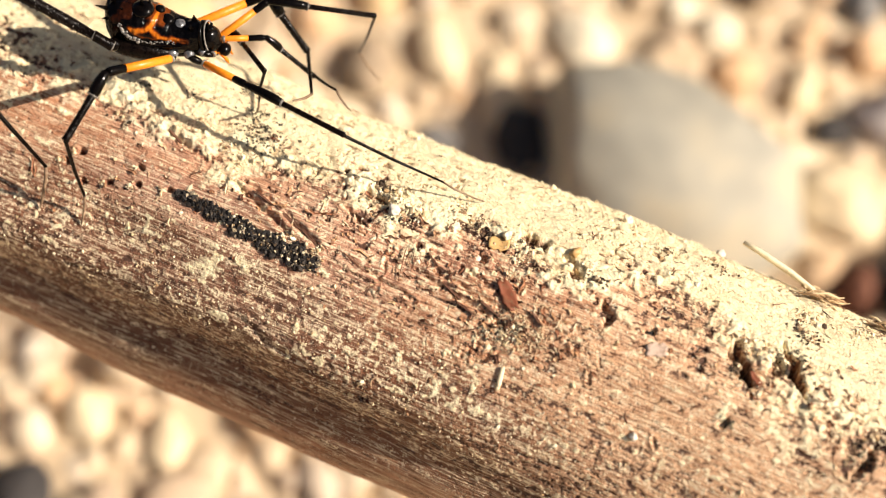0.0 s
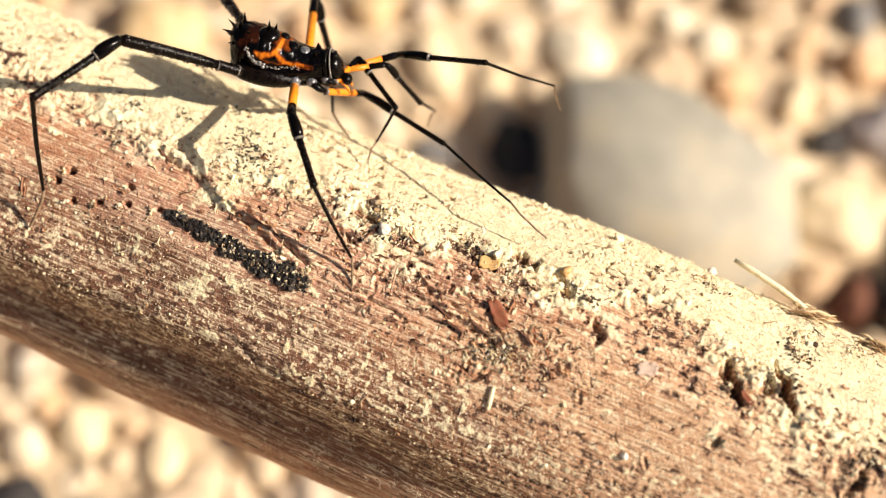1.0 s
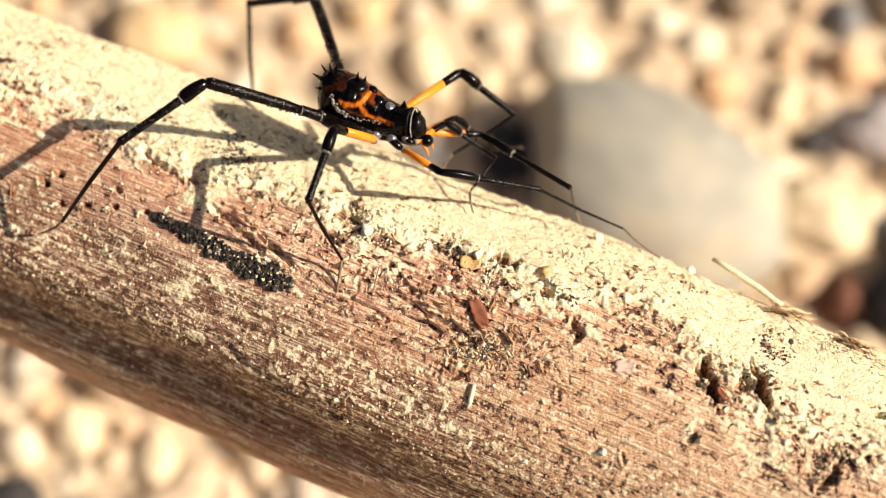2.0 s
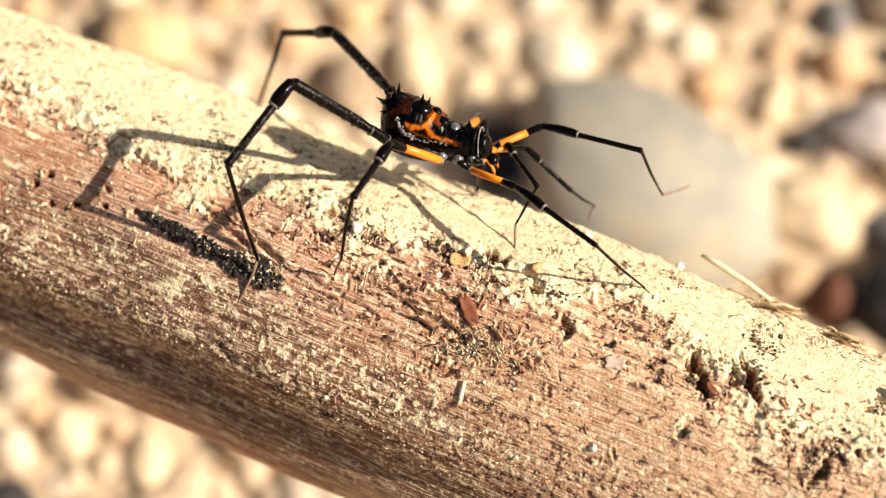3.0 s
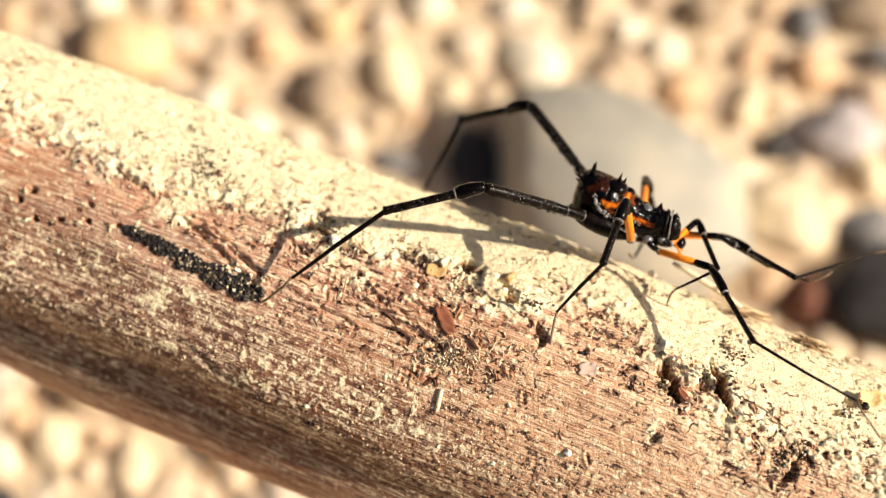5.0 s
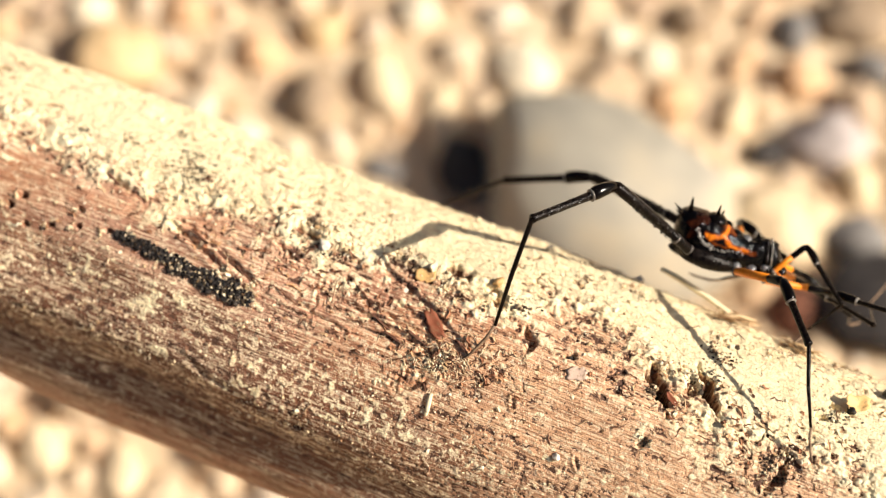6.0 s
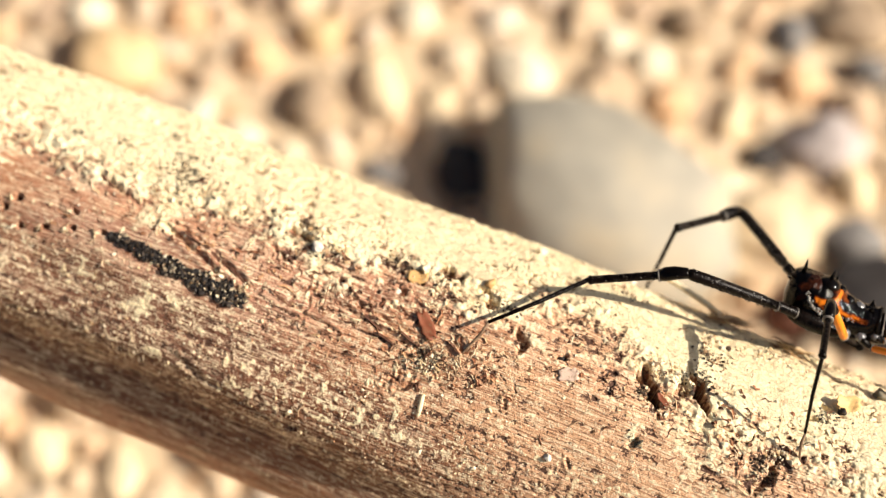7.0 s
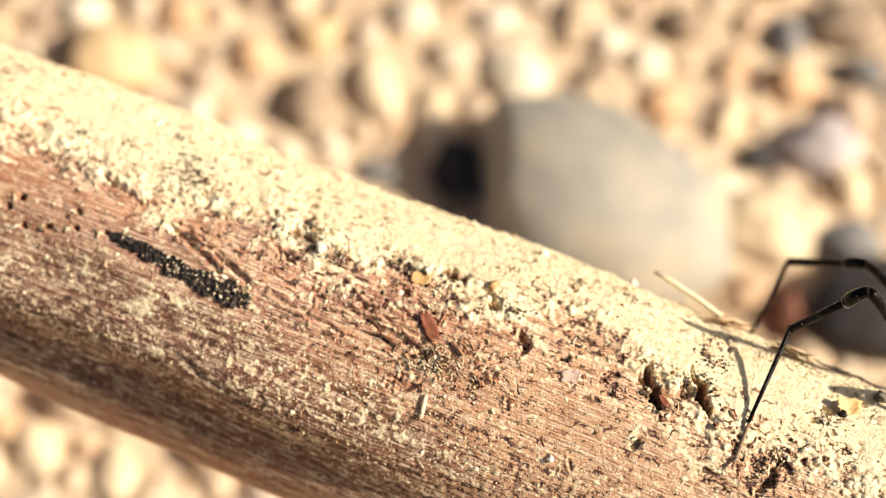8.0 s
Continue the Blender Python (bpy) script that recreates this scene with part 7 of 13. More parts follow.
    walk(legs[4, 1][3], [
        (0.0, j(-634, 1058, 81, 0, 26, 4)), (0.1, j(-413, 1440, -434, 16, 45, 43)), (0.2, j(-503, 1800, -746, 26, 46, 65)), (0.3, j(-662, 2079, -920, 28, 42, 79)), (0.4, j(-850, 2334, -991, 24, 37, 83)),
        (0.5, j(-1061, 2601, -930, 14, 35, 78)), (0.6, j(-1247, 2830, -701, 3, 40, 71)), (0.7, j(-1308, 2932, -485, 0, 40, 74)), (0.8, j(-1277, 2968, -403, 0, 39, 75)), (0.9, j(-1159, 2928, -515, 0, 39, 72)),
        (1.0, j(-933, 2693, -823, 0, 42, 67)), (1.1, j(-575, 1870, -1208, 0, 42, 75)), (1.2, j(-431, 1272, -1224, -44, 78, 27)), (1.3, j(-557, 1255, -1199, -29, 80, 42)), (1.4, j(-673, 1211, -1194, -3, 78, 68)),
        (1.5, j(-775, 1198, -1179, 16, 78, 88)), (1.6, j(-911, 1150, -1191, 13, 73, 85)), (1.7, j(-1033, 1124, -1202, 7, 69, 86)), (1.8, j(-1147, 1108, -1223, 0, 67, 85)), (1.9, j(-1245, 1114, -1246, 0, 65, 86)),
        (2.0, j(-1334, 1244, -1273, 0, 47, 86)), (2.1, j(-1390, 1412, -1267, 0, 39, 88)), (2.2, j(-1420, 1523, -1275, 0, 37, 89)), (2.3, j(-1432, 1557, -1322, 0, 37, 89)), (2.4, j(-1438, 1510, -1397, 0, 40, 88)),
        (2.5, j(-1452, 1407, -1459, 0, 47, 87)), (2.6, j(-1492, 1375, -1478, -9, 73, 77)), (2.7, j(-1553, 1386, -1456, -4, 72, 76)), (2.8, j(-1620, 1391, -1424, 0, 72, 73)), (2.9, j(-1687, 1385, -1389, 0, 70, 72)),
        (3.0, j(-1761, 1372, -1364, 0, 68, 71)), (3.1, j(-1842, 1368, -1342, 0, 67, 68)), (3.2, j(-1922, 1369, -1311, 0, 67, 67)), (3.3, j(-2028, 1365, -1299, 0, 65, 67)), (3.4, j(-2131, 1368, -1273, 0, 67, 74)),
        (3.5, j(-2230, 1361, -1259, 6, 67, 87)), (3.6, j(-1520, 1386, -1474, 0, 46, 88)), (3.7, j(-668, 1451, -1500, 0, 47, 93)), (3.8, j(-485, 1475, -1494, -4, 46, 78)), (3.9, j(-617, 1338, -1468, 0, 50, 75)),
        (4.0, j(-848, 1176, -1411, 0, 71, 75)), (4.1, j(-977, 1173, -1450, 0, 70, 74)), (4.2, j(-1100, 1188, -1485, 0, 70, 73)), (4.3, j(-1206, 1207, -1515, 0, 71, 71)), (4.4, j(-1274, 1226, -1528, 0, 72, 73)),
        (4.5, j(-1323, 1234, -1542, 0, 72, 76)), (4.6, j(-1371, 1251, -1539, 0, 72, 75)), (4.7, j(-1420, 1250, -1541, 0, 71, 75)), (4.8, j(-1478, 1260, -1516, 0, 71, 74)), (4.9, j(-1547, 1256, -1486, 0, 69, 73)),
        (5.0, j(-1628, 1248, -1447, 0, 67, 73)), (5.1, j(-1664, 1385, -1389, 0, 38, 82)), (5.2, j(-1707, 1620, -1259, 0, 26, 82)), (5.3, j(-1767, 1816, -1104, 0, 20, 80)), (5.4, j(-1843, 1962, -968, 0, 16, 79)),
        (5.5, j(-1926, 2067, -867, 0, 15, 78)), (5.6, j(-2012, 2128, -812, 0, 15, 78)), (5.7, j(-2109, 2135, -811, 0, 15, 79)), (5.8, j(-2227, 2073, -864, 0, 17, 80)), (5.9, j(-2354, 1921, -952, 0, 20, 84)),
        (6.0, j(-2439, 1680, -1035, 0, 24, 87)), (6.1, j(-2277, 1373, -1019, 0, 33, 87)), (6.2, j(-1764, 1328, -1089, 0, 31, 83)), (6.3, j(-1199, 971, -964, 0, 31, 79)), (6.4, j(-829, 797, -902, 0, 50, 70)),
        (6.5, j(-909, 796, -901, 0, 50, 73)), (6.6, j(-997, 805, -897, 0, 51, 74)), (6.7, j(-1088, 829, -909, 0, 52, 75)), (6.8, j(-1176, 859, -937, 0, 52, 77)), (6.9, j(-1269, 865, -928, 0, 54, 78)),
        (7.0, j(-1359, 854, -929, 0, 55, 80)), (7.1, j(-1448, 819, -917, 0, 55, 84)), (7.2, j(-1553, 779, -915, 0, 56, 88)), (7.3, j(-1659, 712, -910, 0, 55, 92)), (7.4, j(-1791, 639, -905, 0, 56, 89)),
        (7.5, j(-1926, 551, -907, 0, 54, 86)), (7.6, j(-2084, 475, -909, 0, 53, 82)), (7.7, j(-2229, 610, -1079, 0, 33, 96)), (7.8, j(-2254, 627, -1240, 0, 31, 100)), (7.9, j(-2034, 626, -1246, 0, 36, 102)),
        (8.0, j(-1717, 632, -1220, 0, 40, 102)),
    ])
    walk(legs[3, -1][0], [
        (0.0, j(520, -190, -110, 0, -24, -123)), (0.1, j(520, -190, -110, 0, -20, -125)), (0.2, j(520, -190, -110, 0, -17, -126)), (0.3, j(520, -190, -110, 0, -18, -124)), (0.4, j(520, -190, -110, 0, -28, -110)),
        (0.5, j(520, -190, -110, -3, -31, -90)), (0.6, j(520, -190, -110, -2, -22, -76)), (0.7, j(520, -190, -110, 0, -11, -69)), (0.8, j(520, -190, -110, 0, -12, -69)), (0.9, j(520, -190, -110, 0, -15, -74)),
        (1.0, j(520, -190, -110, 0, -17, -80)), (1.1, j(520, -190, -110, 0, -19, -82)), (1.2, j(520, -190, -110, 0, -20, -84)), (1.3, j(520, -190, -110, 0, -21, -86)), (1.4, j(520, -190, -110, 0, -21, -89)),
        (1.5, j(520, -190, -110, 0, -21, -92)), (1.6, j(520, -190, -110, 0, -22, -93)), (1.7, j(520, -190, -110, 0, -25, -95)), (1.8, j(520, -190, -110, 0, -29, -97)), (1.9, j(520, -190, -110, 0, -32, -101)),
        (2.0, j(520, -190, -110, 0, -35, -107)), (2.1, j(520, -190, -110, 0, -37, -113)), (2.2, j(520, -190, -110, 0, -38, -119)), (2.3, j(520, -190, -110, 0, -39, -124)), (2.4, j(520, -190, -110, 0, -39, -128)),
        (2.5, j(520, -190, -110, 0, -39, -131)), (2.6, j(520, -190, -110, 0, -39, -133)), (2.7, j(520, -190, -110, 0, -38, -133)), (2.8, j(520, -190, -110, 0, -35, -132)), (2.9, j(520, -190, -110, 0, -31, -130)),
        (3.0, j(520, -190, -110, 0, -32, -125)), (3.1, j(520, -190, -110, -10, -45, -98)), (3.2, j(520, -190, -110, -20, -39, -73)), (3.3, j(520, -190, -110, -19, -30, -63)), (3.4, j(520, -190, -110, -12, -32, -63)),
        (3.5, j(520, -190, -110, -2, -37, -69)), (3.6, j(520, -190, -110, 0, -42, -76)), (3.7, j(520, -190, -110, 0, -45, -84)), (3.8, j(520, -190, -110, 0, -47, -91)), (3.9, j(520, -190, -110, 0, -48, -98)),
        (4.0, j(520, -190, -110, 0, -48, -107)), (4.1, j(520, -190, -110, 0, -47, -116)), (4.2, j(520, -190, -110, 0, -48, -125)), (4.3, j(520, -190, -110, 0, -50, -130)), (4.4, j(520, -190, -110, 0, -50, -135)),
        (4.5, j(520, -190, -110, 0, -50, -139)), (4.6, j(520, -190, -110, 0, -48, -142)), (4.7, j(520, -190, -110, 0, -47, -142)), (4.8, j(520, -190, -110, 0, -48, -139)), (4.9, j(520, -190, -110, 0, -50, -130)),
        (5.0, j(520, -190, -110, -5, -52, -114)), (5.1, j(520, -190, -110, -13, -52, -96)), (5.2, j(520, -190, -110, -18, -48, -80)), (5.3, j(520, -190, -110, -18, -43, -71)), (5.4, j(520, -190, -110, -16, -37, -63)),
        (5.5, j(520, -190, -110, -11, -29, -60)), (5.6, j(520, -190, -110, -3, -21, -62)), (5.7, j(520, -190, -110, 0, -18, -63)), (5.8, j(520, -190, -110, 0, -14, -69)), (5.9, j(520, -190, -110, 0, -15, -66)),
        (6.0, j(520, -190, -110, 0, -21, -65)), (6.1, j(520, -190, -110, 0, -25, -74)), (6.2, j(520, -190, -110, 0, -31, -83)), (6.3, j(520, -190, -110, 0, -34, -90)), (6.4, j(520, -190, -110, 0, -36, -96)),
        (6.5, j(520, -190, -110, 0, -38, -102)), (6.6, j(520, -190, -110, 0, -41, -106)), (6.7, j(520, -190, -110, 0, -42, -112)), (6.8, j(520, -190, -110, 0, -41, -117)), (6.9, j(520, -190, -110, 0, -43, -120)),
        (7.0, j(520, -190, -110, 0, -44, -122)), (7.1, j(520, -190, -110, 0, -47, -127)), (7.2, j(520, -190, -110, 0, -47, -129)), (7.3, j(520, -190, -110, 0, -50, -127)), (7.4, j(520, -190, -110, 0, -55, -119)),
        (7.5, j(520, -190, -110, 0, -45, -119)), (7.6, j(520, -190, -110, 0, -41, -110)), (7.7, j(520, -190, -110, 0, -52, -105)), (7.8, j(520, -190, -110, 0, -53, -99)), (7.9, j(520, -190, -110, 0, -41, -99)),
        (8.0, j(520, -190, -110, 0, -41, -99)),
    ])
    walk(legs[3, -1][1], [
        (0.0, j(122, -792, 205, 0, 32, -113)), (0.1, j(90, -795, 156, 0, 30, -121)), (0.2, j(72, -797, 118, 0, 27, -125)), (0.3, j(106, -813, 137, 0, 29, -119)), (0.4, j(283, -844, 260, 1, 28, -101)),
        (0.5, j(516, -866, 295, 3, 21, -81)), (0.6, j(700, -899, 183, 4, 25, -62)), (0.7, j(803, -911, 35, 3, 28, -47)), (0.8, j(799, -908, 55, 0, 26, -48)), (0.9, j(735, -919, 97, 0, 28, -52)),
        (1.0, j(653, -932, 118, 0, 29, -56)), (1.1, j(619, -929, 146, 0, 30, -60)), (1.2, j(594, -926, 163, 0, 30, -63)), (1.3, j(566, -927, 166, 0, 30, -64)), (1.4, j(531, -926, 170, 0, 29, -65)),
        (1.5, j(493, -924, 175, 0, 28, -65)), (1.6, j(480, -917, 190, 0, 27, -66)), (1.7, j(460, -904, 219, 0, 27, -68)), (1.8, j(434, -877, 266, 0, 29, -74)), (1.9, j(391, -843, 312, 0, 33, -80)),
        (2.0, j(336, -807, 344, 0, 36, -85)), (2.1, j(277, -770, 365, 0, 37, -90)), (2.2, j(222, -733, 377, 0, 38, -94)), (2.3, j(175, -699, 383, 0, 37, -97)), (2.4, j(140, -670, 386, 0, 36, -99)),
        (2.5, j(115, -649, 386, 0, 34, -100)), (2.6, j(101, -640, 383, 0, 31, -100)), (2.7, j(94, -644, 373, 0, 28, -99)), (2.8, j(90, -669, 344, 0, 24, -99)), (2.9, j(82, -705, 295, 0, 20, -105)),
        (3.0, j(141, -739, 309, 0, 14, -99)), (3.1, j(444, -746, 444, 2, 19, -70)), (3.2, j(697, -777, 384, 1, 22, -51)), (3.3, j(835, -795, 285, 0, 22, -40)), (3.4, j(821, -788, 305, 0, 20, -43)),
        (3.5, j(749, -775, 366, 0, 24, -47)), (3.6, j(664, -758, 417, 0, 25, -49)), (3.7, j(578, -739, 452, 0, 26, -50)), (3.8, j(512, -723, 470, 0, 26, -54)), (3.9, j(445, -710, 477, 0, 26, -59)),
        (4.0, j(368, -691, 479, 0, 27, -62)), (4.1, j(283, -668, 470, 0, 26, -65)), (4.2, j(221, -625, 475, 0, 24, -68)), (4.3, j(190, -577, 492, 0, 24, -71)), (4.4, j(165, -544, 498, 0, 23, -76)),
        (4.5, j(138, -527, 492, 0, 22, -80)), (4.6, j(102, -514, 474, 0, 21, -84)), (4.7, j(96, -524, 464, 0, 20, -86)), (4.8, j(120, -540, 472, 0, 20, -86)), (4.9, j(196, -579, 494, 0, 23, -86)),
        (5.0, j(322, -629, 514, 0, 28, -91)), (5.1, j(473, -674, 510, 0, 28, -93)), (5.2, j(607, -710, 475, 0, 23, -87)), (5.3, j(713, -736, 425, 0, 18, -78)), (5.4, j(804, -754, 361, 0, 18, -72)),
        (5.5, j(867, -788, 268, 0, 19, -66)), (5.6, j(864, -841, 171, 0, 22, -57)), (5.7, j(861, -855, 139, 0, 26, -57)), (5.8, j(797, -904, 75, 0, 26, -53)), (5.9, j(835, -884, 88, 0, 24, -57)),
        (6.0, j(829, -856, 177, 0, 26, -62)), (6.1, j(716, -875, 227, 0, 28, -62)), (6.2, j(608, -862, 292, 0, 28, -66)), (6.3, j(522, -842, 332, 0, 26, -71)), (6.4, j(458, -824, 354, 0, 24, -76)),
        (6.5, j(394, -795, 380, 0, 23, -79)), (6.6, j(352, -765, 403, 0, 24, -82)), (6.7, j(302, -738, 413, 0, 22, -85)), (6.8, j(253, -717, 412, 0, 19, -87)), (6.9, j(234, -691, 428, 0, 18, -88)),
        (7.0, j(218, -666, 441, 0, 16, -87)), (7.1, j(196, -615, 467, 0, 22, -85)), (7.2, j(185, -603, 470, 0, 22, -84)), (7.3, j(216, -597, 492, 0, 25, -94)), (7.4, j(300, -587, 534, 0, 47, -140)),
        (7.5, j(251, -679, 442, 0, 17, -99)), (7.6, j(317, -743, 409, 0, 14, -103)), (7.7, j(397, -662, 509, 0, 47, -112)), (7.8, j(443, -660, 516, 0, 50, -88)), (7.9, j(428, -777, 408, 0, 75, 88)),
        (8.0, j(428, -777, 408, 0, 75, 88)),
    ])
    walk(legs[3, -1][2], [
        (0.0, j(-106, -1337, -170, 0, 83, 7)), (0.1, j(-226, -1313, -192, -26, 80, -22)), (0.2, j(-284, -1310, -198, -49, 82, -45)), (0.3, j(-189, -1351, -200, -159, 79, -164)), (0.4, j(162, -1451, -68, -180, 84, 171)),
        (0.5, j(623, -1510, 44, 42, 87, 52)), (0.6, j(1001, -1460, -107, -10, 63, -18)), (0.7, j(1223, -1367, -291, -15, 47, -33)), (0.8, j(1219, -1374, -257, -11, 53, -37)), (0.9, j(1115, -1410, -227, -1, 55, -29)),
        (1.0, j(994, -1443, -218, 0, 55, -19)), (1.1, j(919, -1457, -202, -1, 56, -14)), (1.2, j(866, -1468, -187, -2, 60, -9)), (1.3, j(829, -1476, -179, -2, 64, -2)), (1.4, j(788, -1484, -166, -2, 66, 5)),
        (1.5, j(754, -1486, -152, -1, 68, 14)), (1.6, j(731, -1491, -122, 0, 69, 22)), (1.7, j(693, -1483, -98, 1, 69, 30)), (1.8, j(605, -1462, -78, -2, 67, 30)), (1.9, j(494, -1422, -68, -2, 64, 26)),
        (2.0, j(381, -1374, -64, -1, 60, 22)), (2.1, j(273, -1329, -56, -1, 56, 15)), (2.2, j(183, -1287, -50, -1, 53, 12)), (2.3, j(109, -1252, -42, -1, 53, 12)), (2.4, j(52, -1228, -28, -1, 54, 14)),
        (2.5, j(17, -1220, -7, -1, 58, 19)), (2.6, j(0, -1231, 23, -2, 64, 24)), (2.7, j(-2, -1257, 48, 0, 71, 34)), (2.8, j(-16, -1300, 60, 16, 75, 51)), (2.9, j(-89, -1339, 53, 21, 78, 56)),
        (3.0, j(30, -1409, 140, 127, 88, 139)), (3.1, j(666, -1369, 217, 33, 74, 67)), (3.2, j(1103, -1285, 124, -1, 63, 32)), (3.3, j(1330, -1211, 18, -24, 58, -2)), (3.4, j(1305, -1232, 62, -13, 65, 3)),
        (3.5, j(1186, -1243, 83, -2, 66, 9)), (3.6, j(1080, -1236, 119, -2, 68, 14)), (3.7, j(983, -1224, 149, -2, 69, 17)), (3.8, j(879, -1235, 165, -2, 69, 22)), (3.9, j(770, -1246, 166, -2, 67, 25)),
        (4.0, j(659, -1244, 163, -2, 67, 27)), (4.1, j(550, -1240, 169, -2, 67, 29)), (4.2, j(461, -1216, 185, -2, 68, 32)), (4.3, j(394, -1183, 208, -2, 70, 34)), (4.4, j(321, -1169, 224, -2, 71, 35)),
        (4.5, j(248, -1167, 231, -2, 70, 35)), (4.6, j(175, -1164, 225, -2, 68, 31)), (4.7, j(142, -1181, 227, -2, 70, 34)), (4.8, j(171, -1196, 234, 14, 76, 51)), (4.9, j(239, -1223, 222, 78, 80, 112)),
        (5.0, j(315, -1245, 181, 117, 71, 159)), (5.1, j(437, -1290, 179, 140, 74, -178)), (5.2, j(640, -1353, 201, -149, 79, -104)), (5.3, j(851, -1386, 207, -104, 70, -63)), (5.4, j(1009, -1387, 144, -84, 57, -48)),
        (5.5, j(1140, -1389, 36, -75, 45, -46)), (5.6, j(1215, -1385, -94, -69, 36, -46)), (5.7, j(1199, -1383, -173, -65, 35, -53)), (5.8, j(1174, -1409, -229, -61, 37, -56)), (5.9, j(1183, -1418, -202, -59, 43, -64)),
        (6.0, j(1126, -1408, -134, -56, 51, -70)), (6.1, j(1011, -1424, -106, 0, 57, -72)), (6.2, j(866, -1429, -43, 0, 61, -71)), (6.3, j(729, -1442, 20, 0, 65, -68)), (6.4, j(615, -1452, 71, 0, 67, -62)),
        (6.5, j(519, -1432, 98, 0, 65, -62)), (6.6, j(438, -1407, 121, 0, 65, -66)), (6.7, j(356, -1392, 148, 0, 66, -67)), (6.8, j(291, -1386, 183, 0, 69, -64)), (6.9, j(263, -1365, 213, 0, 73, -59)),
        (7.0, j(254, -1345, 245, 0, 78, -43)), (7.1, j(251, -1265, 199, 0, 81, 10)), (7.2, j(252, -1254, 206, 0, 82, 22)), (7.3, j(176, -1234, 191, 0, 79, 8)), (7.4, j(-72, -894, 18, 0, 47, -45)),
        (7.5, j(148, -1343, 231, 0, 85, 49)), (7.6, j(164, -1407, 240, 0, 85, 142)), (7.7, j(216, -1105, -12, 0, 51, -44)), (7.8, j(458, -1108, -28, 0, 3, -65)), (7.9, j(433, -590, -271, 0, 0, -64)),
        (8.0, j(433, -590, -271, 0, 0, -64)),
    ])
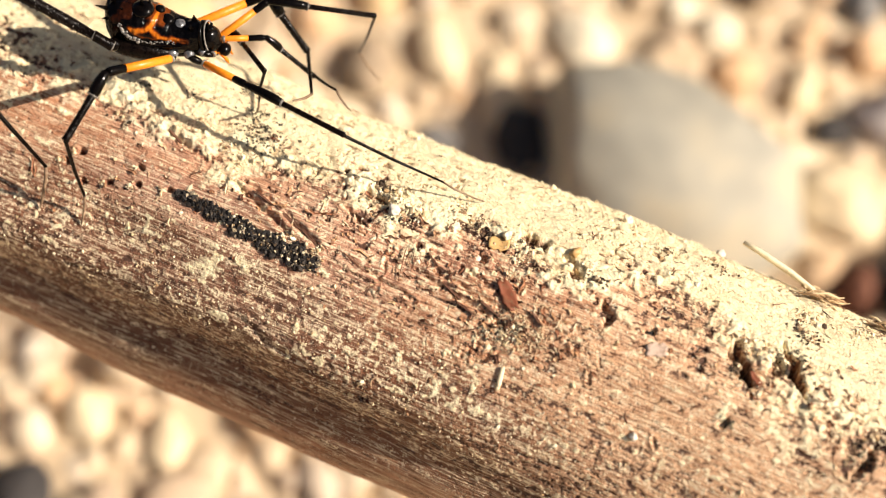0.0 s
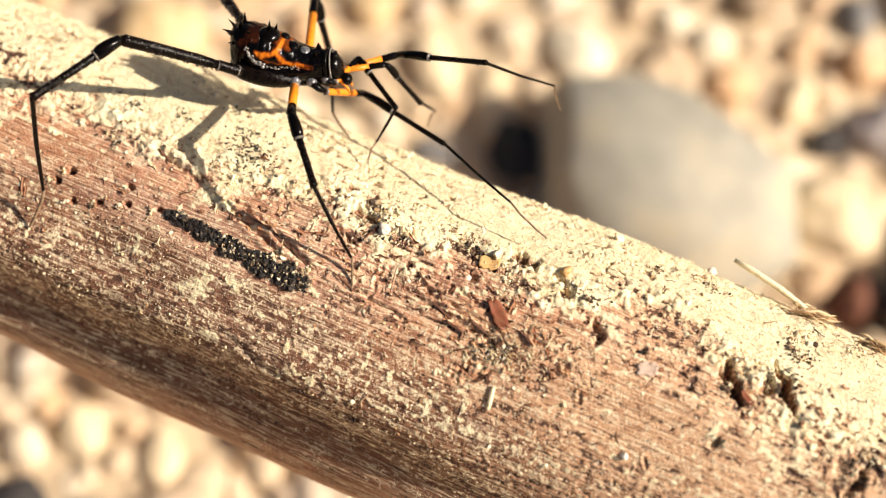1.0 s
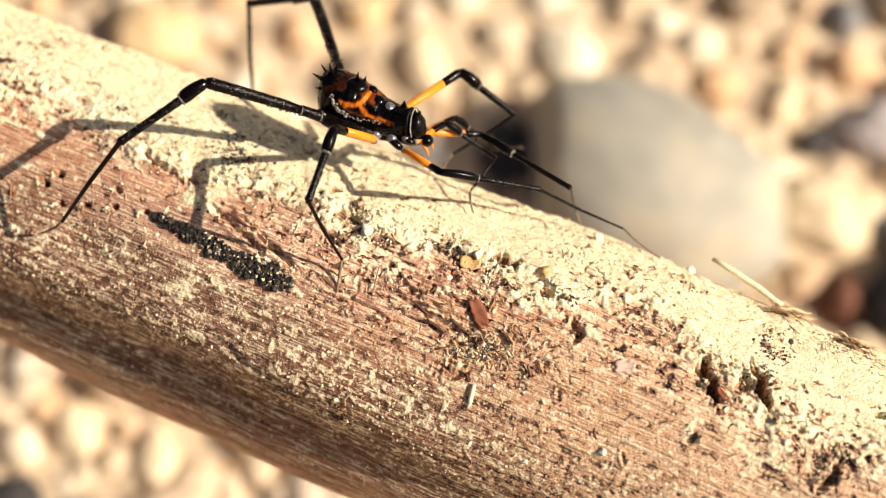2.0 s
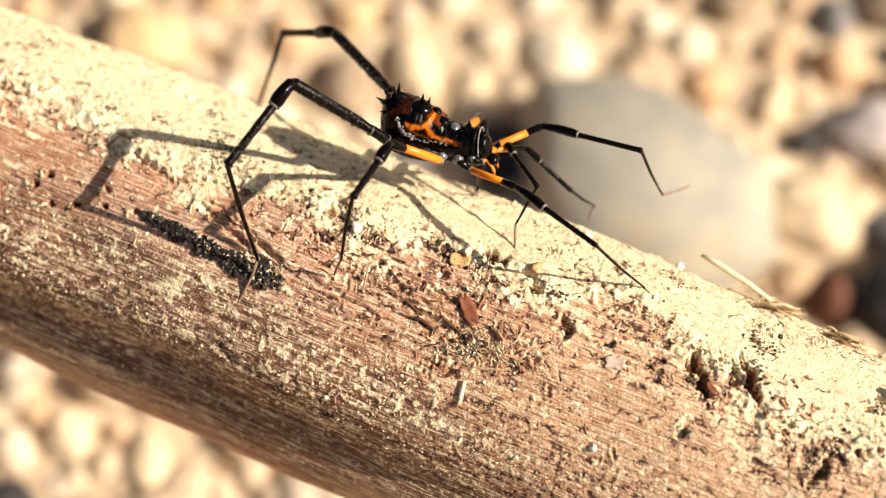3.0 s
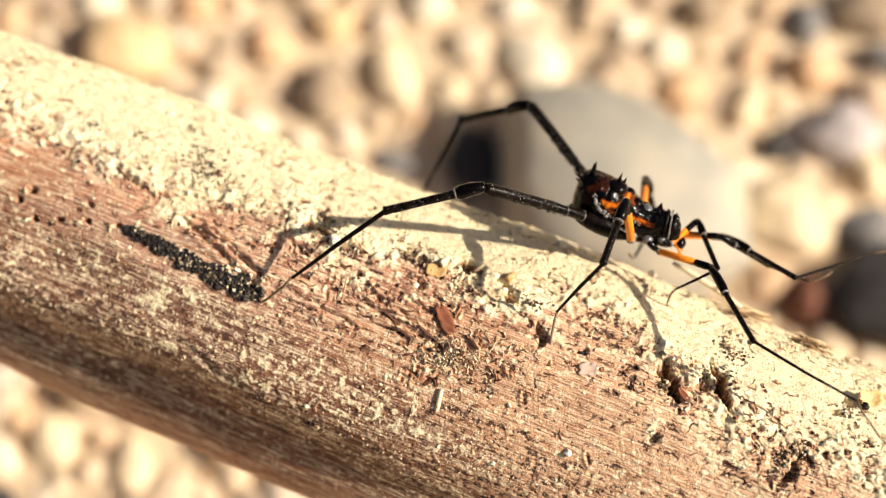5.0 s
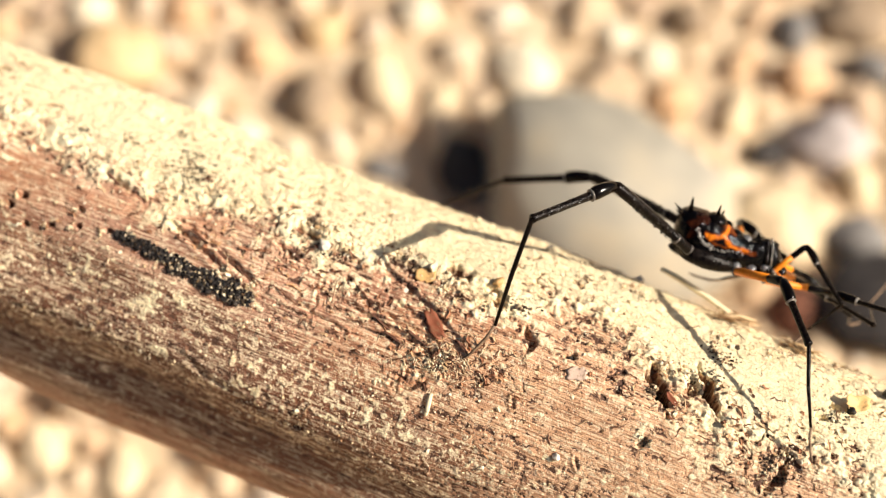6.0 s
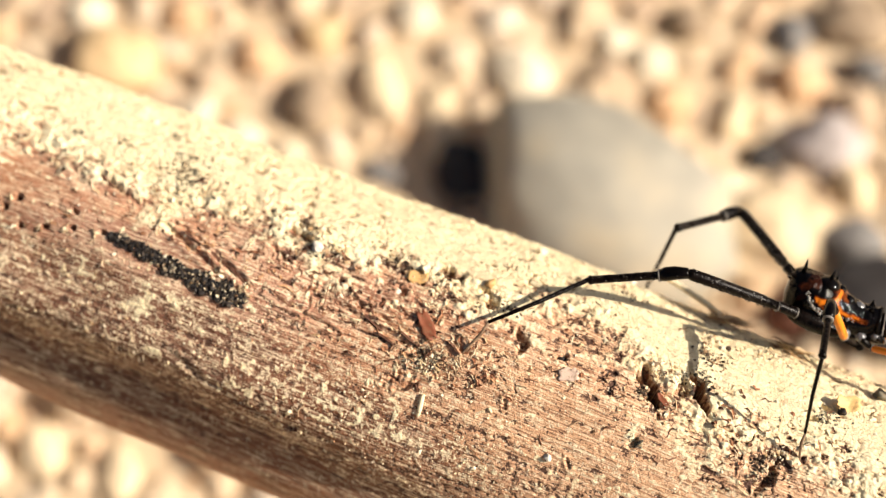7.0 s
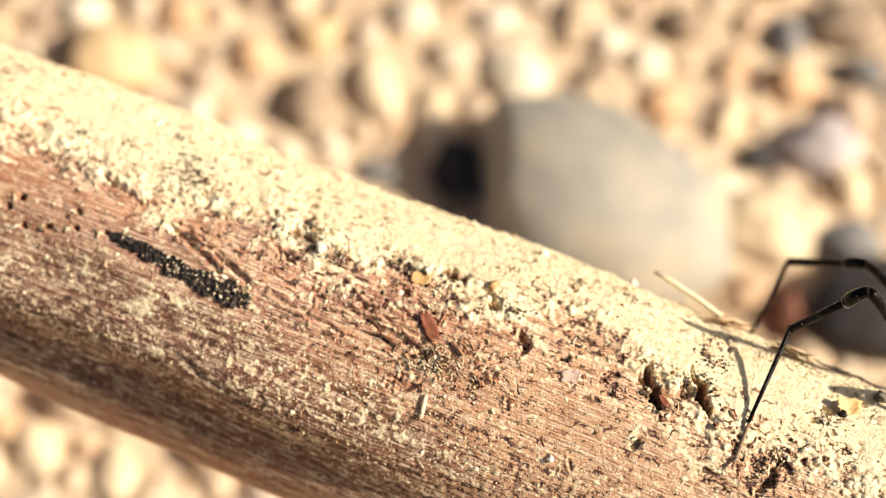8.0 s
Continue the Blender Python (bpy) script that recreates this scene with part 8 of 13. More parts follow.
    walk(legs[3, -1][3], [
        (0.0, j(-16, -1326, -907, 0, 70, -104)), (0.1, j(-107, -1360, -923, -14, 73, -119)), (0.2, j(-215, -1381, -933, -29, 73, -134)), (0.3, j(-327, -1390, -928, -35, 72, -148)), (0.4, j(81, -1438, -805, -80, 58, 156)),
        (0.5, j(650, -1476, -696, -115, 72, 110)), (0.6, j(1322, -1563, -768, 4, 76, -129)), (0.7, j(1644, -1640, -837, 61, 60, -61)), (0.8, j(1579, -1641, -848, 45, 62, -71)), (0.9, j(1491, -1617, -832, 38, 62, -72)),
        (1.0, j(1402, -1580, -822, 31, 60, -72)), (1.1, j(1316, -1560, -820, 24, 61, -72)), (1.2, j(1232, -1528, -830, 17, 61, -73)), (1.3, j(1153, -1485, -847, 9, 58, -74)), (1.4, j(1086, -1460, -845, 3, 60, -72)),
        (1.5, j(1024, -1420, -840, 0, 59, -71)), (1.6, j(973, -1392, -817, 0, 63, -72)), (1.7, j(919, -1353, -793, 0, 64, -74)), (1.8, j(858, -1318, -761, 0, 67, -74)), (1.9, j(792, -1278, -732, 0, 68, -75)),
        (2.0, j(723, -1236, -708, 0, 69, -75)), (2.1, j(678, -1220, -669, -9, 76, -85)), (2.2, j(616, -1192, -645, -10, 79, -85)), (2.3, j(546, -1156, -633, -7, 78, -82)), (2.4, j(471, -1121, -631, -6, 75, -82)),
        (2.5, j(384, -1093, -639, 0, 71, -80)), (2.6, j(297, -1100, -644, 0, 71, -80)), (2.7, j(203, -1121, -652, 0, 71, -77)), (2.8, j(102, -1155, -658, 0, 72, -72)), (2.9, j(-2, -1211, -672, 11, 75, -60)),
        (3.0, j(8, -1390, -602, -161, 66, 121)), (3.1, j(747, -1178, -496, 157, 64, 83)), (3.2, j(1393, -1103, -535, 27, 64, -46)), (3.3, j(1729, -1224, -608, 27, 55, -38)), (3.4, j(1616, -1213, -611, 13, 54, -46)),
        (3.5, j(1482, -1196, -596, 5, 54, -48)), (3.6, j(1354, -1168, -568, 0, 54, -51)), (3.7, j(1236, -1148, -544, 0, 54, -51)), (3.8, j(1132, -1134, -526, 0, 54, -55)), (3.9, j(1028, -1127, -519, 0, 55, -58)),
        (4.0, j(920, -1111, -519, 0, 54, -61)), (4.1, j(807, -1098, -513, 0, 56, -63)), (4.2, j(696, -1072, -504, 0, 57, -65)), (4.3, j(598, -1043, -491, 0, 58, -67)), (4.4, j(521, -1027, -476, 0, 59, -67)),
        (4.5, j(460, -1020, -465, 0, 60, -68)), (4.6, j(411, -1022, -464, 0, 60, -68)), (4.7, j(356, -1036, -468, 0, 62, -68)), (4.8, j(281, -1059, -487, 0, 61, -67)), (4.9, j(189, -1100, -508, 0, 63, -66)),
        (5.0, j(93, -1159, -521, 0, 67, -67)), (5.1, j(235, -1297, -535, -9, 71, -84)), (5.2, j(606, -1492, -527, -76, 70, -161)), (5.3, j(966, -1611, -490, -71, 76, -155)), (5.4, j(1283, -1691, -475, 13, 76, -69)),
        (5.5, j(1504, -1765, -490, 40, 60, -34)), (5.6, j(1632, -1818, -529, 32, 52, -36)), (5.7, j(1568, -1866, -598, 24, 56, -37)), (5.8, j(1506, -1905, -670, 19, 62, -34)), (5.9, j(1420, -1902, -712, 17, 67, -29)),
        (6.0, j(1288, -1849, -708, 13, 68, -26)), (6.1, j(1137, -1811, -726, 0, 69, -7)), (6.2, j(982, -1765, -694, 0, 70, 0)), (6.3, j(848, -1730, -654, 0, 71, 6)), (6.4, j(748, -1704, -614, 0, 72, 11)),
        (6.5, j(663, -1707, -576, 0, 72, 26)), (6.6, j(568, -1698, -549, 0, 71, 32)), (6.7, j(475, -1674, -527, 0, 72, 36)), (6.8, j(409, -1625, -508, 0, 72, 40)), (6.9, j(376, -1551, -494, 0, 75, 36)),
        (7.0, j(370, -1453, -478, 0, 78, 19)), (7.1, j(370, -1245, -534, 0, 37, -80)), (7.2, j(347, -1215, -528, 0, 38, -80)), (7.3, j(311, -1216, -537, 0, 38, -81)), (7.4, j(284, -1248, -528, 0, 44, -88)),
        (7.5, j(190, -1296, -508, 0, 50, -82)), (7.6, j(108, -1363, -499, 0, 56, -85)), (7.7, j(550, -1429, -590, 0, 43, -133)), (7.8, j(772, -1779, -67, 0, 65, 153)), (7.9, j(756, -1258, -271, 0, 73, -159)),
        (8.0, j(756, -1258, -271, 0, 73, -159)),
    ])
    walk(legs[3, 1][0], [
        (0.0, j(558, 190, -62, 0, -14, 32)), (0.1, j(558, 190, -62, 0, -8, 41)), (0.2, j(558, 190, -62, 0, -5, 48)), (0.3, j(558, 190, -62, 0, -2, 55)), (0.4, j(558, 190, -62, 0, -1, 61)),
        (0.5, j(558, 190, -62, 0, 0, 68)), (0.6, j(558, 190, -62, 0, -1, 74)), (0.7, j(558, 190, -62, 0, -2, 80)), (0.8, j(558, 190, -62, 0, -6, 87)), (0.9, j(558, 190, -62, 0, -10, 93)),
        (1.0, j(558, 190, -62, 0, -13, 99)), (1.1, j(558, 190, -62, 0, -14, 104)), (1.2, j(558, 190, -62, 0, -13, 109)), (1.3, j(558, 190, -62, 0, -11, 113)), (1.4, j(558, 190, -62, 0, -9, 116)),
        (1.5, j(558, 190, -62, 0, -13, 115)), (1.6, j(558, 190, -62, 0, -24, 105)), (1.7, j(558, 190, -62, 1, -28, 88)), (1.8, j(558, 190, -62, 0, -27, 74)), (1.9, j(558, 190, -62, 0, -23, 65)),
        (2.0, j(558, 190, -62, 0, -20, 59)), (2.1, j(558, 190, -62, 0, -17, 57)), (2.2, j(558, 190, -62, 0, -14, 57)), (2.3, j(558, 190, -62, 0, -11, 59)), (2.4, j(558, 190, -62, 0, -7, 62)),
        (2.5, j(558, 190, -62, 0, -3, 65)), (2.6, j(558, 190, -62, 0, 3, 68)), (2.7, j(558, 190, -62, 0, 10, 71)), (2.8, j(558, 190, -62, 0, 17, 75)), (2.9, j(558, 190, -62, 0, 16, 80)),
        (3.0, j(558, 190, -62, 0, 15, 83)), (3.1, j(558, 190, -62, 0, 14, 86)), (3.2, j(558, 190, -62, 0, 14, 90)), (3.3, j(558, 190, -62, 0, 14, 95)), (3.4, j(558, 190, -62, 0, 12, 99)),
        (3.5, j(558, 190, -62, 0, 12, 102)), (3.6, j(558, 190, -62, 0, 13, 105)), (3.7, j(558, 190, -62, 0, 16, 105)), (3.8, j(558, 190, -62, 0, 18, 102)), (3.9, j(558, 190, -62, 0, 22, 99)),
        (4.0, j(558, 190, -62, 0, 26, 96)), (4.1, j(558, 190, -62, 0, 27, 94)), (4.2, j(558, 190, -62, 0, 28, 95)), (4.3, j(558, 190, -62, 0, 30, 98)), (4.4, j(558, 190, -62, 0, 30, 100)),
        (4.5, j(558, 190, -62, 0, 31, 100)), (4.6, j(558, 190, -62, 0, 32, 98)), (4.7, j(558, 190, -62, 0, 31, 96)), (4.8, j(558, 190, -62, 0, 20, 93)), (4.9, j(558, 190, -62, 0, 9, 93)),
        (5.0, j(558, 190, -62, 0, 1, 95)), (5.1, j(558, 190, -62, 0, -6, 99)), (5.2, j(558, 190, -62, 0, -10, 103)), (5.3, j(558, 190, -62, 0, -12, 107)), (5.4, j(558, 190, -62, 0, -13, 108)),
        (5.5, j(558, 190, -62, 0, -13, 107)), (5.6, j(558, 190, -62, 0, -12, 104)), (5.7, j(558, 190, -62, 0, -10, 98)), (5.8, j(558, 190, -62, 0, -8, 92)), (5.9, j(558, 190, -62, 0, -5, 87)),
        (6.0, j(558, 190, -62, 0, -1, 85)), (6.1, j(558, 190, -62, 0, 2, 87)), (6.2, j(558, 190, -62, 0, 6, 89)), (6.3, j(558, 190, -62, 0, 8, 90)), (6.4, j(558, 190, -62, 0, 9, 87)),
        (6.5, j(558, 190, -62, 0, 6, 84)), (6.6, j(558, 190, -62, 0, 2, 82)), (6.7, j(558, 190, -62, 0, 4, 82)), (6.8, j(558, 190, -62, 0, 11, 83)), (6.9, j(558, 190, -62, 0, 19, 85)),
        (7.0, j(558, 190, -62, 0, 24, 87)), (7.1, j(558, 190, -62, 0, 17, 87)), (7.2, j(558, 190, -62, 0, 7, 87)), (7.3, j(558, 190, -62, 0, -3, 87)), (7.4, j(558, 190, -62, 0, -11, 86)),
        (7.5, j(558, 190, -62, 0, -15, 85)), (7.6, j(558, 190, -62, 0, -18, 85)), (7.7, j(558, 190, -62, 0, -19, 86)), (7.8, j(558, 190, -62, 0, -20, 88)), (7.9, j(558, 190, -62, 0, -20, 92)),
        (8.0, j(558, 190, -62, 0, -20, 97)),
    ])
    walk(legs[3, 1][1], [
        (0.0, j(1206, 595, 131, 0, 54, -10)), (0.1, j(1146, 704, 49, -1, 51, -19)), (0.2, j(1084, 773, 9, 0, 51, -26)), (0.3, j(1014, 832, -30, 0, 53, -32)), (0.4, j(936, 882, -48, 0, 56, -32)),
        (0.5, j(856, 920, -59, 0, 60, -31)), (0.6, j(776, 947, -53, 0, 62, -29)), (0.7, j(693, 966, -34, 0, 63, -27)), (0.8, j(606, 973, 14, 0, 66, -20)), (0.9, j(520, 966, 69, 3, 69, -9)),
        (1.0, j(439, 950, 111, 20, 73, 9)), (1.1, j(368, 931, 126, 54, 73, 45)), (1.2, j(308, 916, 117, 77, 67, 76)), (1.3, j(261, 903, 92, 90, 60, 98)), (1.4, j(217, 889, 65, 97, 51, 115)),
        (1.5, j(232, 887, 109, 93, 53, 118)), (1.6, j(375, 888, 254, 55, 67, 84)), (1.7, j(585, 884, 310, 0, 60, 23)), (1.8, j(751, 866, 294, -2, 47, 11)), (1.9, j(866, 844, 252, 0, 38, 11)),
        (2.0, j(937, 827, 206, 0, 32, 15)), (2.1, j(971, 822, 166, 0, 30, 20)), (2.2, j(975, 831, 129, 0, 31, 26)), (2.3, j(958, 852, 90, 0, 35, 30)), (2.4, j(926, 879, 41, 0, 42, 33)),
        (2.5, j(888, 905, -23, 0, 52, 34)), (2.6, j(849, 921, -108, 0, 63, 32)), (2.7, j(809, 924, -203, -6, 76, 26)), (2.8, j(756, 917, -292, -18, 84, 14)), (2.9, j(696, 934, -282, 2, 84, 34)),
        (3.0, j(647, 944, -272, 10, 81, 42)), (3.1, j(607, 952, -258, 7, 81, 39)), (3.2, j(553, 956, -247, 8, 80, 40)), (3.3, j(491, 951, -253, 9, 80, 41)), (3.4, j(435, 951, -224, 15, 80, 48)),
        (3.5, j(392, 944, -221, 25, 81, 57)), (3.6, j(364, 933, -238, 30, 80, 63)), (3.7, j(367, 921, -285, 32, 78, 64)), (3.8, j(401, 922, -309, 32, 73, 65)), (3.9, j(442, 913, -353, 24, 69, 63)),
        (4.0, j(483, 894, -408, 18, 66, 65)), (4.1, j(508, 892, -415, 14, 65, 67)), (4.2, j(495, 886, -426, 7, 64, 68)), (4.3, j(466, 866, -457, 0, 65, 65)), (4.4, j(445, 864, -455, 0, 64, 61)),
        (4.5, j(442, 856, -467, 0, 64, 59)), (4.6, j(462, 849, -483, 0, 64, 60)), (4.7, j(483, 862, -466, 0, 64, 63)), (4.8, j(513, 929, -331, 0, 62, 65)), (4.9, j(512, 966, -191, 0, 58, 59)),
        (5.0, j(484, 974, -74, -1, 54, 50)), (5.1, j(436, 965, 16, -4, 49, 38)), (5.2, j(382, 946, 75, -6, 43, 26)), (5.3, j(338, 928, 106, -6, 36, 14)), (5.4, j(318, 919, 116, -5, 30, 3)),
        (5.5, j(331, 924, 112, -3, 24, -7)), (5.6, j(377, 940, 98, 0, 19, -17)), (5.7, j(449, 958, 76, 0, 15, -25)), (5.8, j(530, 970, 44, 0, 12, -32)), (5.9, j(598, 974, 2, 0, 10, -37)),
        (6.0, j(624, 975, -46, 0, 9, -41)), (6.1, j(602, 976, -96, 0, 8, -47)), (6.2, j(566, 974, -139, 0, 9, -53)), (6.3, j(558, 970, -176, 0, 11, -62)), (6.4, j(604, 966, -192, 0, 11, -72)),
        (6.5, j(638, 970, -140, 0, 8, -78)), (6.6, j(665, 970, -93, 0, 4, -82)), (6.7, j(666, 969, -117, 0, 0, -84)), (6.8, j(650, 957, -217, 0, -2, -83)), (6.9, j(622, 931, -322, 0, -1, -81)),
        (7.0, j(599, 910, -380, 0, 1, -77)), (7.1, j(599, 944, -288, 0, 0, -75)), (7.2, j(598, 971, -159, 0, -2, -73)), (7.3, j(599, 976, -23, 0, -3, -72)), (7.4, j(610, 963, 85, 0, -2, -72)),
        (7.5, j(621, 947, 148, 0, -1, -74)), (7.6, j(625, 936, 182, 0, 0, -77)), (7.7, j(615, 932, 197, 0, 1, -81)), (7.8, j(586, 932, 202, 0, 1, -85)), (7.9, j(536, 931, 205, 0, 0, -90)),
        (8.0, j(463, 925, 205, 0, -1, -96)),
    ])
    walk(legs[3, 1][2], [
        (0.0, j(1615, 527, -434, 0, -13, -73)), (0.1, j(1564, 559, -493, 0, -11, -75)), (0.2, j(1480, 578, -535, 0, -8, -75)), (0.3, j(1369, 610, -591, 0, -8, -75)), (0.4, j(1263, 675, -632, 0, -6, -76)),
        (0.5, j(1156, 738, -664, 0, -4, -77)), (0.6, j(1066, 786, -669, 0, 0, -78)), (0.7, j(974, 825, -659, 0, 1, -77)), (0.8, j(877, 876, -624, 0, -1, -77)), (0.9, j(765, 925, -585, 0, 2, -77)),
        (1.0, j(638, 982, -559, 0, 9, -76)), (1.1, j(514, 1077, -542, 0, 14, -77)), (1.2, j(374, 1176, -530, 0, 19, -77)), (1.3, j(213, 1252, -513, 0, 25, -74)), (1.4, j(34, 1285, -481, 0, 36, -69)),
        (1.5, j(32, 1259, -449, 0, 49, -71)), (1.6, j(404, 1157, -391, -12, 64, -94)), (1.7, j(909, 1019, -296, -61, 65, -155)), (1.8, j(1219, 959, -218, -66, 57, -169)), (1.9, j(1409, 952, -177, -55, 51, -163)),
        (2.0, j(1511, 982, -164, -39, 44, -151)), (2.1, j(1542, 1034, -179, -23, 37, -137)), (2.2, j(1519, 1092, -227, -10, 30, -125)), (2.3, j(1456, 1140, -309, 0, 23, -115)), (2.4, j(1364, 1164, -425, 0, 14, -106)),
        (2.5, j(1249, 1148, -572, 0, 5, -99)), (2.6, j(1113, 1089, -734, 0, -5, -92)), (2.7, j(964, 1000, -882, 0, -14, -86)), (2.8, j(827, 935, -988, 0, -21, -79)), (2.9, j(760, 978, -977, 0, -20, -79)),
        (3.0, j(727, 1017, -964, 0, -17, -81)), (3.1, j(695, 1023, -949, 0, -15, -81)), (3.2, j(648, 1037, -936, 0, -14, -82)), (3.3, j(584, 1033, -942, 0, -13, -82)), (3.4, j(516, 1040, -914, 0, -12, -83)),
        (3.5, j(454, 1039, -912, 0, -12, -83)), (3.6, j(421, 1043, -927, 0, -15, -82)), (3.7, j(429, 1050, -970, 0, -18, -82)), (3.8, j(487, 1102, -979, 0, -18, -82)), (3.9, j(555, 1135, -1007, 0, -19, -83)),
        (4.0, j(606, 1154, -1046, 0, -19, -82)), (4.1, j(624, 1168, -1048, 0, -19, -83)), (4.2, j(610, 1167, -1057, 0, -20, -83)), (4.3, j(593, 1136, -1090, 0, -23, -83)), (4.4, j(592, 1130, -1085, 0, -24, -84)),
        (4.5, j(602, 1118, -1096, 0, -25, -84)), (4.6, j(613, 1112, -1114, 0, -28, -84)), (4.7, j(621, 1135, -1096, 0, -25, -85)), (4.8, j(653, 1226, -949, 0, -14, -88)), (4.9, j(698, 1283, -787, 0, -3, -92)),
        (5.0, j(750, 1289, -640, 0, 6, -97)), (5.1, j(800, 1247, -511, 0, 13, -102)), (5.2, j(845, 1167, -401, 0, 19, -108)), (5.3, j(885, 1064, -309, 0, 24, -114)), (5.4, j(923, 952, -235, 0, 27, -121)),
        (5.5, j(963, 843, -178, 0, 30, -127)), (5.6, j(1008, 747, -135, 0, 31, -134)), (5.7, j(1059, 669, -108, 0, 32, -140)), (5.8, j(1112, 609, -101, 0, 30, -147)), (5.9, j(1151, 562, -116, 0, 28, -155)),
        (6.0, j(1147, 521, -151, 0, 23, -162)), (6.1, j(1080, 465, -196, 0, 27, 168)), (6.2, j(982, 414, -254, 0, 18, 168)), (6.3, j(884, 357, -312, 0, 9, 167)), (6.4, j(814, 306, -332, 0, 4, 166)),
        (6.5, j(782, 284, -234, 0, 9, 169)), (6.6, j(759, 271, -138, 0, 15, 170)), (6.7, j(738, 265, -120, 0, 17, 169)), (6.8, j(731, 255, -194, 0, 13, 166)), (6.9, j(737, 233, -311, 0, 6, 161)),
        (7.0, j(755, 220, -390, 0, 2, 157)), (7.1, j(784, 262, -282, 0, 11, 158)), (7.2, j(806, 296, -128, 0, 24, 160)), (7.3, j(817, 304, 8, 0, 35, 161)), (7.4, j(824, 289, 106, 0, 45, 161)),
        (7.5, j(815, 267, 157, 0, 54, 160)), (7.6, j(784, 247, 180, 0, 62, 159)), (7.7, j(727, 234, 189, 0, 69, 156)), (7.8, j(644, 228, 194, 0, 76, 151)), (7.9, j(532, 224, 209, 0, 83, 145)),
        (8.0, j(392, 222, 221, 0, 87, 72)),
    ])
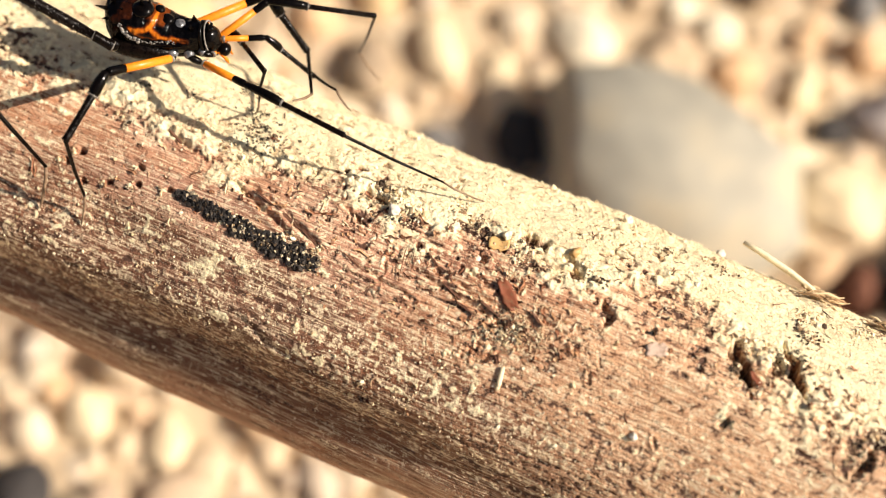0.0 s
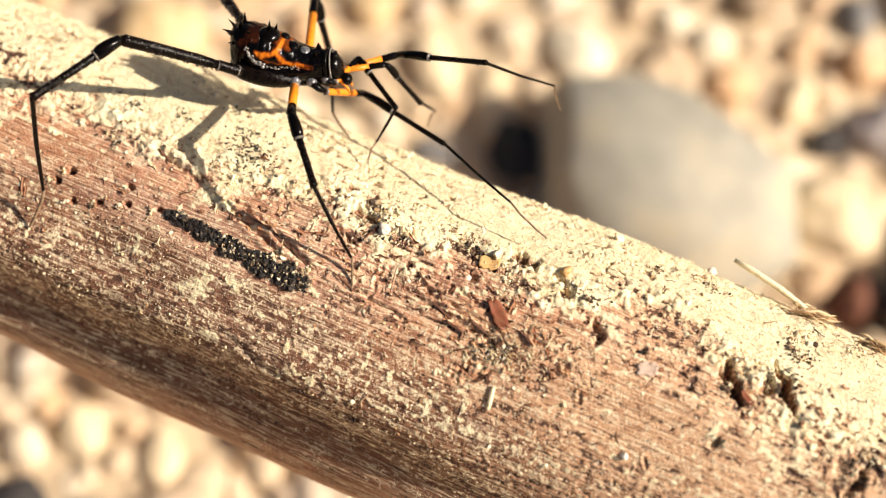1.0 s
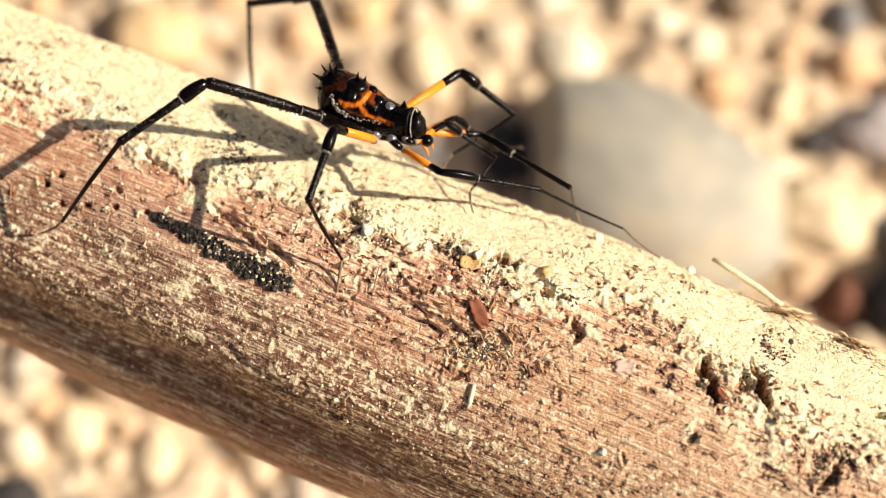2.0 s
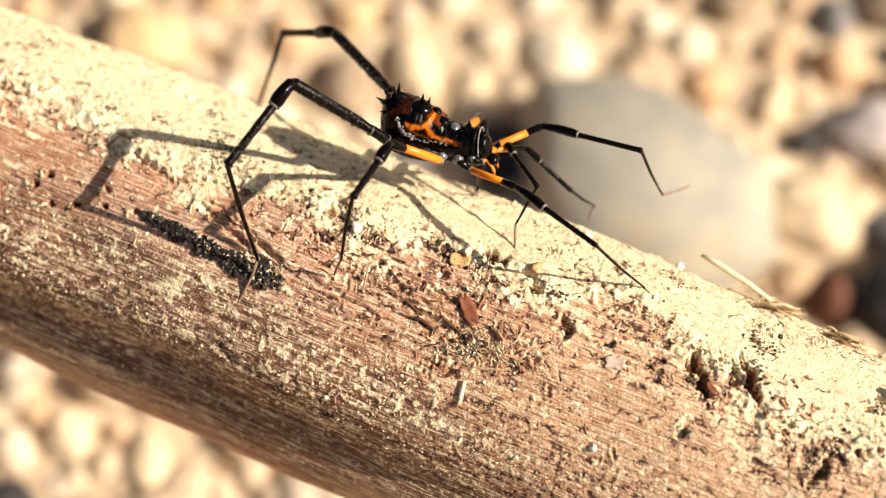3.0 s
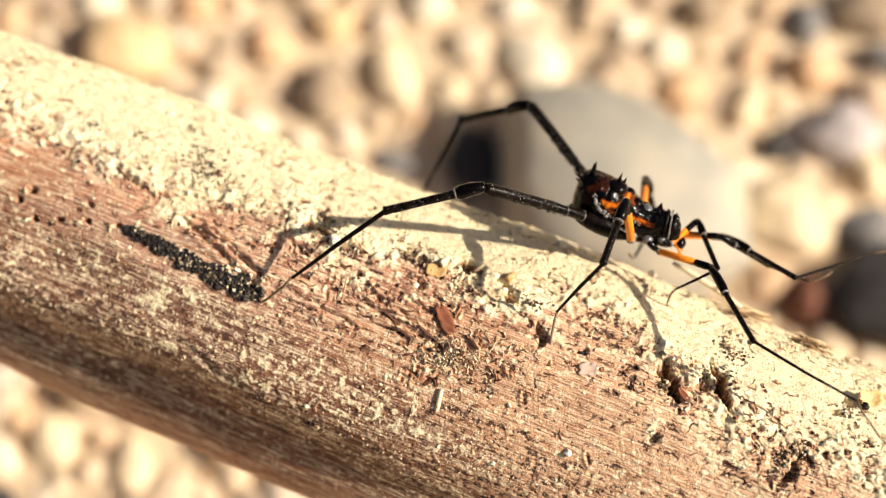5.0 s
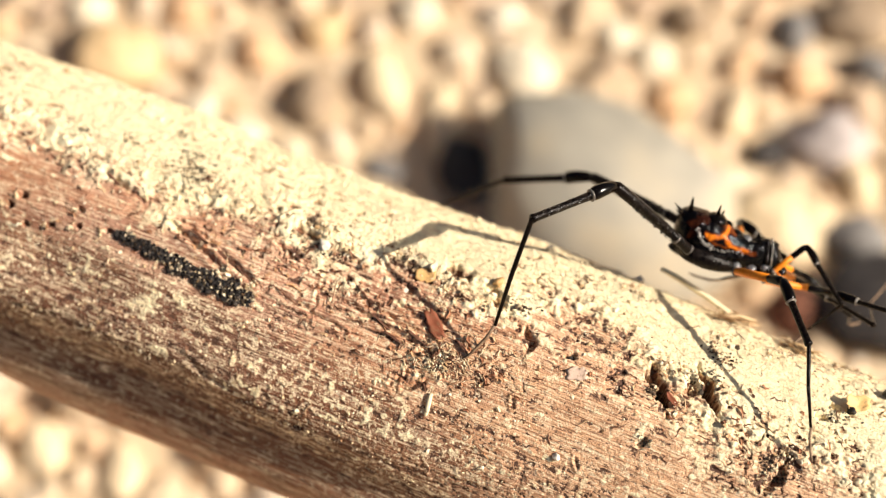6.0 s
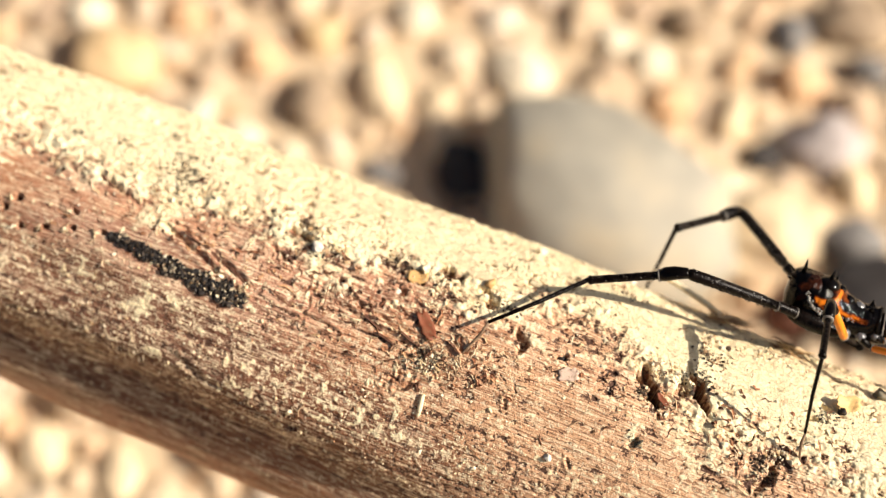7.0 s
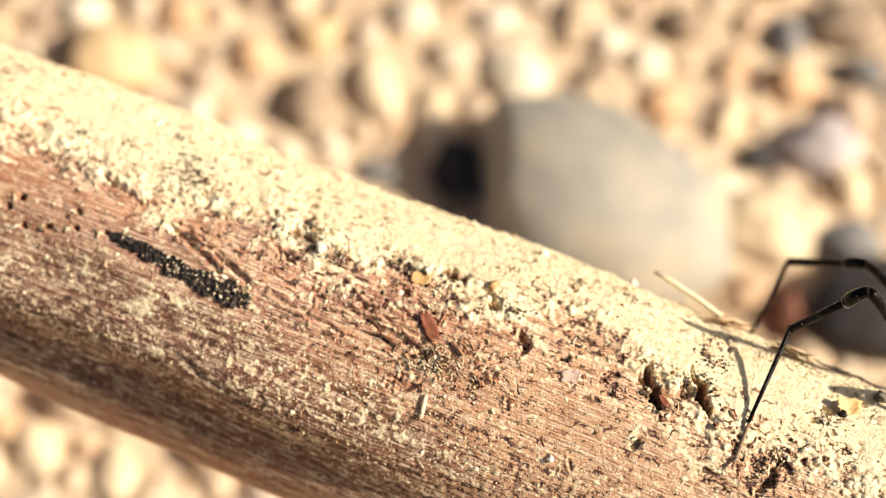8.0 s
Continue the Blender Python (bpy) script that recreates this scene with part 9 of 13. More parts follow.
    walk(legs[3, 1][3], [
        (0.0, j(1829, -163, -264, 0, -28, -114)), (0.1, j(1755, -144, -355, 0, -14, -114)), (0.2, j(1665, -133, -430, 0, -8, -115)), (0.3, j(1558, -101, -490, 0, -1, -115)), (0.4, j(1441, -42, -556, 0, 4, -115)),
        (0.5, j(1327, 18, -618, 0, 8, -115)), (0.6, j(1227, 62, -667, 0, 13, -115)), (0.7, j(1137, 101, -674, 0, 20, -110)), (0.8, j(1045, 154, -611, 3, 35, -90)), (0.9, j(930, 202, -612, 14, 36, -58)),
        (1.0, j(812, 270, -671, 17, 26, -39)), (1.1, j(679, 375, -718, 12, 17, -36)), (1.2, j(535, 492, -767, 5, 10, -37)), (1.3, j(393, 606, -831, 0, 7, -36)), (1.4, j(251, 723, -914, 0, 7, -29)),
        (1.5, j(188, 797, -1008, 0, 14, -7)), (1.6, j(381, 828, -1056, 13, 48, 29)), (1.7, j(623, 884, -967, 16, 71, 40)), (1.8, j(824, 880, -842, 11, 85, 35)), (1.9, j(959, 816, -751, 90, 87, 114)),
        (2.0, j(1042, 719, -675, 132, 77, 156)), (2.1, j(1105, 632, -625, 141, 64, 173)), (2.2, j(1150, 567, -599, 146, 49, -172)), (2.3, j(1170, 519, -596, 149, 34, -159)), (2.4, j(1164, 474, -611, 147, 18, -147)),
        (2.5, j(1133, 418, -637, 141, 2, -138)), (2.6, j(1081, 351, -669, 134, -13, -131)), (2.7, j(1018, 283, -697, 125, -27, -126)), (2.8, j(955, 255, -720, 116, -36, -123)), (2.9, j(897, 296, -720, 107, -36, -118)),
        (3.0, j(843, 317, -747, 97, -43, -113)), (3.1, j(804, 315, -756, 87, -48, -109)), (3.2, j(754, 324, -758, 72, -50, -98)), (3.3, j(683, 317, -774, 52, -52, -81)), (3.4, j(610, 320, -759, 34, -48, -67)),
        (3.5, j(548, 319, -762, 20, -46, -57)), (3.6, j(517, 331, -738, 9, -44, -51)), (3.7, j(528, 349, -746, 1, -48, -50)), (3.8, j(580, 402, -753, 2, -53, -60)), (3.9, j(646, 438, -771, 9, -57, -78)),
        (4.0, j(697, 461, -798, 18, -58, -95)), (4.1, j(706, 473, -802, 18, -56, -104)), (4.2, j(691, 476, -799, 13, -56, -107)), (4.3, j(673, 459, -798, 7, -59, -108)), (4.4, j(667, 459, -778, 1, -60, -108)),
        (4.5, j(669, 451, -777, 0, -63, -107)), (4.6, j(679, 459, -768, 0, -63, -107)), (4.7, j(679, 464, -783, 0, -62, -103)), (4.8, j(676, 506, -773, 0, -53, -100)), (4.9, j(671, 542, -749, 0, -42, -103)),
        (5.0, j(660, 556, -716, 0, -33, -108)), (5.1, j(645, 541, -678, 0, -25, -115)), (5.2, j(625, 500, -640, 0, -18, -124)), (5.3, j(604, 445, -605, 0, -12, -133)), (5.4, j(585, 385, -574, 0, -6, -142)),
        (5.5, j(573, 330, -546, 0, -2, -152)), (5.6, j(569, 288, -519, 0, 2, -162)), (5.7, j(572, 265, -496, 0, 5, -172)), (5.8, j(573, 263, -476, 0, 7, 179)), (5.9, j(557, 280, -460, 0, 8, 169)),
        (6.0, j(500, 309, -447, 0, 9, 160)), (6.1, j(436, 599, -538, 0, 9, 153)), (6.2, j(293, 566, -486, 0, 11, 146)), (6.3, j(170, 522, -432, 0, 12, 141)), (6.4, j(94, 480, -386, 0, 12, 137)),
        (6.5, j(62, 428, -345, 0, 13, 132)), (6.6, j(53, 400, -326, 0, 14, 129)), (6.7, j(41, 403, -332, 0, 14, 125)), (6.8, j(29, 431, -357, 0, 14, 122)), (6.9, j(40, 474, -388, 0, 15, 119)),
        (7.0, j(73, 510, -413, 0, 16, 117)), (7.1, j(109, 534, -426, 0, 18, 115)), (7.2, j(167, 528, -424, 0, 20, 116)), (7.3, j(245, 505, -419, 0, 23, 118)), (7.4, j(332, 461, -422, 0, 26, 119)),
        (7.5, j(406, 415, -444, 0, 28, 120)), (7.6, j(460, 374, -475, 0, 31, 120)), (7.7, j(486, 340, -504, 0, 34, 121)), (7.8, j(485, 316, -526, 0, 38, 121)), (7.9, j(459, 275, -527, 0, 54, 128)),
        (8.0, j(403, 257, -520, 0, 54, 124)),
    ])
    walk(legs[2, -1][0], [
        (0.0, j(800, -140, -150, 0, -15, -32)), (0.1, j(800, -140, -150, 0, -10, -32)), (0.2, j(800, -140, -150, 0, -8, -32)), (0.3, j(800, -140, -150, 0, -8, -32)), (0.4, j(800, -140, -150, 0, -11, -31)),
        (0.5, j(800, -140, -150, 0, -17, -32)), (0.6, j(800, -140, -150, 0, -23, -36)), (0.7, j(800, -140, -150, 0, -29, -27)), (0.8, j(800, -140, -150, -9, -13, 15)), (0.9, j(800, -140, -150, -2, 12, 41)),
        (1.0, j(800, -140, -150, 0, 26, 56)), (1.1, j(800, -140, -150, 0, 8, 43)), (1.2, j(800, -140, -150, 0, -14, 13)), (1.3, j(800, -140, -150, 4, -18, -25)), (1.4, j(800, -140, -150, 0, -17, -32)),
        (1.5, j(800, -140, -150, 0, -21, -29)), (1.6, j(800, -140, -150, 0, -29, -30)), (1.7, j(800, -140, -150, 0, -31, -28)), (1.8, j(800, -140, -150, 0, -27, -29)), (1.9, j(800, -140, -150, 0, -21, -31)),
        (2.0, j(800, -140, -150, 0, -15, -34)), (2.1, j(800, -140, -150, 0, -12, -38)), (2.2, j(800, -140, -150, 0, -9, -41)), (2.3, j(800, -140, -150, 0, -9, -44)), (2.4, j(800, -140, -150, 0, -9, -46)),
        (2.5, j(800, -140, -150, 0, -11, -47)), (2.6, j(800, -140, -150, 0, -13, -45)), (2.7, j(800, -140, -150, 0, -16, -42)), (2.8, j(800, -140, -150, 0, -17, -39)), (2.9, j(800, -140, -150, 0, -17, -36)),
        (3.0, j(800, -140, -150, 0, -18, -33)), (3.1, j(800, -140, -150, 0, -17, -31)), (3.2, j(800, -140, -150, 0, -15, -28)), (3.3, j(800, -140, -150, 0, -15, -27)), (3.4, j(800, -140, -150, 0, -17, -26)),
        (3.5, j(800, -140, -150, 0, -21, -27)), (3.6, j(800, -140, -150, 0, -22, -29)), (3.7, j(800, -140, -150, 0, -22, -25)), (3.8, j(800, -140, -150, 0, -20, -6)), (3.9, j(800, -140, -150, 0, -12, 18)),
        (4.0, j(800, -140, -150, 0, 0, 37)), (4.1, j(800, -140, -150, 0, -37, -30)), (4.2, j(800, -140, -150, 0, -40, -32)), (4.3, j(800, -140, -150, 0, -41, -19)), (4.4, j(800, -140, -150, 0, -32, 7)),
        (4.5, j(800, -140, -150, 0, -37, -33)), (4.6, j(800, -140, -150, 0, -34, -44)), (4.7, j(800, -140, -150, 0, -25, -38)), (4.8, j(800, -140, -150, 0, -24, -37)), (4.9, j(800, -140, -150, 0, -23, -35)),
        (5.0, j(800, -140, -150, 0, -21, -34)), (5.1, j(800, -140, -150, 0, -20, -32)), (5.2, j(800, -140, -150, 0, -24, -29)), (5.3, j(800, -140, -150, 0, -29, -31)), (5.4, j(800, -140, -150, 0, -32, -28)),
        (5.5, j(800, -140, -150, 0, -30, -20)), (5.6, j(800, -140, -150, 0, -22, -15)), (5.7, j(800, -140, -150, 0, -14, -12)), (5.8, j(800, -140, -150, 0, -8, -10)), (5.9, j(800, -140, -150, 0, -5, -2)),
        (6.0, j(800, -140, -150, 0, -4, 2)), (6.1, j(800, -140, -150, 0, -5, 0)), (6.2, j(800, -140, -150, 0, -6, -9)), (6.3, j(800, -140, -150, 0, -10, -18)), (6.4, j(800, -140, -150, 0, -14, -32)),
        (6.5, j(800, -140, -150, 0, -20, -40)), (6.6, j(800, -140, -150, 0, -23, -47)), (6.7, j(800, -140, -150, 0, -25, -51)), (6.8, j(800, -140, -150, 0, -25, -52)), (6.9, j(800, -140, -150, 0, -25, -50)),
        (7.0, j(800, -140, -150, 0, -25, -44)), (7.1, j(800, -140, -150, 0, -23, -37)), (7.2, j(800, -140, -150, 0, -22, -32)), (7.3, j(800, -140, -150, 0, -19, -30)), (7.4, j(800, -140, -150, 0, -16, -30)),
        (7.5, j(800, -140, -150, 0, -13, -32)), (7.6, j(800, -140, -150, 0, -11, -37)), (7.7, j(800, -140, -150, 0, -11, -43)), (7.8, j(800, -140, -150, 0, -12, -52)), (7.9, j(800, -140, -150, 0, -14, -63)),
        (8.0, j(800, -140, -150, 0, -17, -76)),
    ])
    walk(legs[2, -1][1], [
        (0.0, j(1291, -448, 3, 0, 6, -16)), (0.1, j(1298, -456, -43, 0, 11, -15)), (0.2, j(1301, -459, -70, 0, 13, -17)), (0.3, j(1305, -452, -71, 0, 14, -19)), (0.4, j(1303, -444, -33, 0, 12, -21)),
        (0.5, j(1284, -444, 28, 0, 10, -25)), (0.6, j(1247, -460, 88, 0, 9, -26)), (0.7, j(1267, -378, 139, 0, 12, -29)), (0.8, j(1365, 8, -17, 0, 7, -46)), (0.9, j(1240, 246, -276, 0, 0, -44)),
        (1.0, j(1103, 303, -416, 0, 0, -32)), (1.1, j(1232, 267, -231, 0, 16, -25)), (1.2, j(1367, -12, -4, 0, 30, -8)), (1.3, j(1318, -377, 35, 3, 25, 12)), (1.4, j(1287, -442, 25, 0, 18, 8)),
        (1.5, j(1291, -407, 66, 0, 15, 5)), (1.6, j(1255, -402, 138, 0, 16, 14)), (1.7, j(1252, -385, 157, 0, 18, 25)), (1.8, j(1266, -403, 120, 0, 18, 32)), (1.9, j(1278, -432, 62, 0, 16, 36)),
        (2.0, j(1277, -465, 10, 0, 14, 35)), (2.1, j(1264, -499, -28, 0, 12, 30)), (2.2, j(1244, -530, -51, 0, 12, 24)), (2.3, j(1223, -554, -60, 0, 12, 15)), (2.4, j(1208, -568, -56, 0, 13, 6)),
        (2.5, j(1203, -569, -39, 0, 15, -5)), (2.6, j(1209, -555, -13, 0, 16, -15)), (2.7, j(1225, -529, 14, 0, 15, -25)), (2.8, j(1246, -498, 28, 0, 11, -33)), (2.9, j(1264, -473, 29, 0, 3, -36)),
        (3.0, j(1279, -449, 33, 0, -2, -32)), (3.1, j(1293, -433, 23, 0, 0, -28)), (3.2, j(1311, -414, 1, 0, 2, -27)), (3.3, j(1316, -403, 2, 0, 4, -26)), (3.4, j(1312, -394, 29, 0, 4, -22)),
        (3.5, j(1298, -394, 66, 0, 4, -15)), (3.6, j(1282, -412, 78, 0, 8, -5)), (3.7, j(1301, -378, 76, 0, 10, 2)), (3.8, j(1360, -199, 54, 0, 7, -1)), (3.9, j(1358, 37, -25, 0, 0, -7)),
        (4.0, j(1281, 216, -151, 0, -6, -5)), (4.1, j(1217, -379, 208, 0, -18, -17)), (4.2, j(1187, -383, 237, 0, -21, -18)), (4.3, j(1224, -290, 246, 0, -23, -24)), (4.4, j(1307, -82, 167, 0, -24, -42)),
        (4.5, j(1204, -400, 218, 0, -26, -46)), (4.6, j(1164, -492, 186, 0, -14, -36)), (4.7, j(1223, -475, 105, 0, -7, -40)), (4.8, j(1239, -467, 94, 0, -4, -46)), (4.9, j(1252, -458, 81, 0, -1, -52)),
        (5.0, j(1265, -448, 68, 0, 3, -59)), (5.1, j(1275, -442, 55, 0, 6, -65)), (5.2, j(1279, -409, 89, 0, 9, -63)), (5.3, j(1247, -408, 144, 0, 12, -57)), (5.4, j(1248, -380, 167, 0, 14, -52)),
        (5.5, j(1287, -318, 150, 0, 8, -51)), (5.6, j(1336, -283, 75, 0, 2, -47)), (5.7, j(1370, -259, -8, 0, 0, -39)), (5.8, j(1385, -242, -70, 0, 1, -35)), (5.9, j(1396, -164, -98, 0, -4, -39)),
        (6.0, j(1398, -124, -112, 0, -12, -40)), (6.1, j(1397, -144, -97, 0, -9, -39)), (6.2, j(1389, -233, -89, 0, -7, -35)), (6.3, j(1363, -319, -50, 0, -3, -27)), (6.4, j(1293, -448, -5, 0, -2, -21)),
        (6.5, j(1229, -505, 55, 0, 0, -17)), (6.6, j(1177, -540, 87, 0, 2, -14)), (6.7, j(1142, -563, 101, 0, 4, -12)), (6.8, j(1130, -570, 106, 0, 4, -11)), (6.9, j(1151, -553, 105, 0, 3, -12)),
        (7.0, j(1193, -517, 100, 0, 1, -13)), (7.1, j(1238, -473, 87, 0, -2, -16)), (7.2, j(1270, -439, 70, 0, -5, -17)), (7.3, j(1290, -423, 45, 0, -7, -20)), (7.4, j(1298, -429, 14, 0, -8, -20)),
        (7.5, j(1293, -452, -15, 0, -8, -20)), (7.6, j(1271, -492, -34, 0, -8, -20)), (7.7, j(1227, -544, -36, 0, -9, -20)), (7.8, j(1160, -602, -25, 0, -11, -21)), (7.9, j(1066, -656, -2, 0, -13, -22)),
        (8.0, j(939, -695, 28, 0, -15, -22)),
    ])
    walk(legs[2, -1][2], [
        (0.0, j(2259, -727, -109, 0, 23, 1)), (0.1, j(2257, -715, -243, 0, 18, -18)), (0.2, j(2245, -741, -306, 0, 16, -27)), (0.3, j(2232, -775, -324, 0, 16, -31)), (0.4, j(2225, -804, -250, 0, 21, -38)),
        (0.5, j(2188, -870, -144, 0, 27, -41)), (0.6, j(2147, -896, -76, 0, 32, -46)), (0.7, j(2135, -861, -67, 0, 32, -53)), (0.8, j(2058, -722, -140, 0, 25, -59)), (0.9, j(1973, -455, -275, 0, 13, -54)),
        (1.0, j(1965, -230, -416, 0, -1, -44)), (1.1, j(2117, -146, -504, 0, -1, -36)), (1.2, j(2233, -132, -516, 0, 4, -24)), (1.3, j(2216, -182, -394, 0, 17, -7)), (1.4, j(2244, -303, -281, 0, 26, 10)),
        (1.5, j(2266, -329, -201, 0, 31, 21)), (1.6, j(2200, -172, -148, 0, 34, 19)), (1.7, j(2125, 19, -164, 0, 25, 22)), (1.8, j(2081, 115, -191, 0, 25, 23)), (1.9, j(2071, 135, -216, 0, 26, 25)),
        (2.0, j(2088, 93, -234, 0, 27, 30)), (2.1, j(2119, 1, -245, 0, 26, 36)), (2.2, j(2154, -132, -255, 0, 24, 42)), (2.3, j(2181, -295, -268, 0, 21, 47)), (2.4, j(2192, -473, -284, 0, 18, 51)),
        (2.5, j(2181, -651, -295, 0, 15, 53)), (2.6, j(2150, -813, -290, 0, 13, 53)), (2.7, j(2109, -947, -254, 0, 13, 52)), (2.8, j(2079, -1040, -173, 0, 18, 50)), (2.9, j(2086, -1065, -26, 0, 31, 48)),
        (3.0, j(2137, -988, 70, 0, 44, 46)), (3.1, j(2187, -911, 20, -2, 41, 32)), (3.2, j(2211, -879, -41, -2, 35, 21)), (3.3, j(2228, -840, -75, 0, 35, 19)), (3.4, j(2249, -773, -45, 0, 31, 21)),
        (3.5, j(2273, -659, -12, 0, 28, 21)), (3.6, j(2282, -502, -63, 0, 21, 12)), (3.7, j(2299, -348, -101, 0, 15, 5)), (3.8, j(2365, -217, -78, 0, 15, 6)), (3.9, j(2365, -83, -23, 0, 17, 13)),
        (4.0, j(2286, 125, -46, 0, 11, 16)), (4.1, j(2153, -657, 517, 0, -14, -40)), (4.2, j(2097, -672, 608, 0, -17, -47)), (4.3, j(2085, -670, 649, 0, -28, -52)), (4.4, j(2002, -709, 582, 0, -25, -60)),
        (4.5, j(1848, -1065, 669, 0, -24, -61)), (4.6, j(1979, -1083, 431, 0, -15, -70)), (4.7, j(2002, -1124, 230, 0, -27, -72)), (4.8, j(1948, -1203, 162, 0, -21, -54)), (4.9, j(1876, -1270, 90, 0, -9, -33)),
        (5.0, j(1795, -1323, 18, 0, 4, -12)), (5.1, j(1703, -1355, -46, 0, 13, 3)), (5.2, j(1733, -1302, -65, 0, 12, -5)), (5.3, j(1783, -1241, -70, 0, 12, -11)), (5.4, j(1851, -1159, -72, 0, 12, -17)),
        (5.5, j(1915, -1100, 1, 0, 16, -19)), (5.6, j(2021, -1030, 39, 0, 18, -20)), (5.7, j(2154, -901, -1, 0, 18, -22)), (5.8, j(2220, -817, -86, 0, 16, -20)), (5.9, j(2177, -805, -20, 0, 21, -13)),
        (6.0, j(2153, -766, 99, 0, 28, -9)), (6.1, j(2180, -784, 66, 0, 27, -4)), (6.2, j(2225, -811, 38, 0, 24, 0)), (6.3, j(2277, -781, -4, 0, 19, 6)), (6.4, j(2248, -814, 38, 0, 16, 10)),
        (6.5, j(2208, -805, 55, 0, 14, 11)), (6.6, j(2170, -790, 47, 0, 13, 11)), (6.7, j(2140, -779, 33, 0, 12, 11)), (6.8, j(2131, -773, 27, 0, 13, 10)), (6.9, j(2151, -762, 42, 0, 14, 10)),
        (7.0, j(2188, -756, 81, 0, 18, 9)), (7.1, j(2223, -749, 130, 0, 23, 6)), (7.2, j(2243, -744, 162, 0, 26, -2)), (7.3, j(2248, -763, 170, 0, 24, -7)), (7.4, j(2251, -778, 148, 0, 22, -8)),
        (7.5, j(2246, -800, 122, 0, 22, -9)), (7.6, j(2222, -840, 114, 0, 23, -8)), (7.7, j(2176, -893, 129, 0, 25, -6)), (7.8, j(2101, -957, 168, 0, 28, -5)), (7.9, j(1994, -1022, 226, 0, 30, -4)),
        (8.0, j(1853, -1072, 292, 0, 31, -4)),
    ])
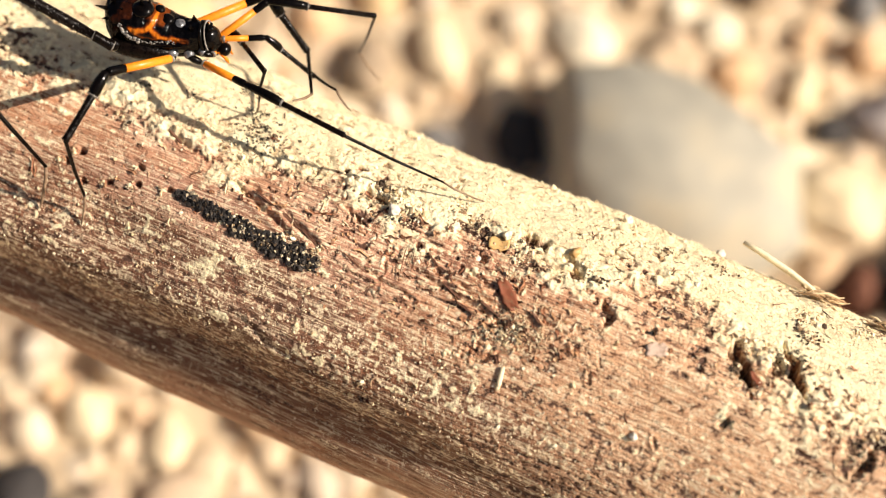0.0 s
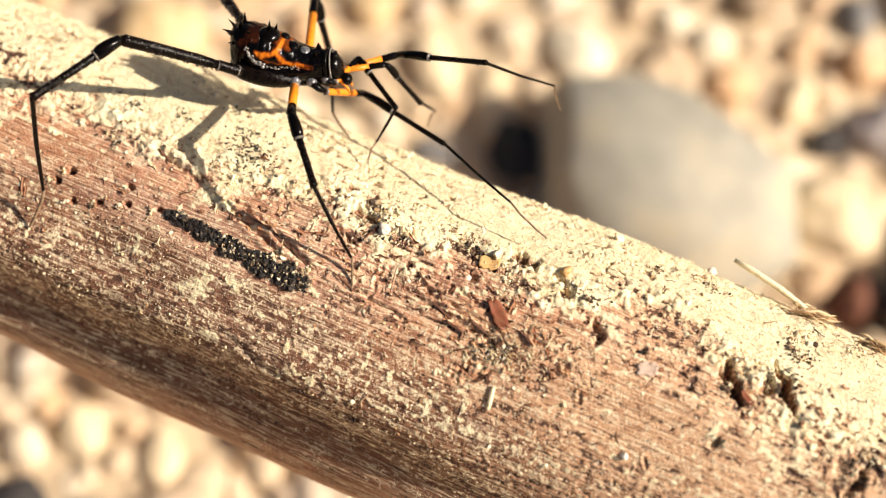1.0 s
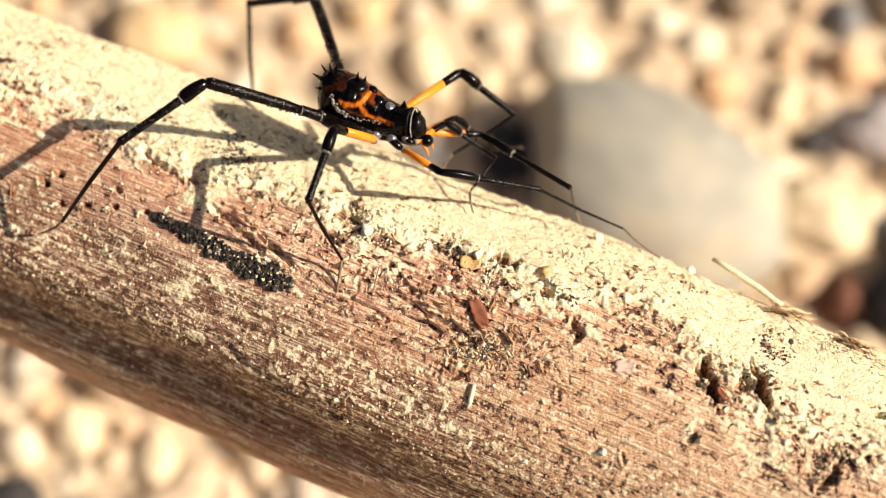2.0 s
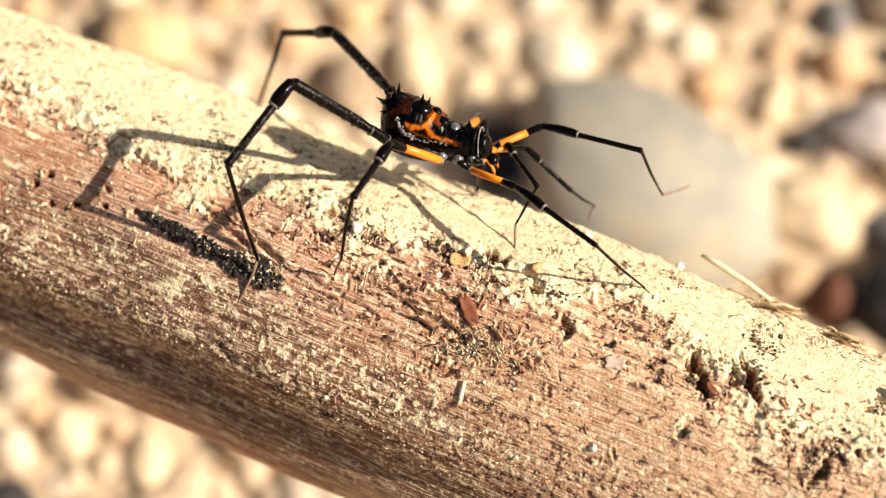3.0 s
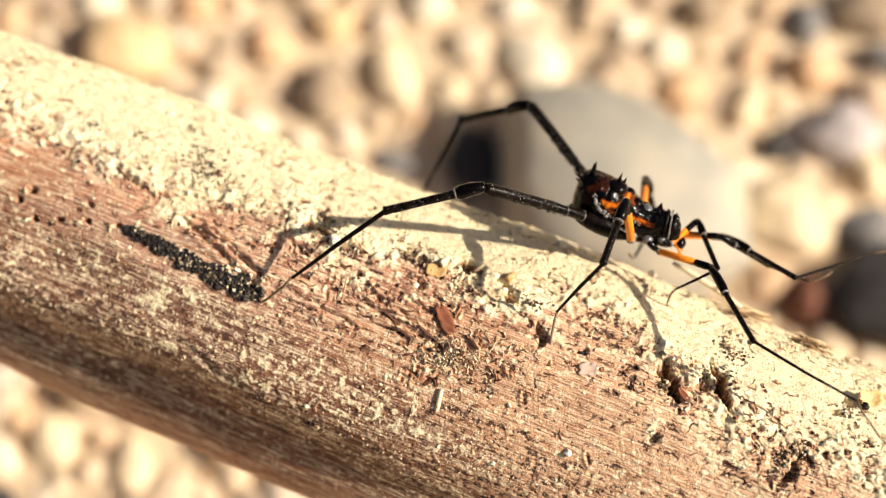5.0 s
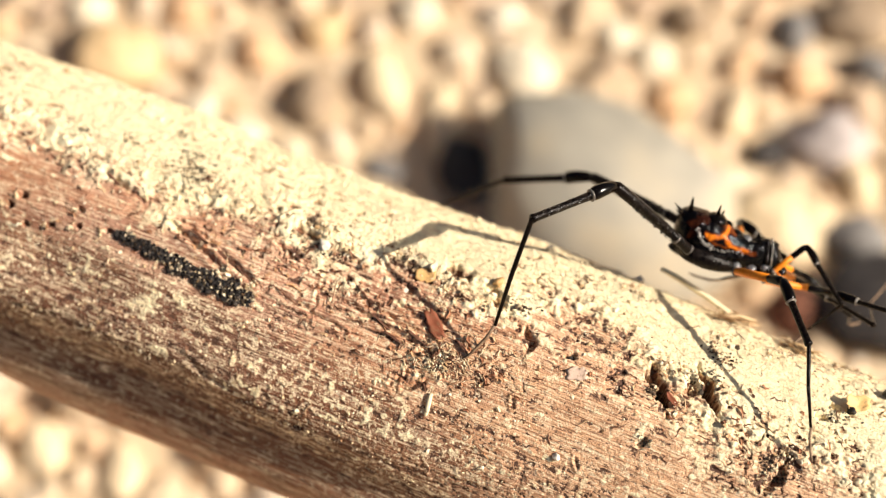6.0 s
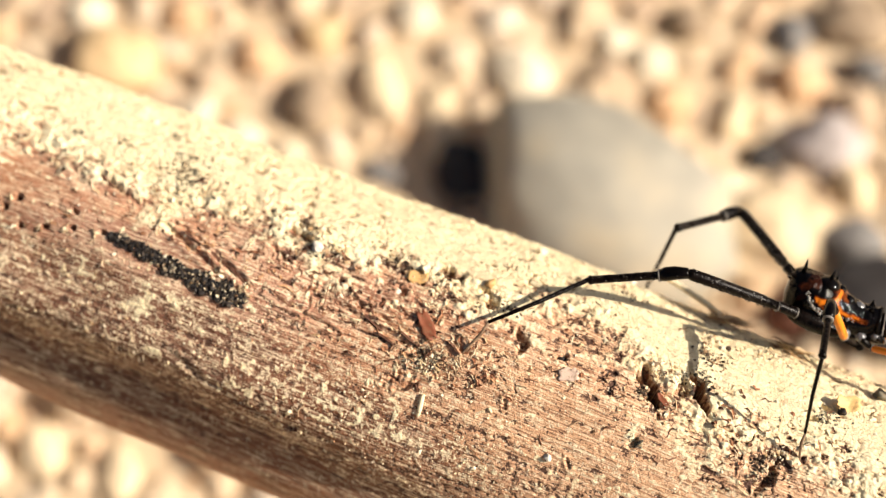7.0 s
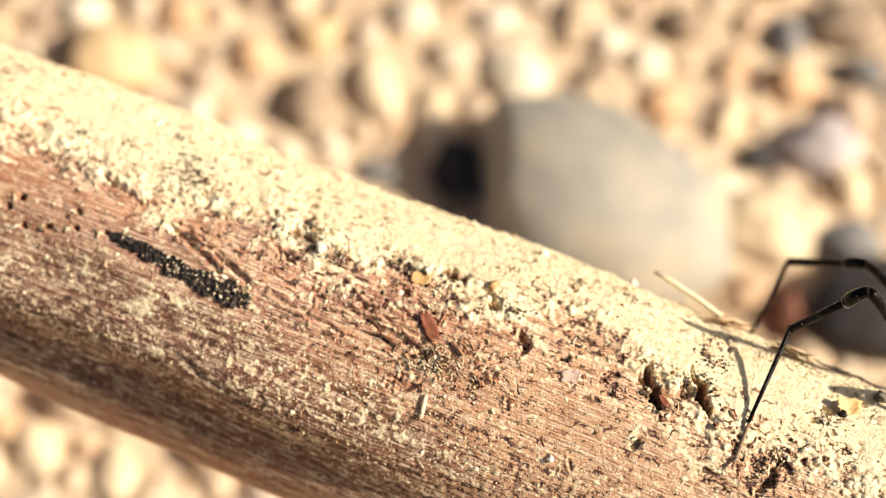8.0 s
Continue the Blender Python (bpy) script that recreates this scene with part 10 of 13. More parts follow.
    walk(legs[2, -1][3], [
        (0.0, j(3182, -704, -510, 0, 32, 11)), (0.1, j(3168, -1009, -557, 0, 27, 19)), (0.2, j(3107, -1181, -586, 0, 29, 6)), (0.3, j(3059, -1279, -602, -3, 36, -13)), (0.4, j(2971, -1381, -605, 0, 45, -6)),
        (0.5, j(2863, -1461, -602, 0, 51, 2)), (0.6, j(2744, -1507, -609, 0, 54, 5)), (0.7, j(2643, -1545, -602, 0, 56, 12)), (0.8, j(2521, -1505, -570, 0, 55, 5)), (0.9, j(2555, -1242, -510, -8, 38, -16)),
        (1.0, j(2693, -925, -403, -3, 29, -19)), (1.1, j(2934, -734, -482, 0, 28, -6)), (1.2, j(3150, -542, -584, 0, 27, 4)), (1.3, j(3172, -291, -689, 0, 17, -7)), (1.4, j(3139, -151, -715, 0, 13, -14)),
        (1.5, j(3071, -22, -722, 0, 9, -18)), (1.6, j(2988, 98, -714, 0, 8, -21)), (1.7, j(2973, 363, -584, 0, 0, -18)), (1.8, j(2925, 467, -611, 0, 7, -15)), (1.9, j(2887, 523, -660, 0, 13, -13)),
        (2.0, j(2864, 548, -685, 0, 16, -11)), (2.1, j(2849, 537, -684, 0, 19, -6)), (2.2, j(2835, 486, -664, 0, 22, -1)), (2.3, j(2817, 396, -633, 0, 24, 4)), (2.4, j(2793, 273, -595, 0, 25, 9)),
        (2.5, j(2764, 128, -554, 0, 25, 12)), (2.6, j(2734, -25, -516, 0, 24, 13)), (2.7, j(2709, -173, -489, 0, 23, 12)), (2.8, j(2692, -308, -493, 0, 20, 8)), (2.9, j(2665, -422, -541, 0, 16, -2)),
        (3.0, j(2642, -473, -633, 0, 6, -32)), (3.1, j(2832, -509, -640, 0, 5, -24)), (3.2, j(2977, -584, -625, 0, 9, -20)), (3.3, j(3003, -571, -659, 0, 7, -28)), (3.4, j(3053, -470, -570, 0, 11, -20)),
        (3.5, j(3103, -337, -482, 0, 5, -18)), (3.6, j(3201, -310, -428, 0, 1, -24)), (3.7, j(3268, -259, -360, 0, 0, -24)), (3.8, j(3331, -119, -346, 0, 1, -26)), (3.9, j(3305, 136, -311, 0, -2, -21)),
        (4.0, j(3235, 397, -242, 0, -10, -7)), (4.1, j(2902, -1285, 760, 0, -16, -34)), (4.2, j(2755, -1373, 908, 0, -19, -35)), (4.3, j(2632, -1371, 1122, 0, -25, -35)), (4.4, j(2460, -1499, 1007, 0, -17, -43)),
        (4.5, j(2298, -1866, 1082, 0, -26, -79)), (4.6, j(2307, -1997, 695, 0, -22, -70)), (4.7, j(2274, -1969, 689, 0, -13, -54)), (4.8, j(2498, -1967, 517, 0, -4, -50)), (4.9, j(2715, -1804, 248, 0, 6, -45)),
        (5.0, j(2777, -1536, -48, 0, 16, -41)), (5.1, j(2683, -1303, -272, 0, 25, -36)), (5.2, j(2714, -1383, -281, 0, 29, -41)), (5.3, j(2750, -1429, -283, 0, 30, -45)), (5.4, j(2795, -1440, -281, 0, 30, -49)),
        (5.5, j(2834, -1408, -271, 0, 29, -51)), (5.6, j(2922, -1349, -277, 0, 27, -58)), (5.7, j(3042, -1261, -312, 0, 23, -63)), (5.8, j(3127, -1150, -369, 0, 17, -64)), (5.9, j(3091, -1020, -385, 0, 16, -58)),
        (6.0, j(3033, -906, -370, 0, 17, -46)), (6.1, j(3076, -852, -389, 0, 22, -22)), (6.2, j(3145, -804, -371, 0, 18, -24)), (6.3, j(3224, -687, -331, 0, 12, -35)), (6.4, j(3201, -650, -243, 0, 13, -32)),
        (6.5, j(3164, -611, -194, 0, 12, -31)), (6.6, j(3132, -595, -176, 0, 13, -31)), (6.7, j(3108, -599, -180, 0, 14, -29)), (6.8, j(3099, -606, -193, 0, 15, -30)), (6.9, j(3113, -601, -209, 0, 14, -31)),
        (7.0, j(3132, -601, -233, 0, 8, -30)), (7.1, j(3142, -650, -270, 0, -3, -21)), (7.2, j(3146, -778, -282, 0, -9, 4)), (7.3, j(3162, -874, -237, 0, 4, 23)), (7.4, j(3175, -914, -229, 0, 12, 27)),
        (7.5, j(3170, -940, -253, 0, 14, 26)), (7.6, j(3139, -963, -284, 0, 14, 25)), (7.7, j(3081, -991, -302, 0, 14, 23)), (7.8, j(2991, -1030, -298, 0, 14, 21)), (7.9, j(2868, -1083, -270, 0, 15, 19)),
        (8.0, j(2715, -1138, -225, 0, 16, 17)),
    ])
    walk(legs[2, 1][0], [
        (0.0, j(845, 138, -102, 0, -29, 38)), (0.1, j(845, 138, -102, 0, -18, 51)), (0.2, j(845, 138, -102, 0, -12, 58)), (0.3, j(845, 138, -102, 0, -15, 61)), (0.4, j(845, 138, -102, 0, -25, 49)),
        (0.5, j(845, 138, -102, 0, -28, 34)), (0.6, j(845, 138, -102, 0, -21, 30)), (0.7, j(845, 138, -102, 0, -13, 30)), (0.8, j(845, 138, -102, 0, -9, 31)), (0.9, j(845, 138, -102, 0, -10, 28)),
        (1.0, j(845, 138, -102, 0, -14, 25)), (1.1, j(845, 138, -102, 0, -16, 22)), (1.2, j(845, 138, -102, 0, -17, 19)), (1.3, j(845, 138, -102, 0, -18, 17)), (1.4, j(845, 138, -102, 0, -16, 16)),
        (1.5, j(845, 138, -102, 0, -13, 17)), (1.6, j(845, 138, -102, 0, -11, 19)), (1.7, j(845, 138, -102, 0, -9, 24)), (1.8, j(845, 138, -102, 0, -4, 29)), (1.9, j(845, 138, -102, 0, 2, 33)),
        (2.0, j(845, 138, -102, 0, 5, 35)), (2.1, j(845, 138, -102, 0, 8, 35)), (2.2, j(845, 138, -102, 0, 8, 33)), (2.3, j(845, 138, -102, 0, 7, 30)), (2.4, j(845, 138, -102, 0, 4, 25)),
        (2.5, j(845, 138, -102, 0, -2, 22)), (2.6, j(845, 138, -102, 0, -11, 20)), (2.7, j(845, 138, -102, 0, -22, 19)), (2.8, j(845, 138, -102, 0, -30, 21)), (2.9, j(845, 138, -102, 0, -31, 33)),
        (3.0, j(845, 138, -102, 0, -26, 32)), (3.1, j(845, 138, -102, 0, -28, 29)), (3.2, j(845, 138, -102, 0, -27, 32)), (3.3, j(845, 138, -102, 0, -28, 36)), (3.4, j(845, 138, -102, 0, -33, 35)),
        (3.5, j(845, 138, -102, 0, -35, 29)), (3.6, j(845, 138, -102, 0, -25, 26)), (3.7, j(845, 138, -102, 0, -13, 29)), (3.8, j(845, 138, -102, 0, -6, 46)), (3.9, j(845, 138, -102, 0, -3, 62)),
        (4.0, j(845, 138, -102, 0, -1, 63)), (4.1, j(845, 138, -102, 0, -5, 38)), (4.2, j(845, 138, -102, 0, -17, 30)), (4.3, j(845, 138, -102, 0, -26, 27)), (4.4, j(845, 138, -102, 0, -34, 25)),
        (4.5, j(845, 138, -102, 0, -36, 18)), (4.6, j(845, 138, -102, 0, -35, 25)), (4.7, j(845, 138, -102, 0, -25, 28)), (4.8, j(845, 138, -102, 0, -16, 29)), (4.9, j(845, 138, -102, 0, -8, 28)),
        (5.0, j(845, 138, -102, 0, -4, 26)), (5.1, j(845, 138, -102, 0, -1, 24)), (5.2, j(845, 138, -102, 0, 0, 21)), (5.3, j(845, 138, -102, 0, 1, 18)), (5.4, j(845, 138, -102, 0, 3, 16)),
        (5.5, j(845, 138, -102, 0, 5, 15)), (5.6, j(845, 138, -102, 0, 7, 15)), (5.7, j(845, 138, -102, 0, 10, 17)), (5.8, j(845, 138, -102, 0, 13, 20)), (5.9, j(845, 138, -102, 0, 17, 26)),
        (6.0, j(845, 138, -102, 0, 20, 34)), (6.1, j(845, 138, -102, 0, 23, 45)), (6.2, j(845, 138, -102, 0, 22, 57)), (6.3, j(845, 138, -102, 0, 19, 66)), (6.4, j(845, 138, -102, 0, 15, 70)),
        (6.5, j(845, 138, -102, 0, 12, 69)), (6.6, j(845, 138, -102, 0, 10, 68)), (6.7, j(845, 138, -102, 0, 10, 66)), (6.8, j(845, 138, -102, 0, 10, 64)), (6.9, j(845, 138, -102, 0, 10, 62)),
        (7.0, j(845, 138, -102, 0, 9, 59)), (7.1, j(845, 138, -102, 0, 7, 56)), (7.2, j(845, 138, -102, 0, 4, 54)), (7.3, j(845, 138, -102, 0, 2, 51)), (7.4, j(845, 138, -102, 0, 1, 47)),
        (7.5, j(845, 138, -102, 0, 1, 43)), (7.6, j(845, 138, -102, 0, 2, 41)), (7.7, j(845, 138, -102, 0, 2, 42)), (7.8, j(845, 138, -102, 0, 3, 46)), (7.9, j(845, 138, -102, 0, 3, 52)),
        (8.0, j(845, 138, -102, 0, 2, 60)),
    ])
    walk(legs[2, 1][1], [
        (0.0, j(1258, 464, 184, 0, 12, 16)), (0.1, j(1204, 579, 84, 0, 8, 9)), (0.2, j(1151, 638, 20, 0, 4, 6)), (0.3, j(1123, 644, 55, 0, 6, 4)), (0.4, j(1201, 550, 147, 0, 19, -3)),
        (0.5, j(1279, 435, 183, 0, 29, -11)), (0.6, j(1331, 416, 111, 0, 27, -22)), (0.7, j(1348, 432, 33, 0, 17, -30)), (0.8, j(1354, 439, -11, 0, 4, -32)), (0.9, j(1364, 417, 4, 0, -10, -31)),
        (1.0, j(1371, 385, 43, 0, -21, -25)), (1.1, j(1378, 357, 60, 0, -21, -22)), (1.2, j(1385, 327, 75, 0, -19, -19)), (1.3, j(1389, 305, 83, 0, -16, -16)), (1.4, j(1400, 295, 59, 0, -12, -19)),
        (1.5, j(1403, 305, 36, 0, -10, -22)), (1.6, j(1399, 331, 15, 0, -9, -24)), (1.7, j(1386, 376, -9, 0, -8, -24)), (1.8, j(1366, 431, -65, 0, -5, -22)), (1.9, j(1345, 466, -119, 0, 0, -17)),
        (2.0, j(1331, 482, -158, 0, 5, -11)), (2.1, j(1329, 481, -181, 0, 9, -3)), (2.2, j(1340, 463, -188, 0, 14, 5)), (2.3, j(1361, 432, -176, 0, 19, 13)), (2.4, j(1384, 394, -143, 0, 23, 20)),
        (2.5, j(1401, 360, -81, 0, 26, 24)), (2.6, j(1399, 334, 12, 0, 28, 25)), (2.7, j(1370, 318, 122, 0, 26, 21)), (2.8, j(1330, 324, 196, 0, 18, 11)), (2.9, j(1275, 418, 206, 0, 3, -6)),
        (3.0, j(1302, 426, 157, 0, -13, -16)), (3.1, j(1309, 393, 177, 0, -17, -19)), (3.2, j(1295, 422, 172, 0, -21, -22)), (3.3, j(1274, 444, 181, 0, -25, -18)), (3.4, j(1256, 425, 225, 0, -24, -8)),
        (3.5, j(1275, 376, 239, 0, -21, 1)), (3.6, j(1331, 376, 153, 0, -16, -5)), (3.7, j(1356, 421, 28, 0, -12, -15)), (3.8, j(1256, 568, -35, 0, -9, -28)), (3.9, j(1129, 664, -70, 0, -8, -33)),
        (4.0, j(1113, 673, -86, 0, -9, -30)), (4.1, j(1316, 503, -45, 0, -7, -16)), (4.2, j(1342, 423, 72, 0, 1, -5)), (4.3, j(1324, 381, 162, 0, 6, 3)), (4.4, j(1297, 344, 231, 0, 8, 8)),
        (4.5, j(1305, 284, 252, 0, 3, 8)), (4.6, j(1293, 344, 237, 0, -10, -2)), (4.7, j(1324, 396, 147, 0, -25, -16)), (4.8, j(1347, 421, 60, 0, -26, -30)), (4.9, j(1366, 418, -14, 0, -21, -41)),
        (5.0, j(1381, 401, -62, 0, -15, -48)), (5.1, j(1394, 377, -90, 0, -10, -54)), (5.2, j(1404, 352, -105, 0, -7, -59)), (5.3, j(1413, 327, -117, 0, -5, -63)), (5.4, j(1419, 307, -131, 0, -4, -66)),
        (5.5, j(1421, 294, -150, 0, -4, -67)), (5.6, j(1418, 293, -176, 0, -4, -66)), (5.7, j(1409, 307, -207, 0, -5, -64)), (5.8, j(1392, 337, -241, 0, -5, -61)), (5.9, j(1362, 385, -276, 0, -5, -57)),
        (6.0, j(1310, 452, -310, 0, -5, -54)), (6.1, j(1234, 530, -333, 0, 19, 17)), (6.2, j(1147, 603, -328, 0, 17, 16)), (6.3, j(1076, 654, -299, 0, 16, 15)), (6.4, j(1043, 680, -262, 0, 14, 13)),
        (6.5, j(1051, 686, -229, 0, 12, 11)), (6.6, j(1070, 683, -210, 0, 11, 8)), (6.7, j(1087, 676, -204, 0, 11, 5)), (6.8, j(1103, 668, -206, 0, 11, 1)), (6.9, j(1126, 657, -204, 0, 10, 0)),
        (7.0, j(1152, 645, -192, 0, 10, -1)), (7.1, j(1177, 632, -171, 0, 9, -2)), (7.2, j(1200, 618, -146, 0, 9, -2)), (7.3, j(1225, 600, -126, 0, 9, -2)), (7.4, j(1255, 574, -118, 0, 9, -1)),
        (7.5, j(1282, 547, -117, 0, 9, -1)), (7.6, j(1295, 533, -122, 0, 9, -1)), (7.7, j(1290, 539, -128, 0, 9, -2)), (7.8, j(1264, 565, -133, 0, 9, -4)), (7.9, j(1216, 607, -133, 0, 10, -5)),
        (8.0, j(1148, 654, -123, 0, 11, -6)),
    ])
    walk(legs[2, 1][2], [
        (0.0, j(2212, 736, -23, 0, 64, 119)), (0.1, j(2196, 731, -60, 0, 62, 116)), (0.2, j(2157, 744, -52, 0, 62, 112)), (0.3, j(2129, 711, -46, -4, 61, 100)), (0.4, j(2159, 506, -181, -4, 46, 91)),
        (0.5, j(2147, 269, -313, -3, 28, 82)), (0.6, j(2168, 80, -351, 0, 17, 75)), (0.7, j(2188, -50, -269, 0, 14, 67)), (0.8, j(2212, -98, -78, 0, 17, 57)), (0.9, j(2224, -90, 176, 0, 23, 48)),
        (1.0, j(2231, -13, 401, 0, 31, 43)), (1.1, j(2260, 8, 419, 0, 31, 51)), (1.2, j(2292, 18, 405, 0, 36, 58)), (1.3, j(2323, 29, 366, 0, 42, 65)), (1.4, j(2337, -24, 278, 0, 41, 72)),
        (1.5, j(2327, -71, 219, 0, 40, 76)), (1.6, j(2313, -76, 178, 0, 41, 81)), (1.7, j(2301, -35, 138, 0, 42, 86)), (1.8, j(2300, 47, 18, 0, 43, 89)), (1.9, j(2313, 162, -117, 0, 46, 90)),
        (2.0, j(2324, 293, -241, 0, 49, 90)), (2.1, j(2328, 427, -346, 0, 54, 89)), (2.2, j(2320, 549, -435, 0, 59, 87)), (2.3, j(2297, 647, -501, 0, 63, 83)), (2.4, j(2264, 710, -537, 0, 66, 76)),
        (2.5, j(2231, 733, -527, -1, 68, 67)), (2.6, j(2214, 712, -458, 0, 69, 61)), (2.7, j(2224, 642, -318, 0, 68, 60)), (2.8, j(2279, 507, -109, 2, 66, 69)), (2.9, j(2282, 313, 161, 0, 60, 72)),
        (3.0, j(2251, 155, 389, -1, 52, 62)), (3.1, j(2228, 77, 468, -3, 43, 50)), (3.2, j(2175, 75, 535, -3, 32, 40)), (3.3, j(2149, 159, 607, 0, 24, 32)), (3.4, j(2174, 290, 633, 0, 18, 23)),
        (3.5, j(2222, 390, 601, 0, 18, 16)), (3.6, j(2304, 293, 425, 0, 21, 19)), (3.7, j(2312, 160, 240, 0, 27, 22)), (3.8, j(2142, 104, 130, 0, 34, 21)), (3.9, j(1972, 122, 80, 0, 39, 20)),
        (4.0, j(1981, 174, 73, 0, 46, 28)), (4.1, j(2286, 233, 75, 16, 55, 58)), (4.2, j(2352, 341, 58, 19, 55, 69)), (4.3, j(2331, 438, 57, 15, 55, 73)), (4.4, j(2293, 480, 96, 5, 53, 69)),
        (4.5, j(2306, 432, 204, 0, 51, 63)), (4.6, j(2289, 309, 422, 0, 47, 57)), (4.7, j(2209, 149, 576, 0, 39, 48)), (4.8, j(2137, -39, 499, 0, 22, 46)), (4.9, j(2082, -205, 343, 0, 6, 47)),
        (5.0, j(2032, -333, 195, 0, -6, 49)), (5.1, j(1979, -432, 85, 0, -14, 51)), (5.2, j(1924, -510, 15, 0, -17, 54)), (5.3, j(1874, -571, -28, 0, -18, 57)), (5.4, j(1837, -614, -55, 0, -17, 60)),
        (5.5, j(1819, -635, -76, 0, -14, 64)), (5.6, j(1824, -632, -97, 0, -9, 67)), (5.7, j(1848, -603, -122, 0, -4, 70)), (5.8, j(1883, -545, -153, 0, 1, 74)), (5.9, j(1910, -463, -187, 0, 6, 77)),
        (6.0, j(1908, -362, -217, 0, 11, 81)), (6.1, j(2161, 805, -672, 0, 14, 85)), (6.2, j(2087, 867, -635, 0, 16, 90)), (6.3, j(2030, 908, -573, 0, 18, 93)), (6.4, j(2010, 912, -503, 0, 19, 96)),
        (6.5, j(2034, 877, -445, 0, 20, 98)), (6.6, j(2063, 825, -414, 0, 20, 99)), (6.7, j(2088, 762, -402, 0, 21, 100)), (6.8, j(2110, 694, -395, 0, 21, 100)), (6.9, j(2134, 656, -390, 0, 21, 101)),
        (7.0, j(2161, 620, -366, 0, 21, 102)), (7.1, j(2187, 597, -334, 0, 21, 104)), (7.2, j(2211, 582, -304, 0, 21, 105)), (7.3, j(2237, 569, -283, 0, 20, 107)), (7.4, j(2267, 550, -276, 0, 19, 108)),
        (7.5, j(2294, 527, -279, 0, 19, 109)), (7.6, j(2306, 509, -285, 0, 18, 110)), (7.7, j(2300, 499, -292, 0, 18, 111)), (7.8, j(2272, 502, -299, 0, 18, 112)), (7.9, j(2222, 519, -306, 0, 18, 113)),
        (8.0, j(2149, 555, -316, 0, 18, 113)),
    ])
